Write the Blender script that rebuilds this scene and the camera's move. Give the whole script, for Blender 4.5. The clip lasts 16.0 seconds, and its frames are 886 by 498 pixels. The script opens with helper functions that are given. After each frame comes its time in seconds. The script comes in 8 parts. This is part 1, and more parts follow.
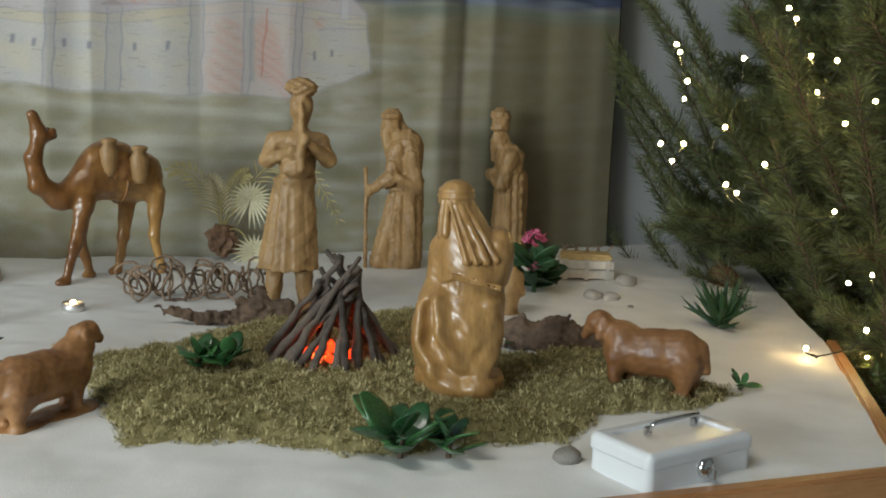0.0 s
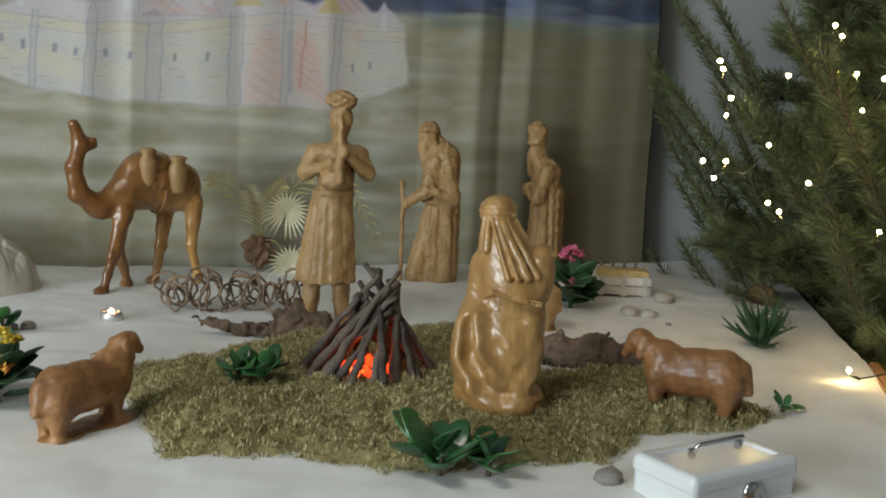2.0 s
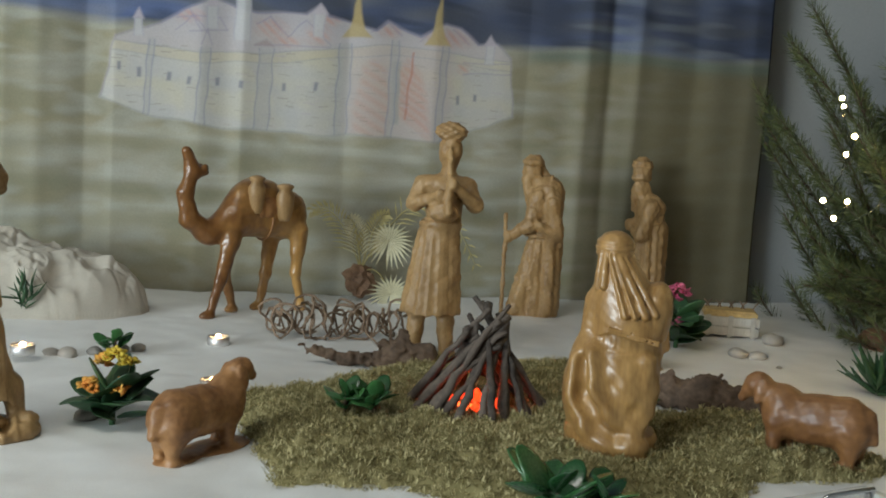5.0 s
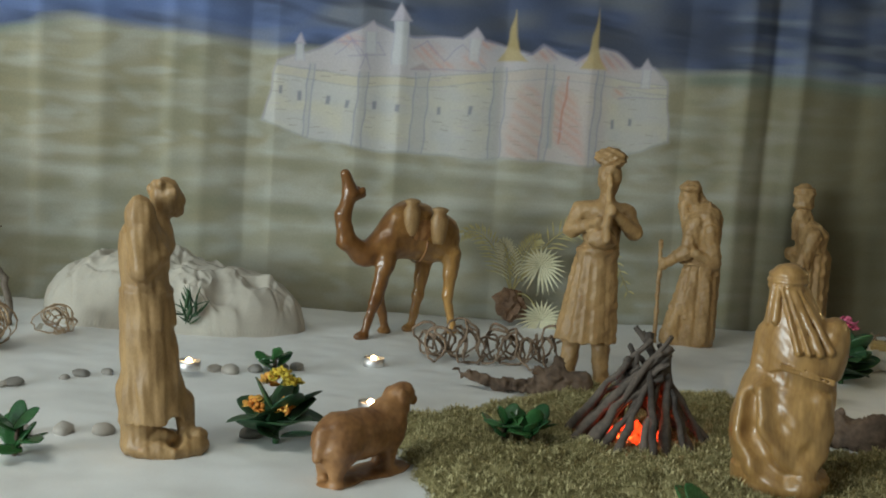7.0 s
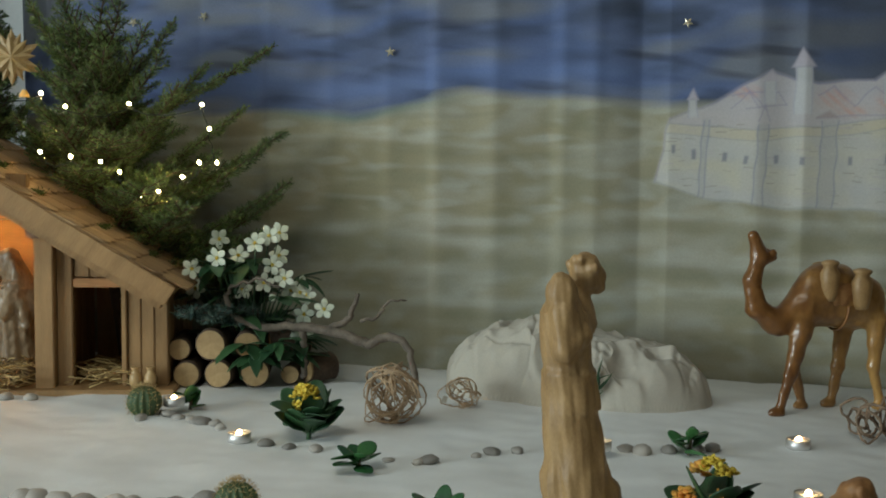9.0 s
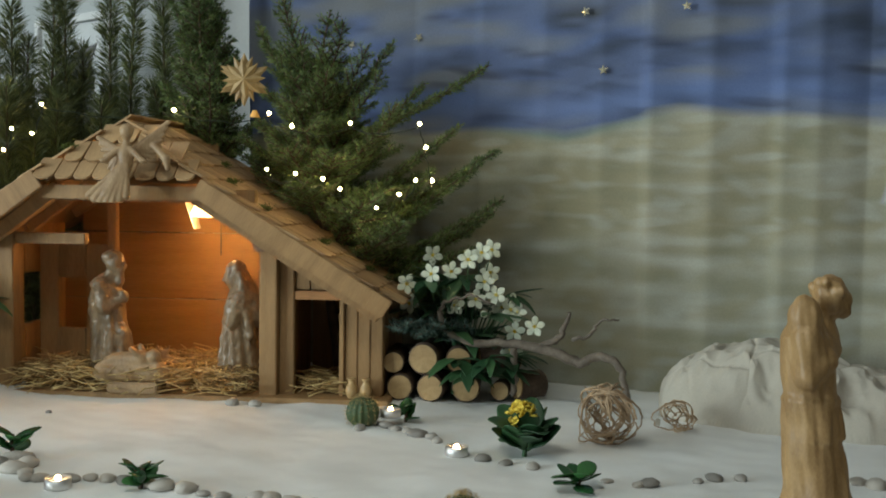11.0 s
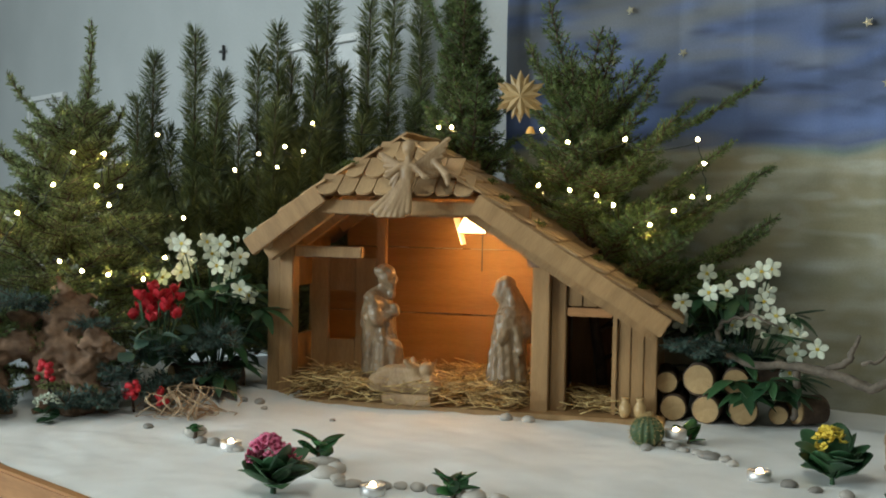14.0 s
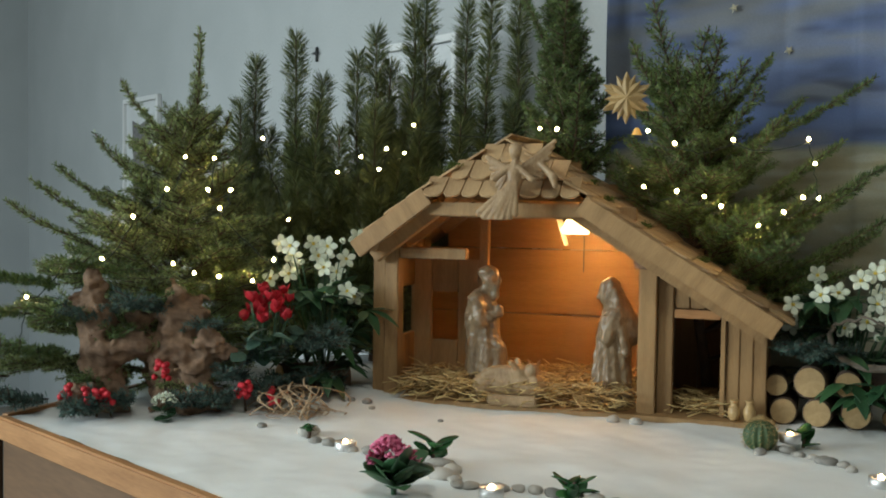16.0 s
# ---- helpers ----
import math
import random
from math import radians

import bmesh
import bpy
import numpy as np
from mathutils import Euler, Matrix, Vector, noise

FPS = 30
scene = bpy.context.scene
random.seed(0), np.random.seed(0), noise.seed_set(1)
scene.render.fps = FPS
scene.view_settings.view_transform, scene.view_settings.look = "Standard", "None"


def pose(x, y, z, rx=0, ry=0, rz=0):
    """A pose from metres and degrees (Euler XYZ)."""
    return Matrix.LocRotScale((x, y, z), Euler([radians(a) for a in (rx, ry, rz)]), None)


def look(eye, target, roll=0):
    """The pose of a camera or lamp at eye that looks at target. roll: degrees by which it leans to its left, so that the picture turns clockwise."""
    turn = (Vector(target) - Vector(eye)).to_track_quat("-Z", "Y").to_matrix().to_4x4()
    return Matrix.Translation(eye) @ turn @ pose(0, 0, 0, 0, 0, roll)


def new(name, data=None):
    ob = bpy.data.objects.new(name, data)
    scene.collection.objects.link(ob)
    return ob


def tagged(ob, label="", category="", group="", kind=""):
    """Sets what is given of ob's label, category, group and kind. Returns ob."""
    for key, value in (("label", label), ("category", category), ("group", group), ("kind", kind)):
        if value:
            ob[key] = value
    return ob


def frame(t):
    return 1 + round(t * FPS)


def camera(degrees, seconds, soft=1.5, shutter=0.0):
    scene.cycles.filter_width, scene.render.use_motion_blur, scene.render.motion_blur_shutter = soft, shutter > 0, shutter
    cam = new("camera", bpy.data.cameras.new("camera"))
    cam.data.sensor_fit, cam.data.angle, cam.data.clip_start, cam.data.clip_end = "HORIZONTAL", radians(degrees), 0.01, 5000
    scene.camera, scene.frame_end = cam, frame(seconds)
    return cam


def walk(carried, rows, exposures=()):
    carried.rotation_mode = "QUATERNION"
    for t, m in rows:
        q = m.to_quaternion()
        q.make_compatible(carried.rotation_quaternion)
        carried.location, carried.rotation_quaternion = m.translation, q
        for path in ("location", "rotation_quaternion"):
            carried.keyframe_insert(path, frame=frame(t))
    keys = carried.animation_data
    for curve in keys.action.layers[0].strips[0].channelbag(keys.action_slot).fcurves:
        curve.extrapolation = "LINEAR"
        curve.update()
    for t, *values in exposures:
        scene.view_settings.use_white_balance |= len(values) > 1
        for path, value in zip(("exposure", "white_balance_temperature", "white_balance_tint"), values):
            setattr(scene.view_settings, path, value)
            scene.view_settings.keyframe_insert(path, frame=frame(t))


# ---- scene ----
cam = camera(44.5, 16.0, soft=1.9)
PATH = [
    (0, (0.084, -0.049, 0.421), (0.01, 1.926, 0.109), 2.1),
    (0.5, (0.083, -0.045, 0.422), (-0.002, 1.929, 0.113), 2.1),
    (1, (0.079, -0.041, 0.421), (-0.019, 1.934, 0.122), 2.3),
    (1.5, (0.076, -0.038, 0.422), (-0.038, 1.937, 0.125), 2.6),
    (2, (0.067, -0.041, 0.424), (-0.06, 1.933, 0.131), 2.7),
    (2.5, (0.061, -0.037, 0.422), (-0.092, 1.936, 0.138), 3.2),
    (3, (0.056, -0.034, 0.421), (-0.118, 1.94, 0.148), 3.5),
    (5.5, (0.015, -0.028, 0.421), (-0.314, 1.93, 0.18), 3.5),
    (6, (0.004, -0.025, 0.421), (-0.38, 1.922, 0.175), 3.3),
    (6.5, (-0.001, -0.026, 0.423), (-0.456, 1.907, 0.189), 3.3),
    (7, (-0.011, -0.028, 0.427), (-0.542, 1.888, 0.205), 3.9),
    (7.5, (-0.063, -0.042, 0.424), (-0.633, 1.864, 0.223), 2.2),
    (8, (-0.075, -0.011, 0.422), (-0.857, 1.816, 0.194), 2.0),
    (8.5, (-0.119, 0.027, 0.431), (-1.131, 1.743, 0.26), 1.7),
    (9, (-0.126, 0.031, 0.436), (-1.254, 1.676, 0.293), 0.5),
    (9.5, (-0.13, 0.026, 0.432), (-1.339, 1.612, 0.284), 0.1),
    (10, (-0.131, 0.029, 0.431), (-1.406, 1.564, 0.293), 0.1),
    (12.5, (-0.263, -0.098, 0.441), (-1.773, 1.21, 0.361), 1.3),
    (13, (-0.278, -0.113, 0.438), (-1.81, 1.172, 0.369), 0.9),
    (13.5, (-0.299, -0.139, 0.427), (-1.85, 1.122, 0.355), 1.1),
    (14, (-0.312, -0.153, 0.421), (-1.913, 1.043, 0.342), 1.1),
    (14.5, (-0.32, -0.161, 0.427), (-1.952, 0.993, 0.34), 1.4),
    (15, (-0.33, -0.177, 0.429), (-1.98, 0.949, 0.35), 1.5),
    (15.5, (-0.338, -0.197, 0.432), (-2.002, 0.907, 0.332), 1.5),
    (16, (-0.34, -0.214, 0.435), (-2.018, 0.871, 0.344), 0.8),
]
walk(cam, [(t, look(eye, target, roll)) for t, eye, target, roll in PATH], exposures=[(0.0, 0.17, 6400, 6), (5.5, 0.12, 6250, 4), (7.5, -0.10, 6250, 0), (9.0, -0.38, 6250, -1), (12.5, -0.19, 6250, 0), (16.0, -0.17, 6200, 0)])

# ---------------- light ----------------
world = bpy.data.worlds.new("world")
scene.world = world
world.use_nodes = True
wn = world.node_tree.nodes
sky = wn.new("ShaderNodeTexSky")
sky.sky_type, sky.sun_disc, sky.sun_elevation, sky.sun_rotation = "NISHITA", False, radians(28), radians(200)
wn["Background"].inputs["Strength"].default_value = 0.12
world.node_tree.links.new(sky.outputs[0], wn["Background"].inputs["Color"])


def area_lamp(name, eye, target, w, h, watts, colour):
    d = bpy.data.lights.new(name, "AREA")
    d.shape, d.size, d.size_y, d.energy, d.color = "RECTANGLE", w, h, watts, colour
    ob = new(name, d)
    ob.matrix_world = look(eye, target)
    return ob


WINDOW_WATTS = 210
area_lamp("window_daylight", (-3.5, -3.42, 0.95), (-2.0, 1.2, 0.25), 2.5, 1.5, WINDOW_WATTS, (0.86, 0.94, 1.0))
area_lamp("ceiling_tube", (-0.95, 0.05, 1.96), (-0.90, 0.55, 0.0), 1.3, 0.3, 17, (1.0, 0.95, 0.86))


# ---------------- small tools ----------------
def part(name, data, material, parent=None, label="", smooth=False):
    """Links a bmesh or mesh as one mesh object, under a thing or a part."""
    if isinstance(data, bmesh.types.BMesh):
        me = bpy.data.meshes.new(name)
        data.to_mesh(me)
        data.free()
    else:
        me = data
    if material is not None and not me.materials:
        me.materials.append(material)
    if smooth:
        me.polygons.foreach_set("use_smooth", np.ones(len(me.polygons), bool))
    ob = new(name, me)
    if parent is not None:
        ob.parent = parent
    if label:
        ob["label"] = label
    return ob


def thing(name, m, label, category, group="", kind=""):
    ob = new(name)
    ob.empty_display_size = 0.02
    ob.matrix_world = m
    return tagged(ob, label, category, group, kind)


def solid(name, data, material, m, label, category, group="", kind="", smooth=False):
    """A thing of a single mesh."""
    ob = part(name, data, material, None, "", smooth)
    ob.matrix_world = m
    return tagged(ob, label, category, group, kind)


def mesh_np(name, verts, faces, n=4):
    me = bpy.data.meshes.new(name)
    verts, faces = np.asarray(verts, np.float32), np.asarray(faces, np.int32)
    me.vertices.add(len(verts))
    me.vertices.foreach_set("co", verts.ravel())
    me.loops.add(faces.size)
    me.loops.foreach_set("vertex_index", faces.ravel())
    me.polygons.add(len(faces))
    me.polygons.foreach_set("loop_start", np.arange(0, faces.size, n, dtype=np.int32))
    me.update(calc_edges=True)
    return me


def box_bm(sx, sy, sz, bevel=0.0, bm=None, at=(0, 0, 0), rot=None):
    """A box on its centre, with bevelled edges."""
    own = bmesh.new()
    bmesh.ops.create_cube(own, size=1, matrix=Matrix.Diagonal((sx, sy, sz, 1)))
    if bevel:
        bmesh.ops.bevel(own, geom=own.edges[:], offset=bevel, segments=2, affect="EDGES", clamp_overlap=True)
    m = Matrix.Translation(at) @ (rot.to_4x4() if rot is not None else Matrix())
    own.transform(m)
    if bm is None:
        return own
    me = bpy.data.meshes.new("tmp")
    own.to_mesh(me)
    own.free()
    bm.from_mesh(me)
    bpy.data.meshes.remove(me)
    return bm


def prism(points, thick, axis="y", bevel=0.0):
    """A flat outline (x, z) pulled out along y, or (x, y) along z."""
    bm = bmesh.new()
    lo = [bm.verts.new((p[0], 0, p[1]) if axis == "y" else (p[0], p[1], 0)) for p in points]
    f = bm.faces.new(lo)
    ret = bmesh.ops.extrude_face_region(bm, geom=[f])
    off = Vector((0, thick, 0)) if axis == "y" else Vector((0, 0, thick))
    for v in ret["geom"]:
        if isinstance(v, bmesh.types.BMVert):
            v.co += off
    bmesh.ops.recalc_face_normals(bm, faces=bm.faces[:])
    if bevel:
        bmesh.ops.bevel(bm, geom=bm.edges[:], offset=bevel, segments=1, affect="EDGES", clamp_overlap=True)
    return bm


def tube(points, radii, sides=8, wobble=0.0, seed=0):
    """A bent tapering tube along points: verts and quads."""
    pts = np.array(points, float)
    n = len(pts)
    rad = np.interp(np.linspace(0, 1, n), np.linspace(0, 1, len(radii)), radii) if not np.isscalar(radii) else np.full(n, radii)
    tan = np.gradient(pts, axis=0)
    tan /= np.linalg.norm(tan, axis=1)[:, None] + 1e-9
    ref = np.array([0.31, 0.17, 0.93])
    u = np.cross(tan, ref)
    u /= np.linalg.norm(u, axis=1)[:, None] + 1e-9
    for i in range(1, n):
        w = u[i - 1] - tan[i] * (u[i - 1] @ tan[i])
        u[i] = w / (np.linalg.norm(w) + 1e-9)
    v = np.cross(tan, u)
    a = np.linspace(0, 2 * np.pi, sides, endpoint=False)
    rr = rad[:, None] * np.ones(sides)
    if wobble:
        rg = np.random.RandomState(seed)
        rr = rr * (1 + wobble * rg.uniform(-1, 1, rr.shape))
    ring = pts[:, None] + rr[..., None] * (np.cos(a)[None, :, None] * u[:, None] + np.sin(a)[None, :, None] * v[:, None])
    verts = ring.reshape(-1, 3)
    i, j = np.meshgrid(np.arange(n - 1), np.arange(sides), indexing="ij")
    k = (j + 1) % sides
    quads = np.stack([i * sides + j, i * sides + k, (i + 1) * sides + k, (i + 1) * sides + j], -1).reshape(-1, 4)
    caps = []
    for base, p in ((0, pts[0]), ((n - 1) * sides, pts[-1])):
        c = len(verts)
        verts = np.vstack([verts, p])
        for q in range(0, sides):
            q2 = base + (q + 1) % sides
            caps.append((base + q, q2, c, c) if base else (q2, base + q, c, c))
    return verts, quads, np.array(caps)


def tubes_mesh(name, list_of_tubes):
    vs, fs, ts, off = [], [], [], 0
    for v, q, c in list_of_tubes:
        vs.append(v)
        fs.append(q + off)
        ts.append(c[:, :3] + off)
        off += len(v)
    vs = np.vstack(vs)
    q, t = np.vstack(fs), np.vstack(ts)
    me = bpy.data.meshes.new(name)
    me.vertices.add(len(vs))
    me.vertices.foreach_set("co", vs.astype(np.float32).ravel())
    me.loops.add(q.size + t.size)
    me.loops.foreach_set("vertex_index", np.concatenate([q.ravel(), t.ravel()]).astype(np.int32))
    me.polygons.add(len(q) + len(t))
    starts = np.concatenate([np.arange(0, q.size, 4), q.size + np.arange(0, t.size, 3)]).astype(np.int32)
    me.polygons.foreach_set("loop_start", starts)
    me.update(calc_edges=True)
    me.polygons.foreach_set("use_smooth", np.ones(len(me.polygons), bool))
    return me


def bend(a, b, n=8, sag=0.0, jitter=0.0, rng=None, up=(0, 0, 1)):
    """A path of n points from a to b that bows and wanders."""
    a, b = np.array(a, float), np.array(b, float)
    t = np.linspace(0, 1, n)[:, None]
    p = a + (b - a) * t + np.array(up) * (sag * 4 * t * (1 - t))
    if jitter and rng is not None:
        w = rng.uniform(-1, 1, (n, 3)) * jitter
        w[0] = w[-1] = 0
        p = p + w
    return p


# ---------------- carving: blends of round forms, turned into one skin ----------------
class Carve:
    def __init__(self, lo, hi, step):
        self.lo, self.step = np.array(lo, float), step
        n = np.ceil((np.array(hi, float) - self.lo) / step).astype(int) + 1
        g = np.meshgrid(*[self.lo[i] + step * np.arange(n[i]) for i in range(3)], indexing="ij")
        self.x, self.y, self.z = [a.astype(np.float32) for a in g]
        self.f = np.full(self.x.shape, 9.0, np.float32)

    def mix(self, d, k):
        if k <= 0:
            self.f = np.minimum(self.f, d)
        else:
            h = np.clip(0.5 + 0.5 * (self.f - d) / k, 0, 1)
            self.f = self.f * (1 - h) + d * h - k * h * (1 - h)
        return self

    def cut(self, d, k=0.004):
        h = np.clip(0.5 - 0.5 * (self.f + d) / k, 0, 1)
        self.f = self.f * (1 - h) - d * h + k * h * (1 - h)
        return self

    def rod_d(self, a, b, ra, rb, flat=1.0):
        a, b = np.array(a, float), np.array(b, float)
        ab = b - a
        px, py, pz = self.x - a[0], (self.y - a[1]), self.z - a[2]
        t = np.clip((px * ab[0] + py * ab[1] + pz * ab[2]) / (ab @ ab + 1e-12), 0, 1)
        dx, dy, dz = px - t * ab[0], (py - t * ab[1]) / flat, pz - t * ab[2]
        return np.sqrt(dx * dx + dy * dy + dz * dz) - (ra + (rb - ra) * t)

    def rod(self, a, b, ra, rb=None, k=0.008, flat=1.0):
        return self.mix(self.rod_d(a, b, ra, ra if rb is None else rb, flat), k)

    def egg_d(self, c, r, turn=(0, 0, 0)):
        p = np.stack([self.x - c[0], self.y - c[1], self.z - c[2]], -1)
        if any(turn):
            m = np.array(Euler([radians(a) for a in turn]).to_matrix())
            p = p @ m
        r = np.array(r, float)
        k0 = np.sqrt(((p / r) ** 2).sum(-1))
        k1 = np.sqrt(((p / (r * r)) ** 2).sum(-1)) + 1e-9
        return (k0 * (k0 - 1) / k1).astype(np.float32)

    def egg(self, c, r, k=0.008, turn=(0, 0, 0)):
        return self.mix(self.egg_d(c, r, turn), k)

    def ring(self, c, big, small, k=0.003, squash=1.0):
        q = np.sqrt((self.x - c[0]) ** 2 + ((self.y - c[1]) / squash) ** 2) - big
        return self.mix(np.sqrt(q * q + (self.z - c[2]) ** 2) - small, k)

    def cone(self, z0, r0, z1, r1, c0=(0, 0), c1=(0, 0), flat=0.8, k=0.01):
        """A standing robe: a round cone with flat ends, flattened front to back."""
        t = np.clip((self.z - z0) / (z1 - z0), 0, 1)
        cx, cy = c0[0] + (c1[0] - c0[0]) * t, c0[1] + (c1[1] - c0[1]) * t
        d = np.sqrt((self.x - cx) ** 2 + ((self.y - cy) / flat) ** 2) - (r0 + (r1 - r0) * t)
        return self.mix(np.maximum(d, np.maximum(z0 - self.z, self.z - z1)), k)

    def folds(self, n, amp, z0, z1, phase=0.0, c=(0, 0), twist=0.0):
        """Upright cut folds between two heights."""
        a = np.arctan2(self.y - c[1], self.x - c[0])
        m = np.clip((self.z - z0) / 0.02, 0, 1) * np.clip((z1 - self.z) / 0.02, 0, 1)
        s = np.sin(n * a + phase + twist * self.z) + 0.5 * np.sin((2 * n + 1) * a + 1.7 * phase + 2 * twist * self.z)
        self.f = self.f + (amp * m * s).astype(np.float32)
        return self

    def lumps(self, amp, scale, seed=0, stretch=(1, 1, 1)):
        rg = np.random.RandomState(seed)
        acc = 0
        for _ in range(9):
            kx, ky, kz = rg.normal(size=3) * np.array(stretch) / scale
            acc = acc + np.sin(kx * self.x + ky * self.y + kz * self.z + rg.uniform(0, 6.28))
        self.f = self.f + (amp * acc / 3).astype(np.float32)
        return self

    def skin(self, name, floor=None):
        f = self.f
        if floor is not None:
            f = np.maximum(f, floor - self.z)
        f[0], f[-1], f[:, 0], f[:, -1], f[:, :, 0], f[:, :, -1] = 1, 1, 1, 1, 1, 1
        s = f < 0
        nx, ny, nz = f.shape
        cx, cy, cz = nx - 1, ny - 1, nz - 1
        acc = np.zeros((cx, cy, cz, 3), np.float32)
        cnt = np.zeros((cx, cy, cz), np.float32)
        corner = lambda a, i, j, k: a[i:i + cx, j:j + cy, k:k + cz]
        for ax in range(3):
            for p in (0, 1):
                for q in (0, 1):
                    o = [0, 0, 0]
                    o[(ax + 1) % 3], o[(ax + 2) % 3] = p, q
                    e = list(o)
                    e[ax] = 1
                    f0, f1 = corner(f, *o), corner(f, *e)
                    hit = (f0 < 0) != (f1 < 0)
                    t = np.where(hit, f0 / (f0 - f1 + 1e-12), 0)
                    for b in range(3):
                        acc[..., b] += np.where(hit, (t if b == ax else o[b]), 0)
                    cnt += hit
        live = cnt > 0
        idx = np.full(live.shape, -1, np.int64)
        idx[live] = np.arange(live.sum())
        cells = np.argwhere(live)
        verts = self.lo + self.step * (cells + acc[live] / cnt[live][:, None])
        quads = []
        for ax in range(3):
            b, c = (ax + 1) % 3, (ax + 2) % 3
            sl0 = [slice(1, -1)] * 3
            sl1 = [slice(1, -1)] * 3
            sl0[ax], sl1[ax] = slice(0, -1), slice(1, None)
            s0, s1 = s[tuple(sl0)], s[tuple(sl1)]
            w = np.argwhere(s0 != s1)
            flip = s1[tuple(w.T)]
            w = w + np.array([0 if i == ax else 1 for i in range(3)])
            eb, ec = np.eye(3, dtype=int)[b], np.eye(3, dtype=int)[c]
            g = [idx[tuple((w - db * eb - dc * ec).T)] for db, dc in ((0, 0), (1, 0), (1, 1), (0, 1))]
            g = np.stack(g, -1)
            g[flip] = g[flip][:, ::-1]
            quads.append(g)
        me = mesh_np(name, verts, np.vstack(quads))
        me.polygons.foreach_set("use_smooth", np.ones(len(me.polygons), bool))
        return me


# ---------------- materials ----------------
def nodes_of(name):
    m = bpy.data.materials.new(name)
    m.use_nodes = True
    nt = m.node_tree
    return m, nt, nt.nodes["Principled BSDF"]


def surface(name, dark, light, rough=0.6, scale=20.0, stretch=(1, 1, 1), fine=8.0, bump=0.2, dist=0.002, coat=0.0,
            metal=0.0, spec=0.5, rand=0.0, island=0.0, sub=0.0):
    """Two scales of noise between two colours, with bump and uneven gloss."""
    m, nt, b = nodes_of(name)
    N, L = nt.nodes.new, nt.links.new
    tc = N("ShaderNodeTexCoord")
    mp = N("ShaderNodeMapping")
    mp.inputs["Scale"].default_value = stretch
    L(tc.outputs["Object"], mp.inputs["Vector"])
    n1, n2 = N("ShaderNodeTexNoise"), N("ShaderNodeTexNoise")
    n1.inputs["Scale"].default_value, n1.inputs["Detail"].default_value = scale, 4
    n2.inputs["Scale"].default_value, n2.inputs["Detail"].default_value = scale * fine, 3
    L(mp.outputs[0], n1.inputs["Vector"])
    L(mp.outputs[0], n2.inputs["Vector"])
    mixn = N("ShaderNodeMath")
    mixn.operation = "MULTIPLY_ADD"
    L(n1.outputs[0], mixn.inputs[0])
    mixn.inputs[1].default_value = 0.65
    half = N("ShaderNodeMath")
    half.operation = "MULTIPLY"
    L(n2.outputs[0], half.inputs[0])
    half.inputs[1].default_value = 0.35
    L(half.outputs[0], mixn.inputs[2])
    fac = mixn.outputs[0]
    if rand or island:
        src = N("ShaderNodeObjectInfo").outputs["Random"] if rand else N("ShaderNodeNewGeometry").outputs["Random Per Island"]
        mr = N("ShaderNodeMath")
        mr.operation = "MULTIPLY_ADD"
        L(src, mr.inputs[0])
        mr.inputs[1].default_value = rand or island
        sub_ = N("ShaderNodeMath")
        sub_.operation = "SUBTRACT"
        L(fac, sub_.inputs[0])
        sub_.inputs[1].default_value = (rand or island) / 2
        L(sub_.outputs[0], mr.inputs[2])
        fac = mr.outputs[0]
    cr = N("ShaderNodeValToRGB")
    cr.color_ramp.elements[0].position, cr.color_ramp.elements[1].position = 0.3, 0.7
    cr.color_ramp.elements[0].color, cr.color_ramp.elements[1].color = (*dark, 1), (*light, 1)
    L(fac, cr.inputs[0])
    L(cr.outputs[0], b.inputs["Base Color"])
    rm = N("ShaderNodeMapRange")
    rm.inputs["To Min"].default_value, rm.inputs["To Max"].default_value = max(0.02, rough - 0.1), min(1, rough + 0.1)
    L(n1.outputs[0], rm.inputs["Value"])
    L(rm.outputs[0], b.inputs["Roughness"])
    b.inputs["Metallic"].default_value = metal
    b.inputs["Specular IOR Level"].default_value = spec
    b.inputs["Coat Weight"].default_value = coat
    b.inputs["Coat Roughness"].default_value = 0.18
    if bump:
        bp = N("ShaderNodeBump")
        bp.inputs["Strength"].default_value, bp.inputs["Distance"].default_value = bump, dist
        L(mixn.outputs[0], bp.inputs["Height"])
        L(bp.outputs[0], b.inputs["Normal"])
    return m


def glow(name, colour, strength):
    m, nt, b = nodes_of(name)
    b.inputs["Base Color"].default_value = (*colour, 1)
    b.inputs["Emission Color"].default_value = (*colour, 1)
    b.inputs["Emission Strength"].default_value = strength
    return m


M_OLIVE = surface("olive_wood", (0.225, 0.130, 0.052), (0.43, 0.275, 0.118), 0.50, 30, (1.4, 1.4, 0.7), 9, 0.4, 0.0015, coat=0.04)
M_OLIVE_GLOSS = surface("varnished_wood", (0.21, 0.108, 0.034), (0.45, 0.265, 0.092), 0.36, 20, (1.4, 1.4, 0.35), 8, 0.2, 0.0012, coat=0.35)
M_CAMEL = surface("camel_wood", (0.20, 0.095, 0.026), (0.50, 0.285, 0.085), 0.34, 8, (1.6, 1.6, 0.7), 8, 0.2, 0.0012, coat=0.35)
nt = M_CAMEL.node_tree
low = nt.nodes["Principled BSDF"].inputs["Base Color"].links[0].from_socket
tc, sx, ns, grad, dk = [nt.nodes.new("ShaderNode" + k) for k in ("TexCoord", "SeparateXYZ", "TexNoise", "MapRange", "Mix")]
ns.inputs["Scale"].default_value, ns.inputs["Detail"].default_value = 22, 3
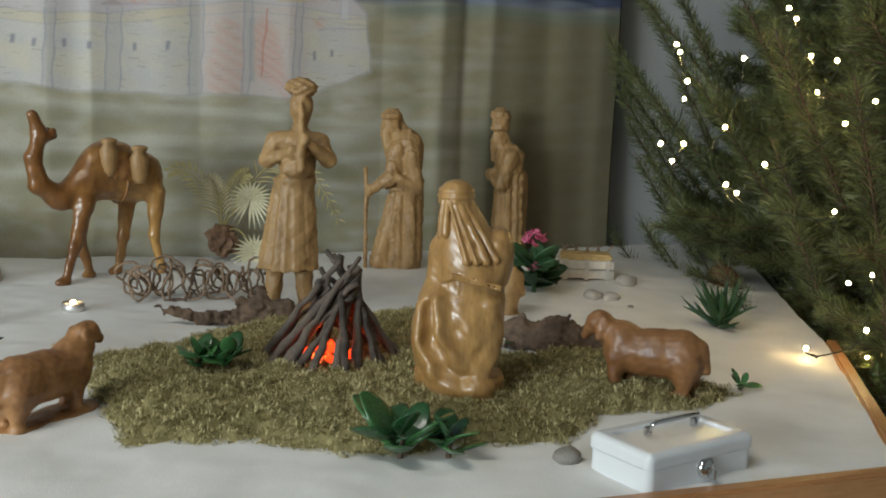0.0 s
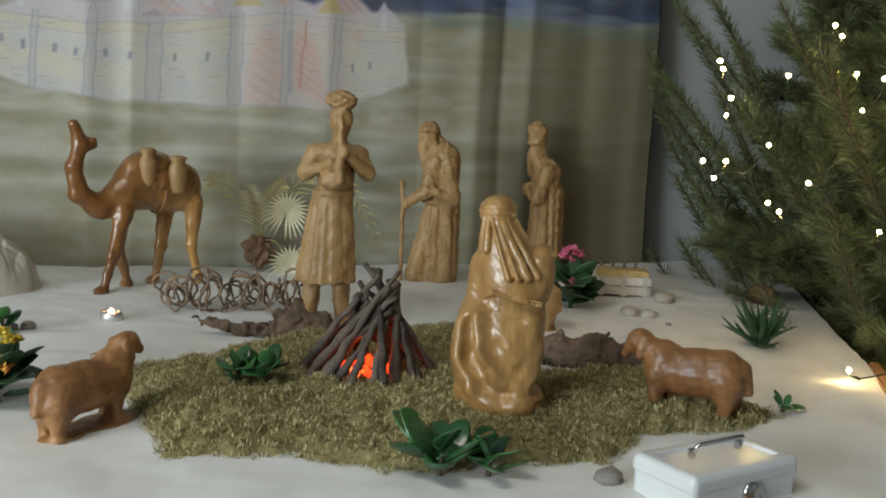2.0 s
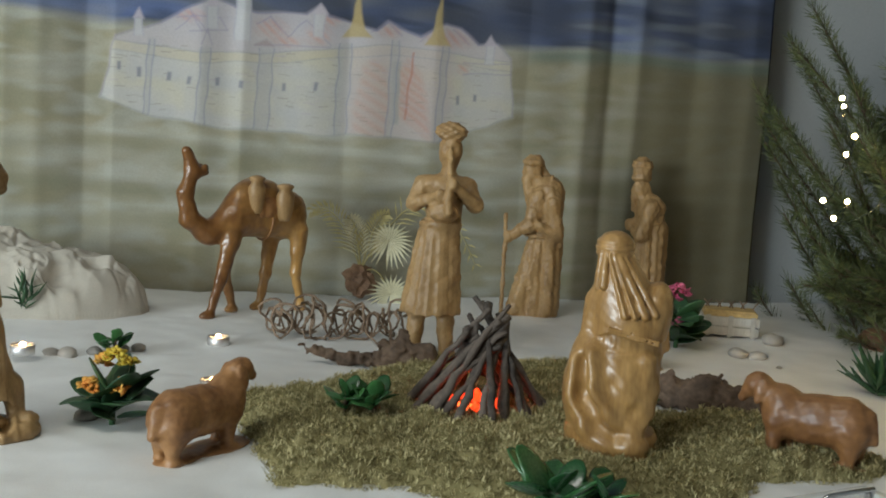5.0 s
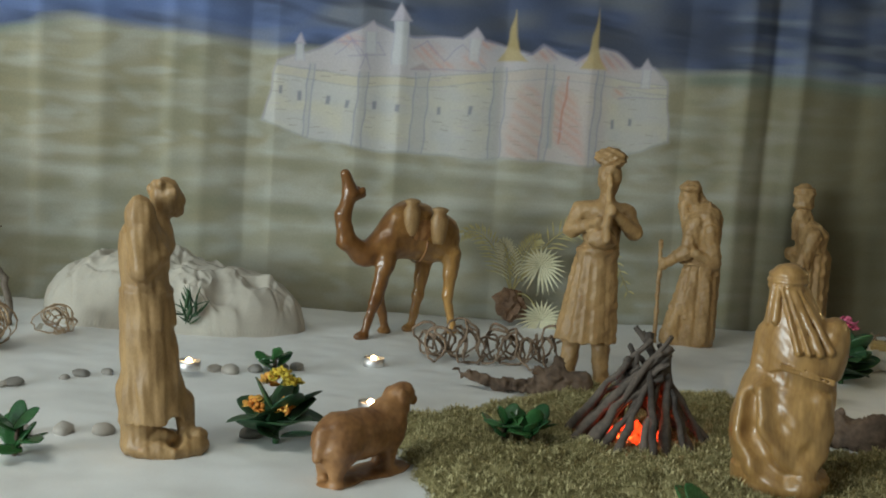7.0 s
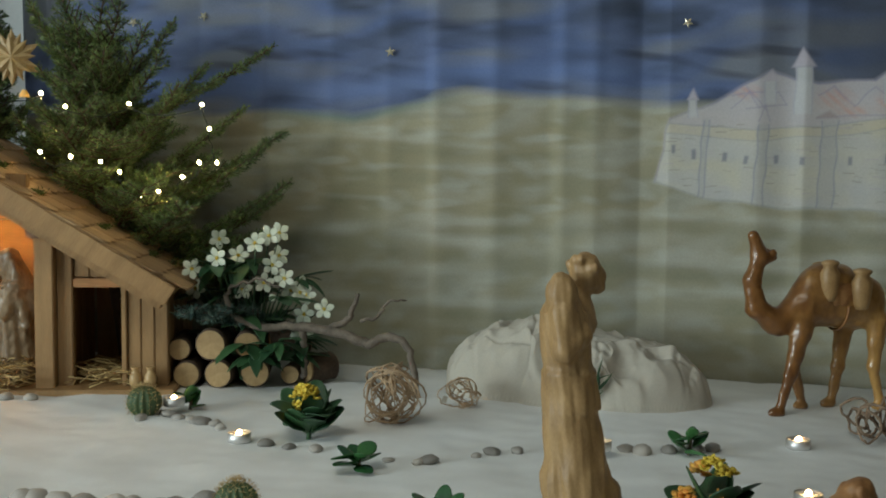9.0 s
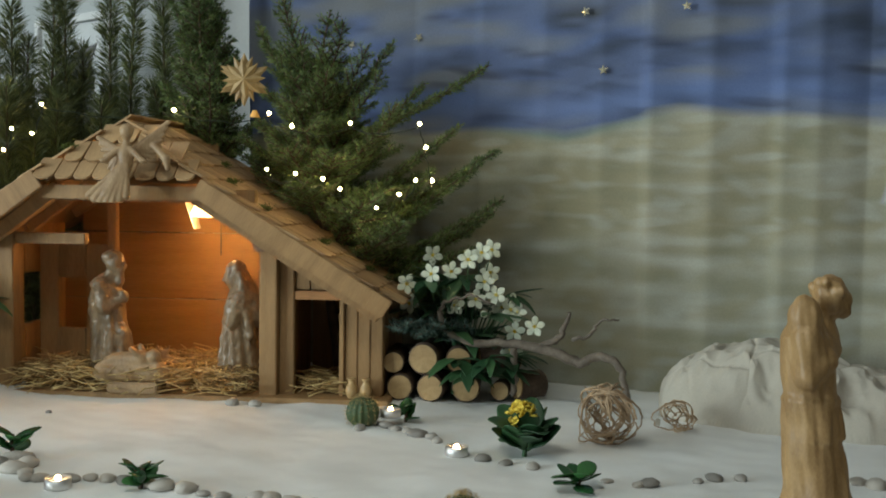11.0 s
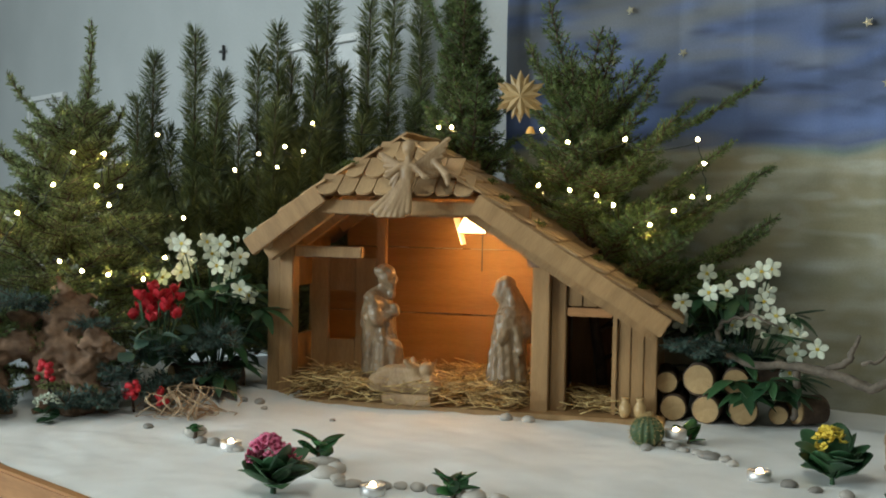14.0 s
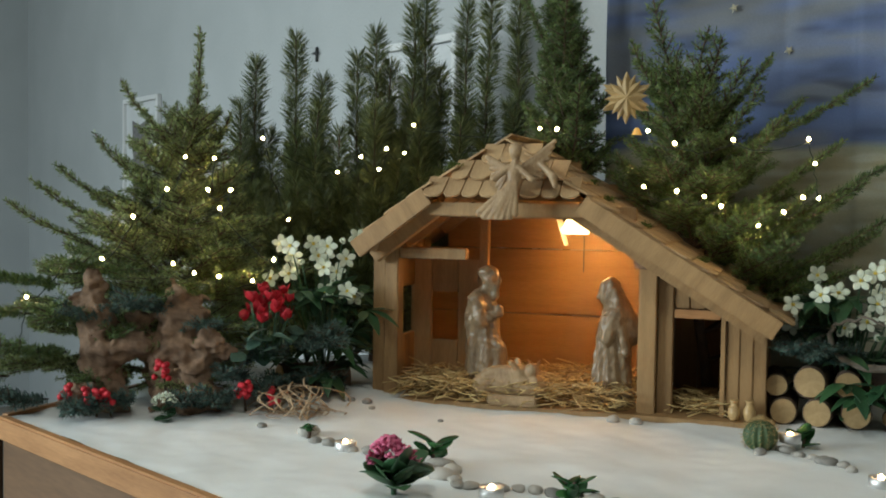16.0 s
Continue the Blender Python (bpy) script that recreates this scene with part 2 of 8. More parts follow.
nt.links.new(tc.outputs["Object"], sx.inputs[0])
nt.links.new(tc.outputs["Object"], ns.inputs["Vector"])
shift = nt.nodes.new("ShaderNodeMath")
shift.operation = "MULTIPLY_ADD"
shift.inputs[1].default_value = 0.16
nt.links.new(ns.outputs[0], shift.inputs[0])
nt.links.new(sx.outputs[0], shift.inputs[2])
for k, v in (("From Min", 0.02), ("From Max", 0.12), ("To Min", 0.85), ("To Max", 0.0)):
    grad.inputs[k].default_value = v
nt.links.new(shift.outputs[0], grad.inputs["Value"])
dk.data_type, dk.blend_type = "RGBA", "MULTIPLY"
dk.inputs["B"].default_value = (0.40, 0.27, 0.20, 1)
nt.links.new(grad.outputs[0], dk.inputs["Factor"])
nt.links.new(low, dk.inputs["A"])
nt.links.new(dk.outputs["Result"], nt.nodes["Principled BSDF"].inputs["Base Color"])
M_BROWN = surface("brown_wood", (0.15, 0.062, 0.022), (0.40, 0.205, 0.075), 0.5, 22, (1, 1, 1), 7, 0.4, 0.0015, coat=0.1)
M_REDWOOD = surface("red_brown_wood", (0.085, 0.030, 0.012), (0.34, 0.165, 0.058), 0.48, 9, (1, 1, 1), 9, 0.4, 0.0015, coat=0.12)
M_PALE = surface("pale_carved_wood", (0.21, 0.125, 0.06), (0.46, 0.32, 0.175), 0.55, 30, (1.2, 1.2, 0.5), 7, 0.45, 0.0016, coat=0.05)
M_FIGURE = surface("dark_carved_wood", (0.12, 0.075, 0.04), (0.33, 0.235, 0.135), 0.42, 30, (1.2, 1.2, 0.5), 7, 0.45, 0.0016, coat=0.15)
M_SAND = surface("white_sand", (0.70, 0.70, 0.685), (0.83, 0.83, 0.815), 0.9, 9, (1, 1, 1), 60, 0.5, 0.003, spec=0.2)
M_PLANK = surface("hut_plank", (0.22, 0.125, 0.048), (0.38, 0.23, 0.098), 0.6, 9, (5, 5, 0.7), 10, 0.3, 0.0012, rand=0.25)
M_BACK = surface("hut_back_panel", (0.25, 0.135, 0.05), (0.36, 0.21, 0.085), 0.5, 7, (0.8, 3, 6), 9, 0.12, 0.001, rand=0.15)
M_ROOFMOSS = surface("roof_moss", (0.05, 0.07, 0.015), (0.14, 0.17, 0.05), 0.9, 20, (1, 1, 1), 6, 0.0, island=0.5, spec=0.1)
M_SHINGLE = surface("cedar_shingle", (0.28, 0.17, 0.08), (0.47, 0.31, 0.155), 0.7, 12, (4, 0.8, 4), 8, 0.35, 0.0015, rand=0.35)
M_RAIL = surface("pine_rail", (0.28, 0.125, 0.045), (0.50, 0.255, 0.10), 0.45, 6, (0.8, 6, 6), 9, 0.15, 0.001, coat=0.2)
M_WALL = surface("white_plaster", (0.36, 0.375, 0.375), (0.43, 0.445, 0.445), 0.85, 3, (1, 1, 1), 40, 0.15, 0.002)
M_FLOOR = surface("floor_tile", (0.20, 0.17, 0.14), (0.30, 0.26, 0.21), 0.5, 4)
M_BARK = surface("bark", (0.035, 0.02, 0.013), (0.13, 0.085, 0.055), 0.85, 30, (1, 1, 1), 6, 0.8, 0.003)
M_TWIG = surface("firewood", (0.022, 0.017, 0.014), (0.125, 0.098, 0.078), 0.85, 40, (1, 1, 1), 5, 0.7, 0.002, rand=0.3)
M_LOGEND = surface("log_end", (0.30, 0.185, 0.075), (0.50, 0.345, 0.165), 0.7, 30, (1, 1, 1), 6, 0.3, 0.001)
M_STRAW = surface("straw", (0.30, 0.19, 0.07), (0.62, 0.46, 0.20), 0.6, 30, (1, 1, 1), 4, 0.1, 0.001, island=0.5)
M_VINE = surface("dry_vine", (0.10, 0.065, 0.04), (0.30, 0.21, 0.14), 0.75, 40, (1, 1, 1), 5, 0.5, 0.001)
M_RATTAN = surface("pale_vine", (0.28, 0.18, 0.10), (0.52, 0.38, 0.24), 0.7, 40, (1, 1, 1), 5, 0.3, 0.001)
M_BRANCH = surface("grey_branch", (0.07, 0.055, 0.04), (0.22, 0.18, 0.14), 0.8, 30, (1, 1, 1), 5, 0.6, 0.002)
M_STONE = surface("pebble_grey", (0.20, 0.185, 0.165), (0.48, 0.44, 0.39), 0.65, 12, (1, 1, 1), 8, 0.2, 0.002, rand=0.6)
M_CLOTH = surface("linen_sheet", (0.40, 0.37, 0.31), (0.52, 0.48, 0.41), 0.85, 6, (1, 1, 1), 50, 0.25, 0.001)
M_ROOT = surface("driftwood", (0.075, 0.043, 0.026), (0.33, 0.20, 0.12), 0.85, 25, (1, 1, 1), 5, 0.9, 0.004)
M_DRIFT = surface("weathered_root", (0.040, 0.025, 0.016), (0.20, 0.135, 0.090), 0.85, 28, (1, 1, 1), 5, 0.9, 0.004)
M_MOSS = surface("moss", (0.15, 0.13, 0.055), (0.35, 0.305, 0.15), 0.95, 18, (1, 1, 1), 6, 0.4, 0.003, spec=0.1)
M_NEEDLE = surface("fir_needle", (0.042, 0.078, 0.022), (0.155, 0.215, 0.060), 0.5, 5, (1, 1, 1), 6, 0.0, island=0.5)
M_NEEDLE_B = surface("blue_fir_needle", (0.080, 0.118, 0.040), (0.27, 0.32, 0.11), 0.5, 5, (1, 1, 1), 6, 0.0, island=0.5)
M_PINE = surface("pine_needle", (0.042, 0.060, 0.020), (0.145, 0.165, 0.055), 0.5, 5, (1, 1, 1), 6, 0.0, island=0.5)
M_LEAF = surface("succulent_leaf", (0.014, 0.055, 0.018), (0.06, 0.165, 0.05), 0.2, 25, (1, 1, 1), 5, 0.05, 0.001, rand=0.4)
M_LEAF_B = surface("dull_leaf", (0.015, 0.05, 0.02), (0.045, 0.11, 0.04), 0.45, 25, (1, 1, 1), 5, 0.1, 0.001, rand=0.4)
M_WHITE = surface("white_petal", (0.52, 0.56, 0.42), (0.76, 0.79, 0.66), 0.6, 30, rand=0.2, bump=0.05)
M_RED = surface("red_petal", (0.28, 0.003, 0.010), (0.62, 0.012, 0.03), 0.5, 30, bump=0.05)
M_PINK = surface("pink_petal", (0.42, 0.05, 0.13), (0.75, 0.20, 0.33), 0.6, 60, bump=0.05, rand=0.5)
M_YELLOW = surface("yellow_petal", (0.62, 0.42, 0.03), (0.85, 0.68, 0.10), 0.6, 60, bump=0.05, rand=0.4)
M_ORANGE = surface("orange_petal", (0.70, 0.23, 0.03), (0.90, 0.50, 0.10), 0.6, 60, bump=0.05, rand=0.6)
M_BOX = surface("white_enamel", (0.66, 0.68, 0.69), (0.70, 0.72, 0.73), 0.22, 5, bump=0.02, coat=0.3)
M_CHROME = surface("chrome", (0.55, 0.55, 0.55), (0.7, 0.7, 0.7), 0.15, 20, bump=0.02, metal=1.0)
M_ALU = surface("aluminium_cup", (0.72, 0.71, 0.70), (0.82, 0.81, 0.80), 0.48, 60, bump=0.1, metal=1.0)
M_WAX = surface("white_wax", (0.72, 0.68, 0.60), (0.80, 0.77, 0.70), 0.5, 30, bump=0.0)
M_FLAME = glow("flame", (1.0, 0.56, 0.22), 60)
M_BULB = glow("fairy_bulb", (1.0, 0.68, 0.30), 190)
M_EMBER = glow("ember", (1.0, 0.06, 0.01), 1.6)
M_EMBER_HOT = glow("ember_hot", (1.0, 0.16, 0.03), 3)
M_LAMP = glow("hut_bulb", (1.0, 0.62, 0.25), 9)
M_DARK = surface("dark_metal", (0.02, 0.02, 0.02), (0.05, 0.05, 0.05), 0.5, 20)
M_CABLE = surface("green_cable", (0.008, 0.016, 0.008), (0.015, 0.03, 0.015), 0.6, 20)
M_CERAMIC = surface("ochre_jug", (0.40, 0.25, 0.10), (0.55, 0.38, 0.18), 0.4, 30)
M_GOLDPAPER = surface("straw_star", (0.27, 0.17, 0.06), (0.46, 0.32, 0.14), 0.5, 40)


# ---------------- the room ----------------
FLOOR_Z, CEIL_Z = -0.92, 2.05


def wall(name, a, b, z0, z1, thick=0.12, label="white plastered wall"):
    """An upright wall from a to b, thick towards its left side."""
    a, b = Vector(a), Vector(b)
    ln = (b - a).length
    ang = math.atan2(b.y - a.y, b.x - a.x)
    bm = box_bm(ln, thick, z1 - z0, 0, at=(ln / 2, thick / 2, (z1 - z0) / 2))
    return solid(name, bm, M_WALL, Matrix.Translation((a.x, a.y, z0)) @ Matrix.Rotation(ang, 4, "Z"), label, "wall", kind="structure")


CUR_A, CUR_ANG = Vector((0.41, 2.80, 0)), radians(23.03)
CUR = Matrix.Translation(CUR_A) @ Matrix.Rotation(CUR_ANG, 4, "Z")
back_l, back_r = CUR @ Vector((-3.22, 0.10, 0)), CUR @ Vector((2.6, 0.10, 0))
wall("wall_back", back_l.xy, back_r.xy, FLOOR_Z, CEIL_Z, label="white plastered wall behind the painted curtain")
wall("wall_left", (-7.6, 1.32), back_l.xy, FLOOR_Z, CEIL_Z, label="white plastered wall with hanging pictures")
wall("wall_far_left", (-7.6, -3.6), (-7.6, 1.32), FLOOR_Z, CEIL_Z)
wall("wall_right", (back_r.x, back_r.y), (back_r.x, -3.6), FLOOR_Z, CEIL_Z)
# the wall behind the viewer, with a wide window in it
WX0, WX1, WZ0, WZ1 = -4.8, -2.2, 0.15, 1.75
wall("wall_front_left", (WX0, -3.6), (-7.6, -3.6), FLOOR_Z, CEIL_Z)
wall("wall_front_right", (back_r.x, -3.6), (WX1, -3.6), FLOOR_Z, CEIL_Z)
wall("wall_front_sill", (WX1, -3.6), (WX0, -3.6), FLOOR_Z, WZ0)
wall("wall_front_lintel", (WX1, -3.6), (WX0, -3.6), WZ1, CEIL_Z)
bm = box_bm(11.4, 8.5, 0.1, 0, at=(-2.0, 0.5, FLOOR_Z - 0.05))
solid("floor", bm, M_FLOOR, Matrix(), "grey-brown stone floor", "floor", kind="structure")
bm = box_bm(11.4, 8.5, 0.1, 0, at=(-2.0, 0.5, CEIL_Z + 0.05))
solid("ceiling", bm, M_WALL, Matrix(), "white plastered ceiling", "ceiling", kind="structure")

# ---------------- the platform with its sand ----------------
# corners of the sand, seen from above: front edge from the left, right edge, back
EDGE = [(-2.56, 0.215), (-1.0, 0.515), (0.57, 1.160), (0.672, 1.78), (0.76, 2.92), (-2.98, 1.36), (-3.0, 0.9)]


def sand_z(x, y):
    """The sand's gentle rise and fall."""
    z = 0.004 * noise.noise(Vector((x * 3.1, y * 3.1, 0.3))) + 0.0042 * noise.noise(Vector((x * 9, y * 9, 2)))
    z += 0.0022 * noise.noise(Vector((x * 31, y * 31, 5)))
    z += 0.016 * math.exp(-((x + 1.0) ** 2 + (y - 1.95) ** 2) / 0.06)
    z += 0.024 * math.exp(-((x + 2.44) ** 2 + (y - 0.90) ** 2) / 0.022)
    z += 0.012 * math.exp(-((x - 0.42) ** 2 + (y - 2.3) ** 2) / 0.05)
    return z


def inside(x, y, poly):
    hit = False
    for (x0, y0), (x1, y1) in zip(poly, poly[1:] + poly[:1]):
        if (y0 > y) != (y1 > y) and x < (x1 - x0) * (y - y0) / (y1 - y0) + x0:
            hit = not hit
    return hit


def on_sand(x, y, turn=0.0, sink=0.0):
    return Matrix.Translation((x, y, sand_z(x, y) - sink)) @ Matrix.Rotation(radians(turn), 4, "Z")


bm = bmesh.new()
step = 0.014
cells = {}


def nearest_on(x, y):
    """The closest point of the platform's outline."""
    best = None
    for (x0, y0), (x1, y1) in zip(EDGE, EDGE[1:] + EDGE[:1]):
        k = max(0, min(1, ((x - x0) * (x1 - x0) + (y - y0) * (y1 - y0)) / ((x1 - x0) ** 2 + (y1 - y0) ** 2)))
        px, py = x0 + k * (x1 - x0), y0 + k * (y1 - y0)
        d = math.hypot(px - x, py - y)
        if best is None or d < best[0]:
            best = (d, px, py)
    return best[1], best[2]


def sand_vert(i, j):
    if (i, j) not in cells:
        x, y = -3.1 + i * step, 0.1 + j * step
        if not inside(x, y, EDGE):
            x, y = nearest_on(x, y)
        cells[(i, j)] = bm.verts.new((x, y, sand_z(x, y)))
    return cells[(i, j)]


for i in range(int(4.0 / step)):
    for j in range(int(2.95 / step)):
        if any(inside(-3.1 + (i + a) * step, 0.1 + (j + b) * step, EDGE) for a, b in ((0, 0), (1, 0), (1, 1), (0, 1))):
            bm.faces.new([sand_vert(i, j), sand_vert(i + 1, j), sand_vert(i + 1, j + 1), sand_vert(i, j + 1)])
solid("sand", bm, M_SAND, Matrix(), "fine white sand spread over the platform", "sand", kind="structure", smooth=True)

deck = thing("platform", Matrix(), "wooden display platform with a pine edge rail", "platform", kind="structure")
part("deck_board", prism(EDGE, 0.03, "z"), M_PLANK, deck).location.z = -0.055


def run_board(name, a, b, height, thick, top, material, label="", out=0.0):
    a, b = Vector((*a, 0)), Vector((*b, 0))
    ln, ang = (b - a).length, math.atan2(b.y - a.y, b.x - a.x)
    ob = part(name, box_bm(ln, thick, height, 0.004), material, deck, label)
    ob.matrix_local = Matrix.Translation((a + b) / 2) @ Matrix.Rotation(ang, 4, "Z") @ Matrix.Translation((0, -out, top - height / 2))
    return ob


M_SIDE = surface("side_panel", (0.085, 0.042, 0.017), (0.18, 0.095, 0.042), 0.5, 4, (0.6, 0.6, 5), 8, 0.1, 0.001, coat=0.2)
for a, b in zip(EDGE[:3], EDGE[1:4]):
    run_board("rail", a, b, 0.045, 0.022, 0.004, M_RAIL, "pale pine edge rail", 0.011)
    run_board("side_panel", a, b, 0.80, 0.012, -0.042, M_SIDE, "brown veneered panel", 0.004)
run_board("rail", EDGE[6], EDGE[0], 0.045, 0.022, 0.004, M_RAIL, "pale pine edge rail", 0.011)
run_board("side_panel", EDGE[6], EDGE[0], 0.80, 0.012, -0.042, M_SIDE, "brown veneered panel", 0.004)
bm = box_bm(0.05, 0.05, 0.86, 0.004, at=(-2.63, 0.19, -0.47))
solid("corner_post", bm, M_BARK, Matrix(), "dark wooden post beside the platform", "post", kind="structure")

# ---------------- the painted curtain ----------------
M_PAINT, nt, bsdf = nodes_of("painted_cloth")
att = nt.nodes.new("ShaderNodeVertexColor")
att.layer_name = "paint"
nn = nt.nodes.new("ShaderNodeTexNoise")
nn.inputs["Scale"].default_value, nn.inputs["Detail"].default_value = 260, 2
mx = nt.nodes.new("ShaderNodeMix")
mx.data_type, mx.blend_type = "RGBA", "MULTIPLY"
mx.inputs["Factor"].default_value = 0.22
nt.links.new(att.outputs["Color"], mx.inputs["A"])
tcc = nt.nodes.new("ShaderNodeTexCoord")
nt.links.new(tcc.outputs["Object"], nn.inputs["Vector"])
nt.links.new(nn.outputs["Fac"], mx.inputs["B"])
nt.links.new(mx.outputs["Result"], bsdf.inputs["Base Color"])
bp = nt.nodes.new("ShaderNodeBump")
bp.inputs["Strength"].default_value, bp.inputs["Distance"].default_value = 0.15, 0.001
nt.links.new(nn.outputs["Fac"], bp.inputs["Height"])
nt.links.new(bp.outputs[0], bsdf.inputs["Normal"])
bsdf.inputs["Roughness"].default_value = 0.8
bsdf.inputs["Specular IOR Level"].default_value = 0.2


def fold_y(s):
    """The cloth's hang: soft waves and pressed creases, each with a steep and a gentle side."""
    y = 0.009 * np.sin(s * 7.3 + 0.6 + 0.9 * np.sin(s * 2.1)) + 0.006 * np.sin(s * 17.0 + 2.0 + 1.6 * np.sin(s * 3.7)) * (0.5 + 0.5 * np.sin(s * 2.9)) + 0.0022 * np.sin(s * 41 + 2.2 * np.sin(5 * s))
    for c, a, left, right in ((-2.98, -0.022, 0.03, 0.05), (-2.62, 0.012, 0.04, 0.02), (-2.45, -0.016, 0.012, 0.06), (-2.30, -0.012, 0.03, 0.03), (-2.17, -0.010, 0.02, 0.04),
                              (-2.065, -0.020, 0.010, 0.06), (-1.935, -0.012, 0.03, 0.03), (-1.79, -0.018, 0.014, 0.05), (-1.72, -0.010, 0.03, 0.02), (-1.625, 0.017, 0.045, 0.035),
                              (-1.565, -0.008, 0.012, 0.03), (-1.385, -0.007, 0.03, 0.03), (-1.295, -0.012, 0.02, 0.025), (-1.06, 0.008, 0.03, 0.03), (-0.86, -0.006, 0.03, 0.03),
                              (-0.63, 0.010, 0.05, 0.03), (-0.49, -0.020, 0.022, 0.03), (-0.42, 0.016, 0.02, 0.02), (-0.362, -0.020, 0.016, 0.035), (-0.20, 0.012, 0.05, 0.05), (-0.05, -0.006, 0.03, 0.03)):
        d = s - c
        y = y + a * np.exp(-(np.abs(d) / np.where(d < 0, left, right)) ** 1.5)
    return y


def wisps(s, z, seed, fs=4.0, fz=38.0, n=7):
    """Broad brush strokes, long sideways."""
    rg = np.random.RandomState(seed)
    acc = 0
    for _ in range(n):
        acc = acc + np.sin(rg.normal() * fs * s + rg.normal() * fz * z + rg.uniform(0, 6.28) + 0.8 * np.sin(rg.normal() * 6 * s + rg.uniform(0, 6)))
    return acc / n ** 0.5


def poly_mask(s, z, pts, soft=0.0025):
    """How far inside a painted outline: 0 to 1 across a soft brush edge."""
    hit = np.zeros(s.shape, bool)
    near = np.full(s.shape, 9.0)
    for (x0, y0), (x1, y1) in zip(pts, pts[1:] + pts[:1]):
        t = np.clip(((s - x0) * (x1 - x0) + (z - y0) * (y1 - y0)) / ((x1 - x0) ** 2 + (y1 - y0) ** 2 + 1e-12), 0, 1)
        near = np.minimum(near, np.hypot(s - x0 - t * (x1 - x0), z - y0 - t * (y1 - y0)))
        if y0 != y1:
            hit ^= ((y0 > z) != (y1 > z)) & (s < (x1 - x0) * (z - y0) / (y1 - y0) + x0)
    return np.clip(0.5 + np.where(hit, near, -near) / (2 * soft), 0, 1)


def stroke(s, z, a, b, w):
    """How far inside a brush line from a to b."""
    ax, az = a
    bx, bz = b
    t = np.clip(((s - ax) * (bx - ax) + (z - az) * (bz - az)) / ((bx - ax) ** 2 + (bz - az) ** 2 + 1e-12), 0, 1)
    d = np.hypot(s - ax - t * (bx - ax), z - az - t * (bz - az))
    return np.clip(1.3 - d / w, 0, 1)


ss = np.unique(np.round(np.concatenate([np.arange(-3.06, -1.64, 0.008), np.arange(-1.64, -0.62, 0.0022), np.arange(-0.62, 0.004, 0.007)]), 4))
zz = np.unique(np.round(np.concatenate([np.arange(-0.01, 0.34, 0.009), np.arange(0.34, 0.71, 0.0022), np.arange(0.71, 1.5, 0.012)]), 4))
S, Z = np.meshgrid(ss, zz, indexing="ij")
mixc = lambda a, b, f: a + (np.array(b) - a) * np.clip(f, 0, 1)[..., None]
COL = np.ones(S.shape + (3,)) * np.array([0.315, 0.290, 0.175])
w1, w2, w3 = wisps(S, Z, 1, 10, 30), wisps(S, Z, 2, 18, 48), wisps(S, Z, 3, 6, 18)
COL = mixc(COL, (0.38, 0.36, 0.235), 0.5 + 0.5 * w1)
COL = mixc(COL, (0.27, 0.265, 0.165), 0.5 * np.clip(w2 - 0.3, 0, 1) + 0.3 * w3)
COL = mixc(COL, (0.44, 0.43, 0.33), 0.45 * np.clip(-w2 - 0.2, 0, 1) + 0.3 * np.clip(wisps(S, Z, 6, 14, 9), 0, 1))
for sd, fs, fz in ((21, 34, 70), (22, 26, 40), (23, 50, 120), (24, 20, 160)):
    COL = mixc(COL, (0.49, 0.50, 0.42), 0.40 * np.clip(wisps(S, Z, sd, fs, fz) - 0.5, 0, 1))
    COL = mixc(COL, (0.21, 0.22, 0.135), 0.25 * np.clip(-wisps(S, Z, sd + 10, fs, fz) - 0.6, 0, 1))
# pale brushed crests and dusky troughs of the hills
for zc, bow, fq, ph, wd, amt in ((0.325, 0.020, 3.1, 0.0, 0.010, 0.7), (0.285, 0.026, 2.3, 1.4, 0.014, 0.7), (0.235, 0.020, 4.2, 2.2, 0.010, 0.5), (0.17, 0.02, 4.0, 0.4, 0.010, 0.5), (0.44, 0.016, 3.4, 3.0, 0.010, 0.35), (0.50, 0.012, 5.0, 1.0, 0.007, 0.35)):
    crest = zc + bow * np.sin(fq * S + ph) + 0.004 * np.sin(11 * S + ph)
    broken = np.clip(0.55 + 0.6 * wisps(S, Z, int(zc * 1000), 14, 20), 0, 1)
    COL = mixc(COL, (0.52, 0.52, 0.43), amt * broken * np.exp(-((Z - crest) / wd) ** 2))
    COL = mixc(COL, (0.235, 0.24, 0.155), 0.6 * amt * np.exp(-((Z - crest + 2.6 * wd) / (1.6 * wd)) ** 2))
# ground darkens towards the right end: weaker light there, put into the colour
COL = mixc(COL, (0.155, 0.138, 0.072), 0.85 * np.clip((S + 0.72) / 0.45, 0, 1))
hor = np.interp(S, [-3.0, -2.47, -2.25, -2.12, -2.0, -1.75, -1.56, -1.2, -0.66, -0.35, 0.0], [0.565, 0.572, 0.560, 0.590, 0.606, 0.600, 0.580, 0.59, 0.590, 0.602, 0.597]) + 0.003 * np.sin(13 * S + 1)
COL = mixc(COL, (0.43, 0.44, 0.35), np.clip(1 - (hor - Z) / 0.03, 0, 1) * 0.6)
COL = mixc(COL, (0.16, 0.24, 0.20), 0.75 * np.exp(-((Z - hor + 0.008) / 0.014) ** 2) * np.clip(1 - np.abs(S + 2.25) / 0.24, 0, 1) ** 0.5)
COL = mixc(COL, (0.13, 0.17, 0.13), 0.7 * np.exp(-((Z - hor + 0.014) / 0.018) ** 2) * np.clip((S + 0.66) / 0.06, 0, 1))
skyc = np.ones(S.shape + (3,)) * np.array([0.115, 0.150, 0.27])
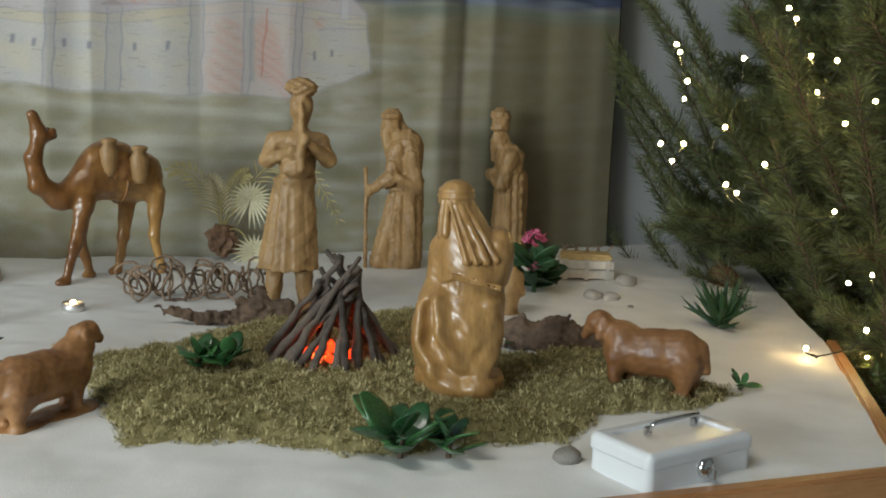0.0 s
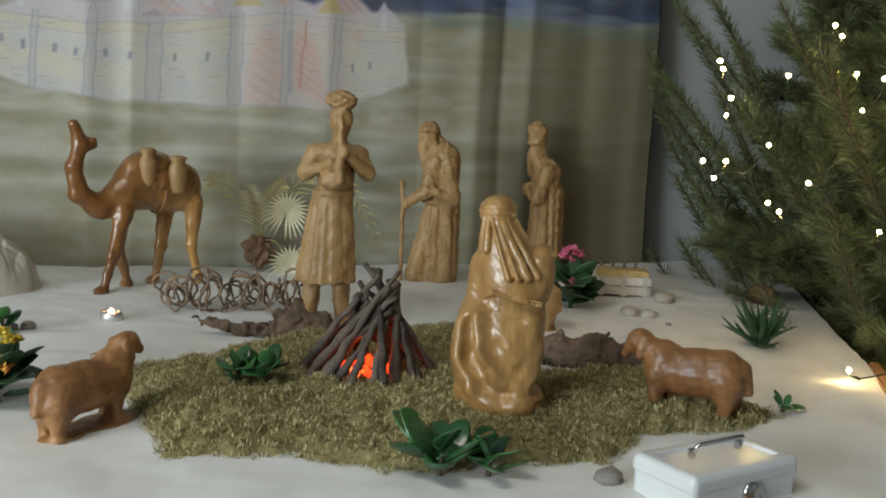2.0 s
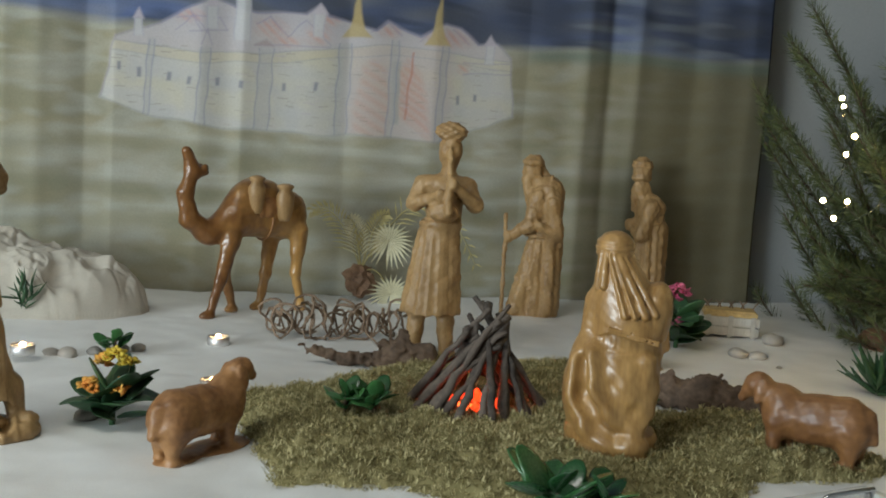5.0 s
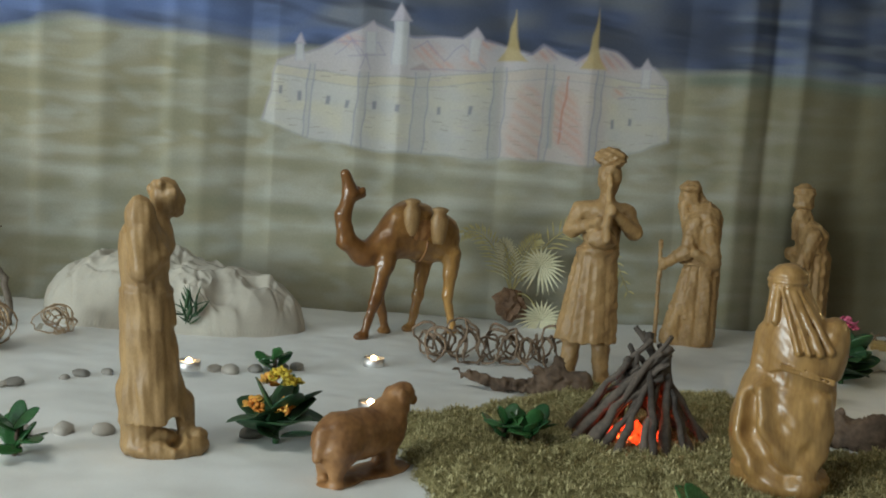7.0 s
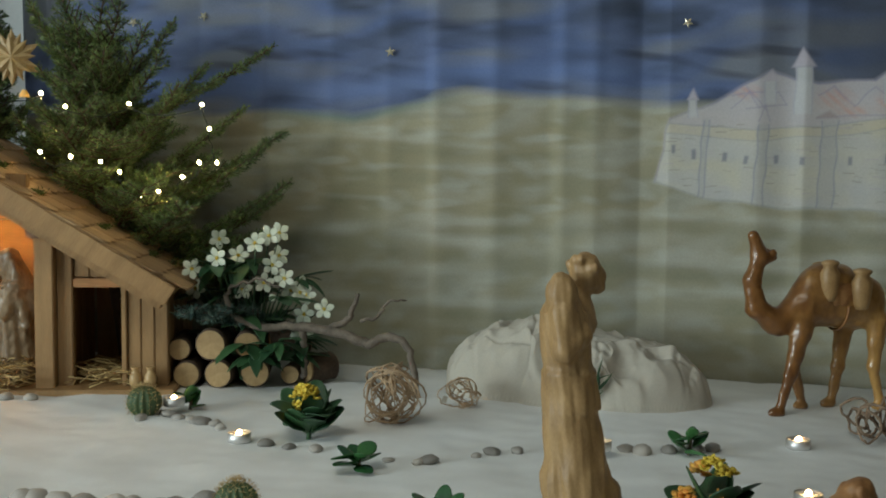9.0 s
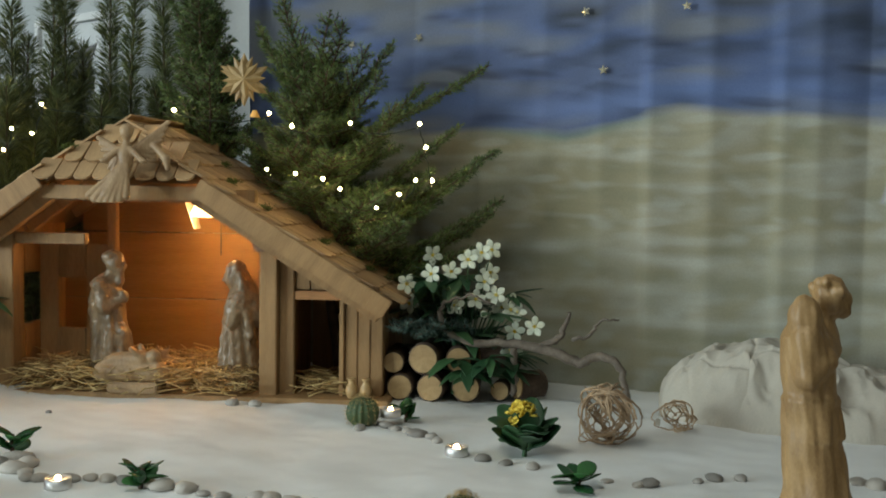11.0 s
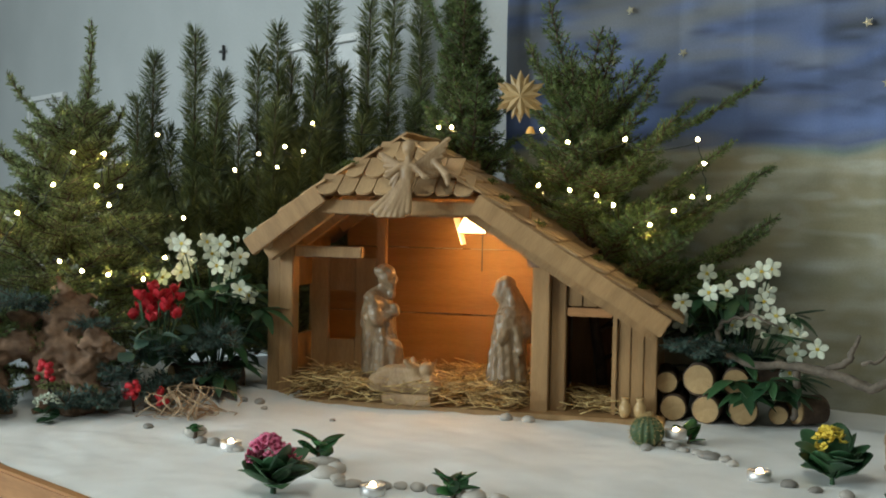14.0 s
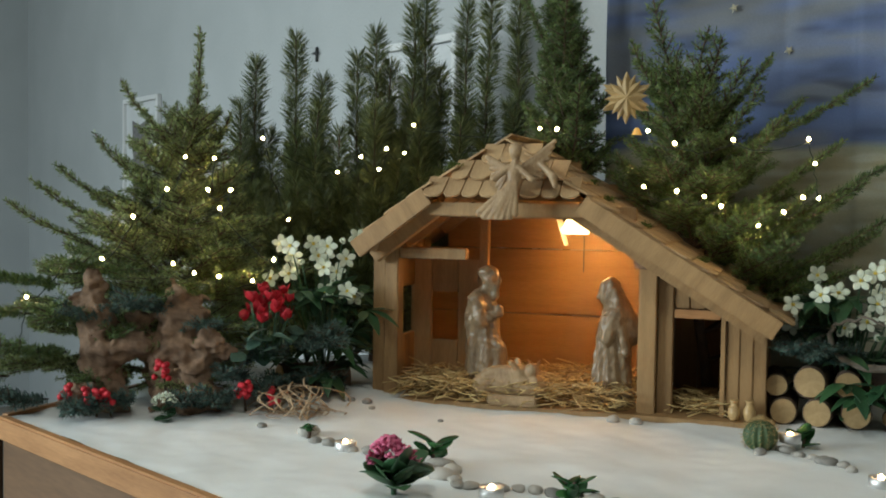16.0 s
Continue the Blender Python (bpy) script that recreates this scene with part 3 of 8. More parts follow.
w4, w5, w6 = wisps(S, Z, 4, 9, 38), wisps(S, Z, 5, 13, 62), wisps(S, Z, 15, 22, 110)
skyc = mixc(skyc, (0.13, 0.185, 0.38), 0.35 + 0.7 * w4)
skyc = mixc(skyc, (0.052, 0.065, 0.095), 0.75 * np.clip((w5 - 0.1) * 1.4, 0, 1) + 0.25 * w4)
skyc = mixc(skyc, (0.23, 0.245, 0.27), 0.75 * np.clip(w5 * -1.1 - 0.15, 0, 1))
skyc = mixc(skyc, (0.17, 0.22, 0.40), 0.55 * np.clip(w6 - 0.5, 0, 1))
skyc = mixc(skyc, (0.035, 0.04, 0.06), 0.6 * np.clip(-w6 - 0.8, 0, 1))
skyc = mixc(skyc, (0.16, 0.23, 0.47), 0.65 * np.exp(-((Z - hor - 0.055 - 0.012 * np.sin(4 * S)) / 0.028) ** 2) * np.clip((-1.45 - S) / 0.25, 0, 1))
skyc = mixc(skyc, (0.17, 0.17, 0.16), 0.7 * np.clip((Z - 0.78) / 0.12, 0, 1) * np.clip(0.5 + 0.7 * w2, 0, 1) * np.clip((-1.3 - S) / 0.2, 0, 1))
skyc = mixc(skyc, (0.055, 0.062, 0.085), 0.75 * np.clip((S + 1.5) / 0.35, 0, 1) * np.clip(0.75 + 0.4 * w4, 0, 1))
skyc = mixc(skyc, (0.22, 0.25, 0.29), 0.5 * np.clip(wisps(S, Z, 16, 16, 70) - 0.4, 0, 1) * np.clip((S + 0.75) / 0.2, 0, 1))
COL[..., 2] *= 1.10
COL = mixc(COL, skyc, 0.5 + (Z - hor + 0.006 * w2) / 0.022)
# the drawn town, in a shaky hand: wall blocks, roofs and towers
SH_, ZH_ = S + 0.0022 * wisps(S, Z, 41, 60, 60), Z + 0.0022 * wisps(S, Z, 42, 60, 60)
bounds = [(-1.592, 0.416, 0.545), (-1.499, 0.388, 0.535), (-1.382, 0.370, 0.528), (-1.252, 0.364, 0.535), (-1.073, 0.364, 0.560),
          (-0.962, 0.366, 0.575), (-0.845, 0.359, 0.57), (-0.655, 0.430, 0.555)]
town = [(b[0], b[1]) for b in bounds] + [(-0.677, 0.565), (-0.712, 0.598), (-0.755, 0.592), (-0.80, 0.625), (-0.84, 0.632), (-0.90, 0.600),
        (-0.947, 0.614), (-0.974, 0.625), (-1.00, 0.605), (-1.072, 0.624), (-1.11, 0.628), (-1.131, 0.648), (-1.16, 0.628), (-1.27, 0.625),
        (-1.314, 0.630), (-1.366, 0.646), (-1.438, 0.608), (-1.50, 0.572), (-1.565, 0.552)]
mask = poly_mask(SH_, ZH_, town, 0.005)
tc_ = np.ones(S.shape + (3,)) * np.array([0.56, 0.56, 0.545])
tc_ = mixc(tc_, (0.60, 0.58, 0.49), 0.35 + 0.5 * wisps(S, Z, 8, 30, 60))
tc_ = mixc(tc_, (0.50, 0.51, 0.54), 0.4 * np.clip(wisps(S, Z, 18, 70, 40), 0, 1))
roofz = np.interp(SH_, [b[0] for b in bounds], [b[2] for b in bounds])
roof = np.clip(0.5 + (ZH_ - roofz) / 0.004, 0, 1)
tc_ = mixc(tc_, (0.53, 0.50, 0.55), 0.75 * roof)
tc_ = mixc(tc_, (0.60, 0.53, 0.36), 0.45 * (1 - roof) * np.clip(0.5 + (ZH_ - roofz + 0.022) / 0.004, 0, 1) * np.clip((-0.98 - S) / 0.05, 0.15, 1))
# red chalk over the gables, hatched
hatch = 0.5 + 0.5 * np.sin(310 * (0.8 * S + Z) + 3 * wisps(S, Z, 19, 20, 20))
for c, zc, r, h in ((-1.235, 0.592, 0.034, 0.020), (-1.20, 0.565, 0.030, 0.012), (-1.13, 0.583, 0.026, 0.022), (-1.105, 0.62, 0.02, 0.014), (-0.83, 0.60, 0.06, 0.02), (-0.97, 0.605, 0.025, 0.014), (-1.41, 0.605, 0.03, 0.014), (-0.79, 0.535, 0.016, 0.014)):
    tc_ = mixc(tc_, (0.60, 0.32, 0.24), 0.62 * np.exp(-(((S - c) / r) ** 2 + ((Z - zc) / h) ** 2) ** 1.5) * (0.35 + 0.65 * hatch))
tc_ = mixc(tc_, (0.55, 0.47, 0.47), 0.55 * np.clip((S + 1.075) / 0.01, 0, 1) * np.clip((-0.80 - S) / 0.03, 0, 1) * (1 - roof))
gate = poly_mask(SH_, ZH_, [(-1.045, 0.366), (-0.965, 0.366), (-0.962, 0.47), (-0.975, 0.525), (-1.00, 0.542), (-1.025, 0.525), (-1.04, 0.46)], 0.006)
tc_ = mixc(tc_, (0.56, 0.36, 0.30), 0.55 * gate * (0.3 + 0.7 * (0.5 + 0.5 * np.sin(230 * (0.55 * S + Z)))))
tc_ = mixc(tc_, (0.57, 0.33, 0.27), 0.60 * poly_mask(SH_, ZH_, [(-0.945, 0.415), (-0.90, 0.395), (-0.865, 0.362), (-0.87, 0.44), (-0.89, 0.51), (-0.925, 0.545), (-0.945, 0.52)], 0.008) * (0.55 + 0.45 * hatch))
tc_ = mixc(tc_, (0.38, 0.40, 0.40), 0.75 * poly_mask(SH_, ZH_, [(-0.958, 0.40), (-0.942, 0.40), (-0.940, 0.54), (-0.957, 0.54)], 0.003))
tc_ = mixc(tc_, (0.50, 0.20, 0.15), 0.7 * stroke(SH_, ZH_, (-0.925, 0.41), (-0.912, 0.56), 0.003))
rg = np.random.RandomState(11)
for _ in range(200):
    cs, cz = rg.uniform(-1.59, -0.66), rg.uniform(0.37, 0.545)
    near_ = (np.abs(S - cs) < 0.05) & (np.abs(Z - cz) < 0.01)
    tone = (0.36, 0.33, 0.30) if rg.rand() < 0.6 else (0.50, 0.46, 0.52)
    tc_[near_] = mixc(tc_[near_], tone, 0.8 * rg.uniform(0.4, 1) * stroke(S[near_], Z[near_], (cs, cz), (cs + rg.uniform(0.010, 0.026), cz - rg.uniform(-0.002, 0.003)), 0.0013))
for k, b in enumerate(bounds[1:7]):
    w = (0.006, 0.010, 0.016, 0.014, 0.008, 0.008)[k]
    tc_ = mixc(tc_, (0.47, 0.47, 0.48), 0.6 * poly_mask(SH_, ZH_, [(b[0] - w, b[1] - 0.004), (b[0] + w, b[1] - 0.004), (b[0] + w + 0.008, b[2] + 0.012), (b[0] - w + 0.008, b[2] + 0.012)], 0.004))
    for side in (-w, w):
        tc_ = mixc(tc_, (0.30, 0.32, 0.42), 0.7 * stroke(SH_, ZH_, (b[0] + side, b[1]), (b[0] + side + 0.008, b[2] + 0.01), 0.0020))
for ws, wz in ((-1.556, 0.488), (-1.516, 0.476), (-1.449, 0.470), (-1.408, 0.467), (-1.347, 0.464), (-1.297, 0.462), (-1.203, 0.466), (-1.130, 0.466), (-0.800, 0.462), (-0.757, 0.466)):
    tc_ = mixc(tc_, (0.22, 0.23, 0.30), 0.8 * poly_mask(SH_, ZH_, [(ws - 0.004, wz - 0.009), (ws + 0.004, wz - 0.009), (ws + 0.005, wz + 0.009), (ws - 0.003, wz + 0.009)], 0.002))
for a, b in zip(town[7:], town[8:] + town[:1]):
    tc_ = mixc(tc_, (0.40, 0.38, 0.52), 0.7 * stroke(SH_, ZH_, a, b, 0.0035))
# roof ridges and gables in thin lavender lines
for a, b in (((-1.44, 0.572), (-1.40, 0.605)), ((-1.40, 0.605), (-1.37, 0.568)), ((-1.44, 0.60), (-1.345, 0.604)), ((-1.345, 0.604), (-1.325, 0.578)), ((-1.325, 0.578), (-1.41, 0.572)), ((-1.41, 0.62), (-1.385, 0.572)),
             ((-1.385, 0.545), (-1.372, 0.578)), ((-1.372, 0.578), (-1.36, 0.545)), ((-1.27, 0.60), (-1.24, 0.618)), ((-1.24, 0.618), (-1.20, 0.575)), ((-1.20, 0.575), (-1.16, 0.612)), ((-1.16, 0.612), (-1.10, 0.565)),
             ((-1.27, 0.552), (-1.10, 0.560)), ((-1.01, 0.60), (-0.975, 0.62)), ((-0.975, 0.62), (-0.94, 0.598)), ((-0.90, 0.59), (-0.86, 0.628)), ((-0.82, 0.62), (-0.78, 0.59)), ((-0.79, 0.548), (-0.68, 0.552)), ((-0.79, 0.522), (-0.67, 0.528))):
    tc_ = mixc(tc_, (0.36, 0.34, 0.46), 0.6 * stroke(SH_, ZH_, a, b, 0.0020))
tc_ = mixc(tc_, (0.38, 0.30, 0.30), 0.7 * poly_mask(SH_, ZH_, [(-1.272, 0.552), (-1.228, 0.550), (-1.246, 0.566)], 0.003))
for a, b in zip(bounds, bounds[1:]):
    tc_ = mixc(tc_, (0.34, 0.36, 0.42), 0.55 * stroke(SH_, ZH_, (a[0], a[1]), (b[0], b[1]), 0.003) + 0.55 * stroke(SH_, ZH_, (a[0], a[2]), (b[0], b[2]), 0.0018) + 0.45 * stroke(SH_, ZH_, (a[0], a[2] - 0.022), (b[0], b[2] - 0.022), 0.0016))
COL = COL + (tc_ - COL) * (0.9 * mask)[..., None]
for c, half, z0, z1, z2 in ((-1.518, 0.010, 0.552, 0.590, 0.612), (-1.296, 0.019, 0.56, 0.655, 0.693), (-1.131, 0.015, 0.58, 0.630, 0.652), (-0.727, 0.012, 0.55, 0.592, 0.618), (-1.362, 0.014, 0.58, 0.628, 0.650)):
    COL = mixc(COL, (0.57, 0.58, 0.60), 0.85 * poly_mask(SH_, ZH_, [(c - half * 0.8, z0), (c + half * 0.8, z0), (c + half * 0.8, z1), (c - half * 0.8, z1)], 0.003))
    COL = mixc(COL, (0.54, 0.50, 0.57), 0.85 * poly_mask(SH_, ZH_, [(c - half * 1.25, z1), (c + half * 1.25, z1), (c, z2)], 0.003))
    for side in (-0.8, 0.8):
        COL = mixc(COL, (0.42, 0.42, 0.52), 0.55 * stroke(SH_, ZH_, (c + half * side, z0), (c + half * side, z1), 0.0018))
for c, half, z0, z1 in ((-1.042, 0.034, 0.585, 0.70), (-0.857, 0.032, 0.582, 0.71)):
    COL = mixc(COL, (0.50, 0.40, 0.19), 0.85 * poly_mask(SH_, ZH_, [(c - half, z0), (c + half, z0), (c + 0.018, z0 + 0.020), (c + 0.008, z0 + 0.055), (c, z1), (c - 0.008, z0 + 0.055), (c - 0.018, z0 + 0.020)], 0.003))
Y = fold_y(S) * (0.55 + 0.6 * np.clip(Z / 1.2, 0, 1)) + 0.004 * np.sin(9 * Z + 3 * S)
nS, nZ = S.shape
ii, jj = np.meshgrid(np.arange(nS - 1), np.arange(nZ - 1), indexing="ij")
quads = np.stack([ii * nZ + jj, (ii + 1) * nZ + jj, (ii + 1) * nZ + jj + 1, ii * nZ + jj + 1], -1).reshape(-1, 4)
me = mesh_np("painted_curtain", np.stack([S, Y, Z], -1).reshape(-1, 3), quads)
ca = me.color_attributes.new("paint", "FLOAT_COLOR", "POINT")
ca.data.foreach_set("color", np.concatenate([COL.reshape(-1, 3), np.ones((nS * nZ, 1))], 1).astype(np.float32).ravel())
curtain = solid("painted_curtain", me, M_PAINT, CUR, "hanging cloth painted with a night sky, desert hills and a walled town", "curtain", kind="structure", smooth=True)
sol = curtain.modifiers.new("cloth", "SOLIDIFY")
sol.thickness, sol.offset = 0.002, 1


# ---------------- the stable ----------------
HUT = Matrix.Translation((-2.394, 0.946, 0.0)) @ Matrix.Rotation(radians(39.0), 4, "Z")
hut = thing("stable", HUT, "wooden crib stable with a shingled gable roof and side annex", "stable")
RX, RZ, PITCH, PITCH_L = 0.275, 0.556, 0.617, 0.73          # ridge, right and left slope
DEPTH, FRONT = 0.34, -0.07                  # back wall and front eave


def roof_z(x):
    return RZ - (PITCH if x > RX else PITCH_L) * abs(x - RX)


def plank(name, x0, x1, y0, y1, z0, z1, bevel=0.002, label="", parent=None, material=None):
    ob = part(name, box_bm(x1 - x0, y1 - y0, z1 - z0, bevel), material or M_PLANK, parent or hut, label)
    ob.location = ((x0 + x1) / 2, (y0 + y1) / 2, (z0 + z1) / 2)
    return ob


part("base_board", box_bm(0.86, 0.40, 0.012, 0.002, at=(0.405, 0.165, 0.004)), M_PLANK, hut)
for x0, x1, y0, h in ((-0.012, 0.017, 0.004, 0.318), (0.018, 0.048, -0.004, 0.331), (0.566, 0.602, -0.006, 0.340), (0.604, 0.634, 0.012, 0.335)):
    plank("post", x0, x1, y0, 0.034, 0.004, h)
plank("corbel", 0.558, 0.590, -0.030, -0.008, 0.302, 0.338, label="dark notched corbel block", material=M_ROOT)
plank("beam", 0.050, 0.200, 0.000, 0.022, 0.308, 0.331)
plank("beam", 0.062, 0.56, -0.02, 0.004, 0.398, 0.425)
for i in range(3):
    plank("back_board", 0.004 + 0.05 * (i > 1), 0.586 - 0.06 * (i > 1), DEPTH - 0.012, DEPTH, 0.01 + i * 0.156, 0.164 + i * 0.156, material=M_BACK)
for z0, z1, xa, xb in ((0.478, 0.530, 0.20, 0.38),):
    plank("back_board", xa, xb, DEPTH - 0.012, DEPTH, z0, z1, material=M_BACK)
# the left side wall, with a small window hole
for y0, y1 in ((0.032, 0.075), (0.077, 0.12)):
    plank("side_plank", 0.0, 0.012, y0, y1, 0.01, 0.36)
plank("side_plank", 0.0, 0.012, 0.122, 0.215, 0.01, 0.125)
plank("side_plank", 0.0, 0.012, 0.122, 0.215, 0.235, 0.36)
for y0, y1 in ((0.217, 0.27), (0.272, 0.326)):
    plank("side_plank", 0.0, 0.012, y0, y1, 0.01, 0.36)
plank("inner_post", 0.186, 0.206, 0.15, 0.17, 0.01, 0.40)
for x0, x1, z0, z1 in ((0.030, 0.072, 0.01, 0.30), (0.136, 0.185, 0.01, 0.30), (0.073, 0.135, 0.01, 0.115), (0.073, 0.135, 0.225, 0.30)):
    plank("inner_panel", x0, x1, 0.155, 0.165, z0, z1)
# partition and annex
for i in range(5):
    plank("partition_plank", 0.592, 0.602, 0.036 + i * 0.058, 0.092 + i * 0.058, 0.01, 0.345)
plank("annex_post", 0.728, 0.738, 0.006, 0.026, 0.01, roof_z(0.733) - 0.035)
for i in range(3):
    x0 = 0.636 + i * 0.0305
    plank("annex_plank", x0, x0 + 0.0295, 0.018, 0.028, 0.224, roof_z(x0 + 0.030) - 0.03)
plank("door_beam", 0.636, 0.727, 0.010, 0.024, 0.204, 0.222, material=M_RAIL, label="reddish lintel over the annex door")
for i in range(3):
    x0 = 0.740 + i * 0.0258
    plank("annex_plank", x0, x0 + 0.0250, 0.012, 0.024, 0.01, roof_z(x0 + 0.02) - 0.030)
for i in range(5):
    plank("annex_side_plank", 0.806, 0.817, 0.026 + i * 0.06, 0.084 + i * 0.06, 0.01, 0.190)
for i in range(4):
    plank("annex_back_plank", 0.606 + i * 0.052, 0.656 + i * 0.052, DEPTH - 0.012, DEPTH, 0.01, roof_z(0.656 + i * 0.052) - 0.02)


def slope_board(name, x0, x1, y0, y1, lift, thick, material, width_axis=True):
    """A board that lies on the roof slope from x0 to x1."""
    z0, z1 = roof_z(x0) + lift, roof_z(x1) + lift
    ln, ang = math.hypot(x1 - x0, z1 - z0), math.atan2(z1 - z0, x1 - x0)
    ob = part(name, box_bm(ln, y1 - y0, thick, 0.002), material, hut)
    ob.matrix_local = Matrix.Translation(((x0 + x1) / 2, (y0 + y1) / 2, (z0 + z1) / 2)) @ Matrix.Rotation(-ang, 4, "Y")
    return ob


XL, XR = -0.016, 0.832
HX0, HX1 = 0.128, 0.470            # where the front hip cuts the slopes
slope_board("roof_deck", XL, RX, 0.03, DEPTH + 0.075, -0.016, 0.012, M_PLANK)
slope_board("roof_deck", RX, XR, 0.03, DEPTH + 0.075, -0.016, 0.012, M_PLANK)
slope_board("roof_deck", XL, HX0, FRONT, 0.03, -0.016, 0.012, M_PLANK)
slope_board("roof_deck", HX1, XR, FRONT, 0.03, -0.016, 0.012, M_PLANK)
slope_board("barge_board", XL - 0.005, HX0 + 0.01, FRONT - 0.014, FRONT, -0.013, 0.040, M_PLANK)
slope_board("barge_board", HX1 - 0.01, XR + 0.005, FRONT - 0.014, FRONT, -0.013, 0.040, M_PLANK)
slope_board("rafter", 0.0, HX0 + 0.03, -0.035, -0.01, -0.045, 0.028, M_PLANK)
slope_board("rafter", HX1 - 0.03, 0.815, -0.035, -0.01, -0.045, 0.028, M_PLANK)
slope_board("rafter", 0.02, RX, 0.12, 0.14, -0.036, 0.022, M_PLANK)
slope_board("rafter", 0.06, RX, 0.26, 0.28, -0.036, 0.022, M_PLANK)
rng = random.Random(4)


def shingle_mesh(w, ln):
    """A shingle with a rounded lower end, in the plane of x (across) and y (down)."""
    pts = [(-w / 2, 0), (w / 2, 0), (w / 2, ln - w * 0.3), (w * 0.32, ln - w * 0.06), (0, ln), (-w * 0.32, ln - w * 0.06), (-w / 2, ln - w * 0.3)]
    b = prism([(p[0], -p[1]) for p in pts], 0.005, "z", 0.0008)
    m = bpy.data.meshes.new("shingle")
    b.to_mesh(m)
    b.free()
    m.materials.append(M_SHINGLE)
    return m


SH = [shingle_mesh(w, 0.068) for w in (0.036, 0.039, 0.042, 0.045)]
n_right, n_left = 13, 7
OVER = 0.042                                 # the lowest shingles jut past the boards
for side, rows in ((1, n_right), (-1, n_left)):
    pitch = PITCH if side > 0 else PITCH_L
    x_end = XR + OVER if side > 0 else XL
    for r in range(rows):
        x = x_end - side * (0.012 + r * 0.048)          # lower end of this row
        if side * (x - RX) < 0.03:
            continue
        y = FRONT - 0.012 if side * (x - RX) > (0.15 if side > 0 else 0.14) else FRONT + 0.12 * (1 - abs(x - RX) / 0.17)
        y += rng.uniform(0, 0.008) + (0.022 if side > 0 and r == 0 else 0)
        while y < DEPTH + 0.05:
            k = rng.randrange(4)
            w = (0.036, 0.039, 0.042, 0.045)[k]
            ang = math.atan(pitch)
            xx = x - side * 0.066 * math.cos(ang)
            zt = roof_z(x) + 0.066 * math.sin(ang) + 0.006 + rng.uniform(0, 0.002)
            ob = new("shingle", SH[k])
            ob.parent = hut
            down = Matrix.Rotation(radians(90 if side > 0 else -90), 4, "Z")
            tilt = Matrix.Rotation(side * (ang - 0.07), 4, "Y")
            ob.matrix_local = Matrix.Translation((xx, y + w / 2, zt)) @ tilt @ down @ Matrix.Rotation(rng.uniform(-0.03, 0.03), 4, "Z")
            y += w + 0.0015
# the little hip over the opening, two rows of round shingles
hip_ang = math.atan2(0.105, 0.125)
for r in range(3):
    zc = 0.440 + r * 0.036
    yc = FRONT - 0.012 + r * 0.036
    half0, half1 = HX0 + 0.004 + r * 0.05, HX1 - 0.002 - r * 0.05
    x = half0
    while x < half1 - 0.02:
        k = rng.randrange(3)
        w = (0.036, 0.039, 0.042)[k]
        ob = new("shingle", SH[k])
        ob.parent = hut
        ob.matrix_local = Matrix.Translation((x + w / 2, yc + 0.046, zc + 0.040)) @ Matrix.Rotation(hip_ang - 0.06, 4, "X") @ Matrix.Rotation(rng.uniform(-0.04, 0.04), 4, "Z")
        x += w + 0.002
bm = bmesh.new()
hv = [bm.verts.new(p) for p in ((HX0, FRONT, 0.440), (HX1, FRONT, 0.434), (RX + 0.01, 0.055, 0.548), (RX - 0.01, 0.055, 0.548))]
bm.faces.new(hv)
bmesh.ops.solidify(bm, geom=bm.faces[:], thickness=0.008)
part("hip_deck", bm, M_PLANK, hut)
plank("hip_beam", HX0 - 0.01, HX1 + 0.01, FRONT + 0.006, FRONT + 0.024, 0.402, 0.430)
bm = bmesh.new()
bmesh.ops.create_uvsphere(bm, u_segments=12, v_segments=8, radius=0.013, matrix=Matrix.Translation((0.004, -0.040, 0.335)))
part("wooden_ball", bm, M_PALE, hut, "round wooden ball under the eave", True)
plank("lamp_cord", 0.394, 0.3965, 0.300, 0.3025, 0.271, 0.410, 0, "", None, M_DARK)

lantern = thing("stable_lamp", HUT @ Matrix.Translation((0.392, 0.15, 0.392)), "lit warm bulb with a folded metal shade under the roof", "lamp")
bm = bmesh.new()
bmesh.ops.create_cone(bm, cap_ends=True, segments=18, radius1=0.036, radius2=0.014, depth=0.044, matrix=Matrix.Translation((0.012, 0.004, -0.006)))
bmesh.ops.bevel(bm, geom=[e for e in bm.edges if abs(e.verts[0].co.z - e.verts[1].co.z) < 1e-4], offset=0.006, segments=2, affect="EDGES")
part("bulb", bm, M_LAMP, lantern, "glowing milky glass bulb", True).visible_shadow = False
bm = bmesh.new()
sv = [bm.verts.new(p) for p in ((-0.034, -0.02, 0.028), (-0.034, 0.05, 0.028), (-0.012, 0.05, -0.055), (-0.012, -0.0, -0.055))]
bm.faces.new(sv)
bmesh.ops.solidify(bm, geom=bm.faces[:], thickness=0.0015)
part("shade", bm, M_ALU, lantern, "bent tin shade")
lamp_data = bpy.data.lights.new("stable_bulb_light", "POINT")
lamp_data.energy, lamp_data.color, lamp_data.shadow_soft_size = 2.5, (1.0, 0.47, 0.14), 0.018
new("stable_bulb_light", lamp_data).matrix_world = HUT @ Matrix.Translation((0.404, 0.154, 0.350))


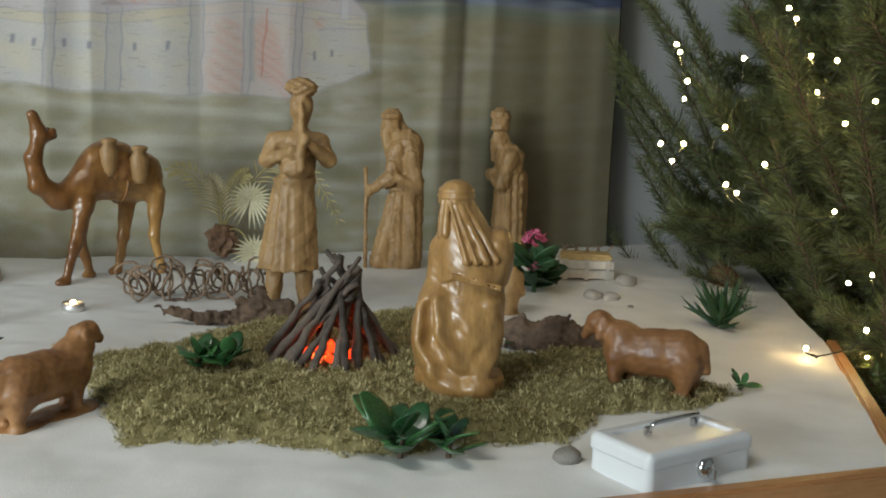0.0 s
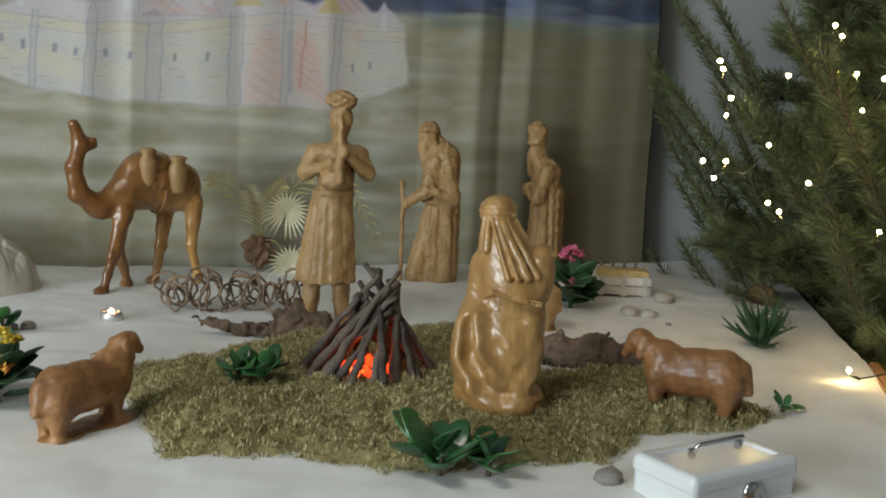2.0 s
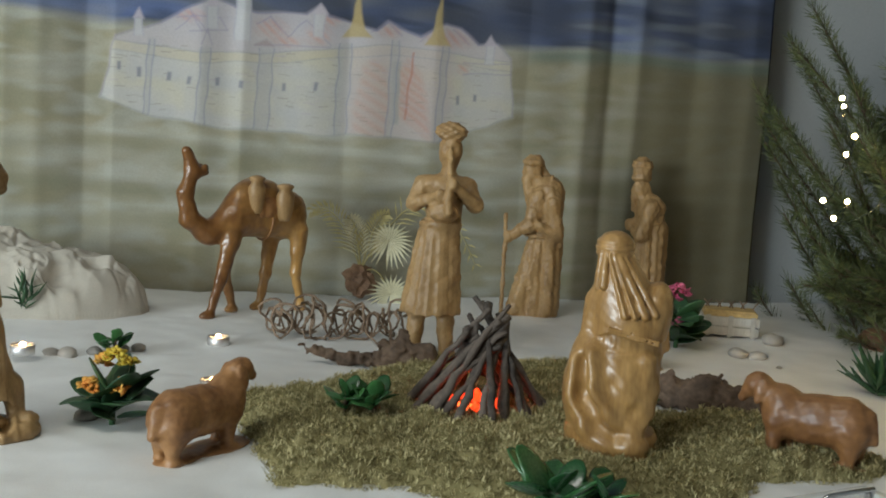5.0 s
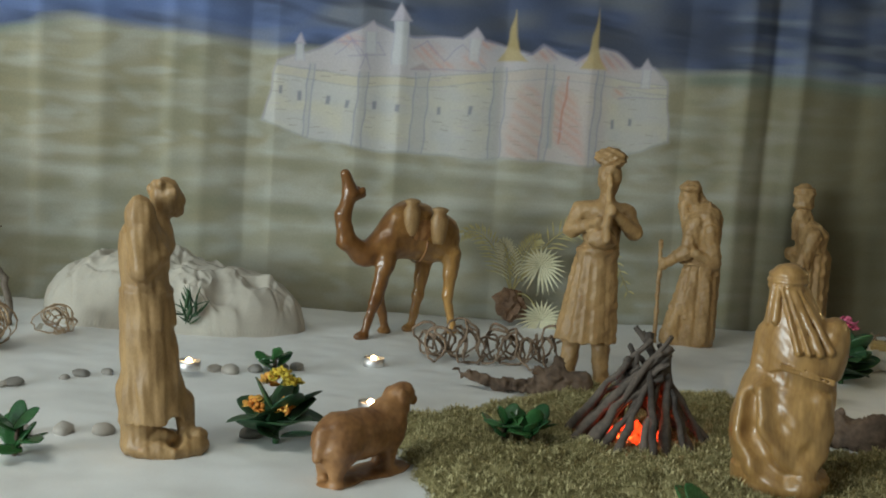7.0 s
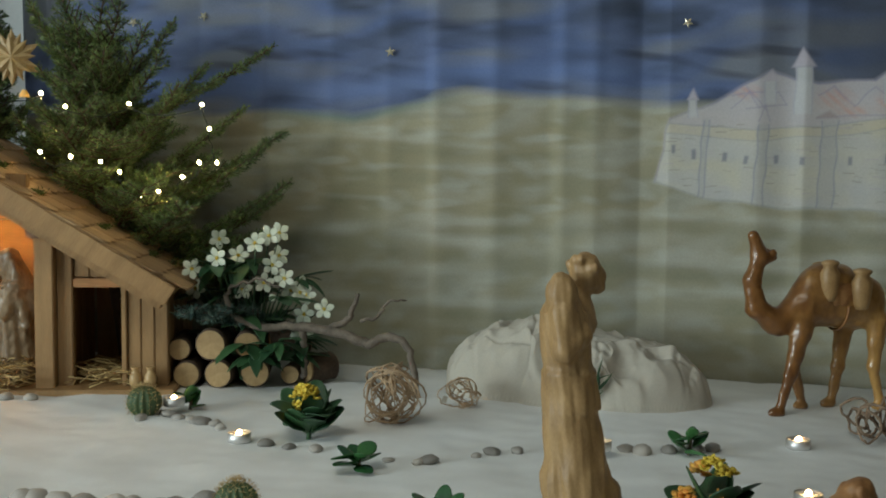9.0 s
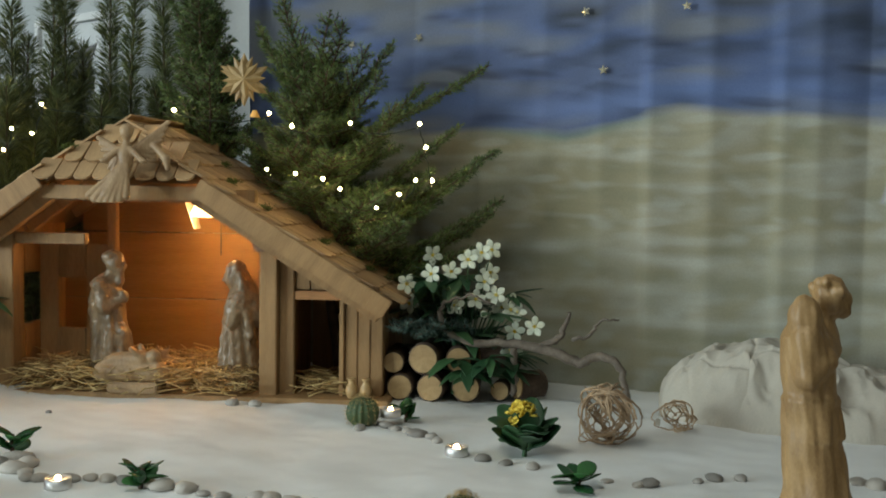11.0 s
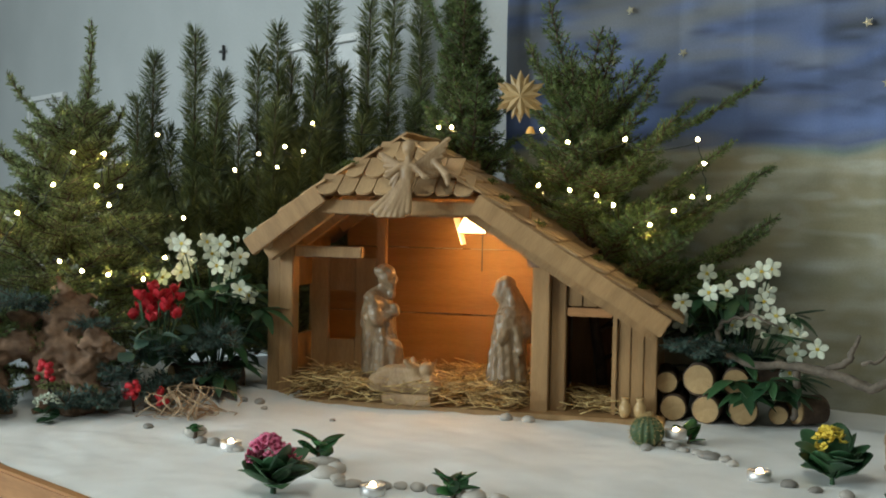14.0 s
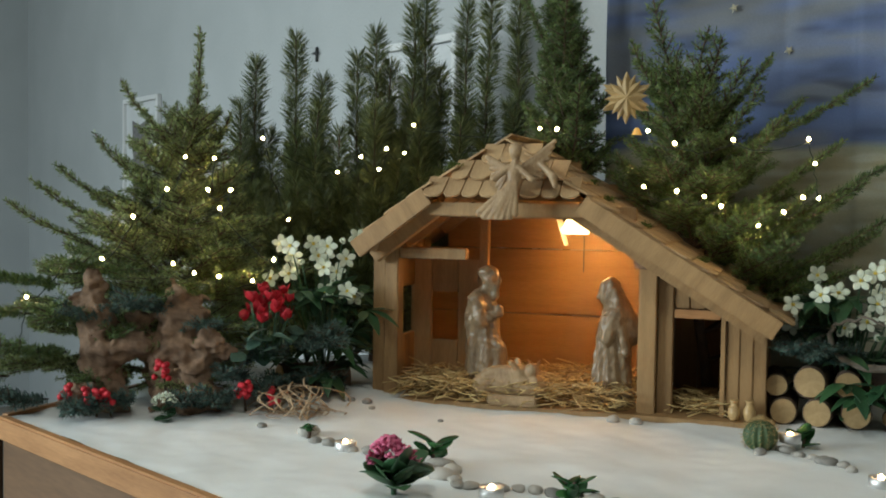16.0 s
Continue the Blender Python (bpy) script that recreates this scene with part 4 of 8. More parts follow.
rt = np.random.RandomState(77)
for x, y in [(0.182, -0.03), (0.492, 0.05), (0.686, 0.05), (0.777, 0.08), (0.431, 0.2), (0.575, -0.0)]:
    vs = []
    for _ in range(160):
        d = rt.normal(size=3) * (1, 1, 0.6) + (0, 0, 0.7)
        d = d / np.linalg.norm(d) * rt.uniform(0.006, 0.014)
        w = np.cross(d, rt.normal(size=3))
        w = w / np.linalg.norm(w) * 0.0009
        b = rt.normal(size=3) * (0.007, 0.007, 0.002)
        vs += [b - w, b + d * 0.6 - w, b + d, b + d * 0.6 + w]
    tuft = part("moss_tuft", mesh_np("moss_tuft", np.array(vs), np.arange(len(vs)).reshape(-1, 4)), M_ROOFMOSS, hut, "small green moss tuft on the shingles")
    tuft.location = (x, y, roof_z(x) + 0.016)


def straw_bed(name, x0, x1, y0, y1, count, seed, height=0.02):
    rg = np.random.RandomState(seed)
    ts = []
    for _ in range(count):
        c = np.array([rg.uniform(x0, x1), rg.uniform(y0, y1), 0.014 + rg.uniform(0, height) ** 1.0])
        a, e, ln = rg.uniform(0, 6.28), rg.normal() * 0.18, rg.uniform(0.03, 0.085)
        d = np.array([math.cos(a) * math.cos(e), math.sin(a) * math.cos(e), math.sin(e)]) * ln / 2
        p0, p1 = c - d, c + d
        p0[2], p1[2] = max(p0[2], 0.012), max(p1[2], 0.012)
        ts.append(tube(bend(p0, p1, 3, rg.normal() * 0.003), [0.0014, 0.0010], 4))
    return solid(name, tubes_mesh(name, ts), M_STRAW, HUT, "loose golden straw strewn over the stable floor", "straw", kind="stuff")


straw_bed("straw", 0.05, 0.55, -0.045, 0.27, 1900, 3, 0.048)
straw_bed("straw", 0.63, 0.76, 0.0, 0.2, 170, 5, 0.025)


# ---------------- the carved figures ----------------
def facing(x, y, turn=0.0, sink=0.0, lift=0.0):
    """Stands on the sand with its own +y away from where visitors stand."""
    a = -math.atan2(x - 0.04, y + 0.03)
    return Matrix.Translation((x, y, sand_z(x, y) - sink + lift)) @ Matrix.Rotation(a + radians(turn), 4, "Z")


def statue(name, me, material, m, label, category="figurine", group="crib figures"):
    return solid(name, me, material, m, label, category, group)


def carve_piper():
    u = 0.00098
    p = lambda a, b, d=0.0: (a * u, d, b * u)
    c = Carve((-0.09, -0.09, -0.01), (0.09, 0.07, 0.43), 0.0022)
    for s, x0 in ((-1, -31), (1, 29)):
        c.rod(p(x0, 10), p(x0 * 0.75, 100), 0.0135, 0.0165, 0.004)
        c.egg(p(x0 * 1.1, 8, -0.016), (0.014, 0.028, 0.010), 0.008)
    c.cone(0.078, 0.052, 0.235, 0.034, (-0.003, 0), (0.006, 0), 0.72, 0.006)
    c.folds(7, 0.0016, 0.07, 0.23, 0.4)
    c.ring((0.006, 0, 0.232), 0.031, 0.0055, 0.004, 0.74)
    c.egg(p(10, 268), (0.032, 0.026, 0.056), 0.010)
    c.egg(p(10, 306), (0.044, 0.022, 0.020), 0.008)
    for a, b, h in (((-30, 306), (-42, 272), (2, 290)), ((50, 306), (64, 274), (24, 310))):
        c.rod(p(*a), p(*b, -0.01), 0.0145, 0.0140, 0.005)
        c.rod(p(*b, -0.01), p(*h, -0.045), 0.0130, 0.0075, 0.003)
        c.egg(p(*h, -0.048), (0.0095, 0.009, 0.012), 0.005)
    c.egg(p(10, 262, -0.038), (0.026, 0.016, 0.019), 0.008)
    c.rod(p(17, 358, -0.026), p(17, 262, -0.062), 0.0045, 0.0075, 0.003)
    c.rod(p(13, 318), p(16, 345), 0.012, 0.012, 0.006)
    c.egg(p(16, 366, -0.003), (0.0205, 0.023, 0.029), 0.005)
    c.egg(p(16, 362, -0.025), (0.005, 0.007, 0.009), 0.004)
    c.cut(c.egg_d(p(8, 370, -0.027), (0.006, 0.005, 0.004)), 0.003)
    c.cut(c.egg_d(p(25, 370, -0.027), (0.006, 0.005, 0.004)), 0.003)
    c.egg(p(16, 398), (0.0270, 0.0280, 0.0175), 0.002)
    wound = np.sin(620 * (c.z + 0.45 * c.x)) + 0.7 * np.sin(620 * (c.z - 0.5 * c.x + 0.2 * c.y))
    c.f = c.f + (0.0011 * wound * (c.z > 0.374)).astype(np.float32)
    c.folds(13, 0.0007, 0.06, 0.22, 2.0)
    c.lumps(0.0006, 0.006, 2, (1, 1, 0.4))
    c.lumps(0.0010, 0.0035, 22, (1, 1, 0.6))
    return c.skin("piper")


def carve_old_man():
    u = 0.00122
    p = lambda a, b, d=0.0: (a * u, d, b * u)
    c = Carve((-0.10, -0.08, -0.01), (0.09, 0.08, 0.37), 0.0023)
    c.cone(0.0, 0.050, 0.20, 0.036, (0.004, 0), (0.018, 0), 0.8, 0.008)
    c.rod(p(-32, 12, -0.02), p(-2, 120, -0.012), 0.022, 0.022, 0.012)
    c.rod(p(25, 20, -0.022), p(20, 150, -0.018), 0.018, 0.018, 0.012)
    c.folds(8, 0.0022, 0.0, 0.19, 1.0, (0.008, 0))
    c.egg(p(8, 200), (0.041, 0.034, 0.062), 0.014)
    c.egg(p(12, 224), (0.034, 0.034, 0.032), 0.010, (0, 25, 0))
    c.rod(p(-8, 215, -0.022), p(-16, 165, -0.032), 0.0165, 0.014, 0.01)
    c.rod(p(-16, 165, -0.032), p(-52, 142, -0.034), 0.0145, 0.010, 0.008)
    c.egg(p(-54, 142, -0.034), (0.011, 0.010, 0.012), 0.005)
    c.rod(p(22, 205, -0.028), p(30, 150, -0.032), 0.017, 0.015, 0.01)
    c.rod(p(30, 150, -0.032), p(0, 165, -0.044), 0.014, 0.010, 0.008)
    c.rod(p(-10, 240), p(-16, 260), 0.015, 0.014, 0.008)
    c.egg(p(-20, 262), (0.020, 0.019, 0.025), 0.006)
    c.egg(p(-36, 256), (0.006, 0.005, 0.006), 0.004)
    c.rod(p(-28, 245), p(-20, 200, -0.012), 0.013, 0.006, 0.007)
    c.ring((-0.022, 0, 0.334), 0.017, 0.0075, 0.003)
    c.egg(p(-18, 280), (0.016, 0.016, 0.010), 0.005)
    c.rod(p(-4, 262, 0.01), p(22, 225, 0.012), 0.010, 0.014, 0.006)
    c.egg(p(28, 205, 0.02), (0.016, 0.016, 0.030), 0.006)
    c.rod(p(16, 252, -0.02), p(40, 130, -0.022), 0.004, 0.004, 0.004)
    c.rod((-0.070, -0.034, 0.0), (-0.073, -0.034, 0.218), 0.0048, 0.004, 0.002)
    c.cut(c.rod_d(p(14, 135, -0.048), p(6, 10, -0.050), 0.006, 0.009), 0.004)
    c.cut(c.rod_d(p(-4, 128, -0.046), p(-18, 10, -0.052), 0.003, 0.004), 0.003)
    c.ring((0.012, -0.002, 0.176), 0.040, 0.0035, 0.002, 0.86)
    c.lumps(0.0009, 0.007, 3, (1, 1, 0.5))
    c.lumps(0.0011, 0.0038, 33)
    return c.skin("old_man", 0.0)


def carve_king():
    u = 0.00136
    p = lambda a, b, d=0.0: (a * u, d, b * u)
    c = Carve((-0.07, -0.07, -0.01), (0.07, 0.07, 0.37), 0.0023)
    c.cone(0.0, 0.041, 0.215, 0.028, (0.002, 0), (0.004, 0), 0.85, 0.008)
    c.rod(p(18, 4, 0.01), p(20, 140, 0.008), 0.026, 0.022, 0.012)
    c.folds(7, 0.002, 0.0, 0.2, 2.2)
    c.egg(p(2, 165), (0.034, 0.031, 0.05), 0.012)
    c.egg(p(6, 178, -0.004), (0.030, 0.030, 0.020), 0.008)
    for d in (-0.03, 0.026):
        c.rod(p(4, 178, d), p(-10, 128, d * 1.1), 0.0155, 0.014, 0.01)
        c.rod(p(-10, 128, d * 1.1), p(-28, 140, d * 0.2), 0.0135, 0.010, 0.007)
    c.egg(p(-28, 146), (0.013, 0.012, 0.014), 0.006)
    c.rod(p(-12, 185), p(-16, 205), 0.013, 0.013, 0.008)
    c.egg(p(-17, 208), (0.019, 0.018, 0.024), 0.006)
    c.egg(p(-31, 204), (0.005, 0.005, 0.006), 0.004)
    c.rod(p(-26, 196), p(-27, 172), 0.010, 0.006, 0.006)
    c.rod(p(-8, 212), p(8, 168), 0.010, 0.011, 0.006)
    c.ring((-0.023, 0, 0.308), 0.017, 0.0065, 0.003)
    c.cone(0.306, 0.021, 0.348, 0.0235, (-0.022, 0), (-0.023, 0), 1.0, 0.003)
    c.ring((-0.022, 0, 0.336), 0.022, 0.004, 0.002)
    c.egg((-0.022, 0, 0.348), (0.017, 0.017, 0.010), 0.004)
    c.folds(11, 0.0008, 0.0, 0.22, 1.0)
    c.ring((0.003, 0, 0.205), 0.031, 0.0035, 0.002, 0.9)
    c.lumps(0.0009, 0.007, 5, (1, 1, 0.5))
    c.lumps(0.0011, 0.0038, 35)
    return c.skin("king", 0.0)


def carve_kneeler():
    u = 0.000715
    p = lambda a, b, d=0.0: (a * u, d, b * u)
    c = Carve((-0.085, -0.085, -0.012), (0.095, 0.08, 0.31), 0.0017)
    # spread skirt swept round the folded legs, and one foot
    c.cone(0.0, 0.063, 0.044, 0.061, (0.0, 0), (-0.002, 0), 0.88, 0.004)
    c.ring((-0.001, 0, 0.036), 0.059, 0.0040, 0.003, 0.86)
    c.egg(p(-42, 132, -0.006), (0.040, 0.046, 0.066), 0.014)
    c.egg(p(24, 140, -0.002), (0.042, 0.046, 0.064), 0.014)
    c.egg(p(-8, 128, -0.010), (0.046, 0.044, 0.070), 0.014)
    c.rod(p(-34, 200, 0.0), p(34, 200, 0.0), 0.034, 0.034, 0.014)
    for run in (((-74, 184), (-72, 124), (-44, 74), (0, 52)), ((-44, 202), (-30, 144), (2, 98), (42, 78)), ((60, 196), (68, 150), (60, 106), (44, 82))):
        for (a0, b0), (a1, b1) in zip(run, run[1:]):
            d0, d1 = [-0.049 * math.sqrt(max(0.15, 1 - (a * u / 0.062) ** 2)) for a in (a0, a1)]
            c.rod(p(a0, b0, d0), p(a1, b1, d1), 0.0080, 0.0080, 0.014)
            c.cut(c.rod_d(p(a0 + 16, b0 + 4, d0 - 0.014), p(a1 + 14, b1 + 14, d1 - 0.014), 0.0105, 0.0105), 0.014)
    c.egg(p(36, 46, -0.042), (0.025, 0.020, 0.017), 0.005)
    c.egg(p(44, 16, -0.040), (0.030, 0.020, 0.014), 0.006)
    # waist, shawl with a lip, arms
    c.cone(0.13, 0.046, 0.20, 0.047, (0.004, 0), (0.008, 0), 0.82, 0.003)
    c.folds(24, 0.0009, 0.150, 0.174, 0.3, (0.006, 0))
    c.ring((0.004, 0, 0.147), 0.0465, 0.0042, 0.002, 0.82)
    edge = 0.172 + 0.006 * np.cos(c.x * 70 - 0.6)
    t = np.clip((c.z - 0.185) / 0.092, 0, 1)
    wide = 0.0515 - 0.032 * t ** 1.25
    rad = np.sqrt((c.x - 0.010 + 0.022 * t) ** 2 + (c.y / 0.84) ** 2) - wide
    c.mix(np.maximum(rad, np.maximum(edge - c.z, c.z - 0.279)).astype(np.float32), 0.0015)
    c.rod(p(-46, 292, -0.004), p(-52, 226, -0.006), 0.016, 0.015, 0.006)
    c.rod(p(-52, 226, -0.006), p(-46, 206, 0.0), 0.013, 0.012, 0.004)
    c.egg(p(58, 268, -0.002), (0.025, 0.034, 0.048), 0.010, (0, 14, 0))
    for b0 in (246, 240):
        c.rod(p(-20, b0 + 6, -0.0435), p(72, b0 - 12, -0.040), 0.0022, 0.0022, 0.001)
    # head with a wound band and long cloth strands
    c.egg(p(-20, 368, 0.002), (0.0215, 0.022, 0.030), 0.004)
    for z, r in ((0.284, 0.0208), (0.277, 0.0222), (0.270, 0.0215)):
        c.ring((-0.014, 0.001, z), r, 0.0042, 0.001, 1.02)
    c.egg(p(-19, 400), (0.0215, 0.022, 0.0125), 0.003)
    ends = ((-46, 318, -0.016), (-36, 322, -0.026), (8, 278, -0.0445), (26, 278, -0.0445), (44, 278, -0.041), (62, 280, -0.034))
    for k, (a1, b1, d) in enumerate(ends):
        top = p(-44 + 8 * k, 378, -0.014 - 0.009 * math.sin(0.3 + k * 0.5))
        c.rod(top, p(a1, b1, d), 0.0036, 0.0058, 0.0012)
    for k in range(2, 5):
        a1 = (ends[k][0] + ends[k + 1][0]) / 2
        c.cut(c.rod_d(p(-40 + 8 * k, 376, -0.027), p(a1, 276, -0.050), 0.003, 0.0038), 0.0015)
    c.lumps(0.0004, 0.005, 6)
    return c.skin("kneeler", 0.0)


def carve_couple():
    u = 0.00067
    p = lambda a, b, d=0.0: (a * u, d, b * u)
    c = Carve((-0.06, -0.06, -0.006), (0.075, 0.07, 0.36), 0.002)
    c.egg(p(8, 18), (0.053, 0.040, 0.020), 0.004)
    c.cone(0.046, 0.041, 0.205, 0.0275, (-0.009, 0), (-0.016, 0), 0.92, 0.008)
    c.rod(p(-42, 28), p(-38, 120), 0.021, 0.026, 0.010)
    c.folds(5, 0.0009, 0.05, 0.2, 0.5, (-0.008, 0.004))
    c.cut(c.egg_d(p(20, 54), (0.013, 0.09, 0.021)), 0.004)
    c.rod(p(44, 42, 0.005), p(38, 100, 0.005), 0.0105, 0.016, 0.006)
    c.egg(p(56, 38, -0.004), (0.019, 0.012, 0.0095), 0.005)
    c.egg(p(0, 38, -0.012), (0.017, 0.012, 0.010), 0.006)
    c.cone(0.17, 0.030, 0.275, 0.025, (-0.010, 0.006), (-0.017, 0.002), 1.0, 0.012)
    c.ring((-0.013, 0.005, 0.208), 0.0285, 0.0035, 0.003, 1.0)
    c.egg(p(-26, 380, 0.0), (0.027, 0.029, 0.055), 0.012)
    c.rod(p(-30, 420, -0.022), p(-32, 355, -0.028), 0.0135, 0.0125, 0.008)
    c.rod(p(-32, 355, -0.028), p(6, 380, -0.020), 0.0115, 0.008, 0.007)
    c.egg(p(8, 385, -0.014), (0.008, 0.009, 0.012), 0.004)
    c.rod(p(-24, 420, -0.006), p(-26, 440, -0.008), 0.010, 0.010, 0.006)
    c.egg(p(-30, 448, -0.014), (0.0185, 0.018, 0.025), 0.003)
    c.rod(p(-26, 425, -0.020), p(-20, 398, -0.026), 0.012, 0.008, 0.005)
    c.egg(p(20, 482, 0.018), (0.0195, 0.018, 0.024), 0.003)
    c.egg(p(48, 478, 0.018), (0.005, 0.005, 0.007), 0.003)
    c.egg(p(36, 458, 0.018), (0.010, 0.010, 0.009), 0.004)
    for i in range(9):
        a = i * 0.75
        c.egg(p(12 + 15 * math.cos(a), 494 + 12 * math.sin(a), 0.016 - 0.013 * math.sin(i)), (0.0075, 0.0085, 0.007), 0.002)
    c.rod(p(8, 445, 0.018), p(0, 400, 0.018), 0.011, 0.024, 0.008)
    c.rod(p(12, 415, 0.026), p(6, 350, 0.030), 0.013, 0.012, 0.008)
    c.lumps(0.0009, 0.006, 7, (1, 1, 0.4))
    c.lumps(0.0009, 0.0034, 27, (1, 1, 0.6))
    me = c.skin("couple", -0.004)
    me.transform(Matrix(((1, 0, -0.065, 0.003), (0, 1, 0, 0), (0, 0, 1, 0), (0, 0, 0, 1))))
    return me


def carve_camel():
    u = 0.0011
    p = lambda a, b, d=0.0: (a * u, d, b * u)
    c = Carve((-0.165, -0.07, -0.01), (0.135, 0.075, 0.355), 0.0025)
    c.egg(p(30, 188), (0.088, 0.040, 0.046), 0.014)
    c.egg(p(-10, 200), (0.044, 0.038, 0.046), 0.014)
    c.egg(p(75, 190), (0.042, 0.038, 0.054), 0.014)
    c.egg(p(15, 232), (0.050, 0.034, 0.030), 0.016)
    for (x0, z0), (xm, zm), (x1, z1), d in (((-42, 150), (-62, 70), (-80, 4), -0.022), ((-22, 150), (-30, 75), (-12, 4), 0.022),
                                            ((62, 150), (52, 70), (40, 4), 0.024), ((92, 160), (88, 75), (104, 4), -0.024)):
        c.rod(p(x0, z0, d), p(xm, zm, d), 0.019, 0.0105, 0.010)
        c.rod(p(xm, zm, d), p(x1, z1, d), 0.0105, 0.0075, 0.005)
        c.egg(p(x1 - 4, 6, d), (0.014, 0.010, 0.009), 0.006)
    c.rod(p(-32, 178), p(-75, 158), 0.036, 0.023, 0.014)
    c.rod(p(-75, 158), p(-112, 185), 0.023, 0.0175, 0.012)
    c.rod(p(-112, 185), p(-122, 232), 0.0175, 0.0145, 0.010)
    c.rod(p(-122, 232), p(-110, 268), 0.0145, 0.0135, 0.010)
    c.rod(p(-108, 272), p(-122, 308), 0.0155, 0.0085, 0.007)
    c.rod(p(-106, 268), p(-86, 270), 0.0115, 0.006, 0.006)
    c.egg(p(-92, 278, 0.010), (0.006, 0.004, 0.008), 0.003)
    c.egg(p(-92, 278, -0.010), (0.006, 0.004, 0.008), 0.003)
    c.rod(p(112, 205), p(112, 140), 0.005, 0.0065, 0.006)
    c.lumps(0.0010, 0.011, 8)
    c.lumps(0.0003, 0.004, 18)
    return c.skin("camel", 0.0)


def carve_sheepdog(ln, h, turned):
    """A lying or standing herd animal with hanging ears; head at -x."""
    c = Carve((-0.62 * ln, -0.3 * ln, -0.006), (0.62 * ln, 0.3 * ln, h * 1.08), 0.0018)
    e = lambda x, y, z: (x * ln, y * ln, z * h)
    c.egg(e(0.06, 0, 0.50), (0.37 * ln, 0.185 * ln, 0.29 * h), 0.012, (0, -6, 0))
    c.egg(e(0.32, 0, 0.47), (0.18 * ln, 0.185 * ln, 0.33 * h), 0.012)
    c.egg(e(-0.22, 0, 0.56), (0.17 * ln, 0.165 * ln, 0.29 * h), 0.012)
    for x, y in ((-0.27, -0.09), (-0.19, 0.09), (0.33, -0.09), (0.38, 0.09)):
        c.rod(e(x, y, 0.42), e(x + 0.02, y, 0.05), 0.075 * ln, 0.045 * ln, 0.012)
        c.egg(e(x - 0.02, y, 0.045), (0.06 * ln, 0.04 * ln, 0.055 * h), 0.006)
    if turned:
        c.rod(e(-0.24, 0, 0.6), e(-0.34, 0, 0.82), 0.105 * ln, 0.085 * ln, 0.012)
        c.egg(e(-0.38, 0, 0.86), (0.12 * ln, 0.085 * ln, 0.13 * h), 0.010, (0, 18, 0))
        c.rod(e(-0.42, 0, 0.84), e(-0.52, 0, 0.76), 0.06 * ln, 0.045 * ln, 0.008)
        ex, ez = -0.33, 0.80
    else:
        c.rod(e(-0.26, 0, 0.6), e(-0.40, 0, 0.76), 0.11 * ln, 0.085 * ln, 0.012)
        c.egg(e(-0.44, 0, 0.80), (0.11 * ln, 0.085 * ln, 0.14 * h), 0.010, (0, -25, 0))
        c.rod(e(-0.48, 0, 0.76), e(-0.56, 0, 0.62), 0.058 * ln, 0.04 * ln, 0.008)
        ex, ez = -0.40, 0.74
    for s in (-1, 1):
        c.egg(e(ex, s * 0.088, ez), (0.05 * ln, 0.024 * ln, 0.15 * h), 0.003, (s * 8, 12, 0))
    c.rod(e(0.47, 0, 0.62), e(0.52, 0, 0.35), 0.05 * ln, 0.035 * ln, 0.01)
    c.egg(e(-0.14, 0.0, 0.02), (0.34 * ln, 0.19 * ln, 0.045 * h), 0.006)
    c.egg(e(0.30, 0.02, 0.02), (0.20 * ln, 0.13 * ln, 0.040 * h), 0.006)
    c.lumps(0.0006, 0.007, 9)
    c.lumps(0.0003, 0.003, 19)
    return c.skin("animal", -0.003)


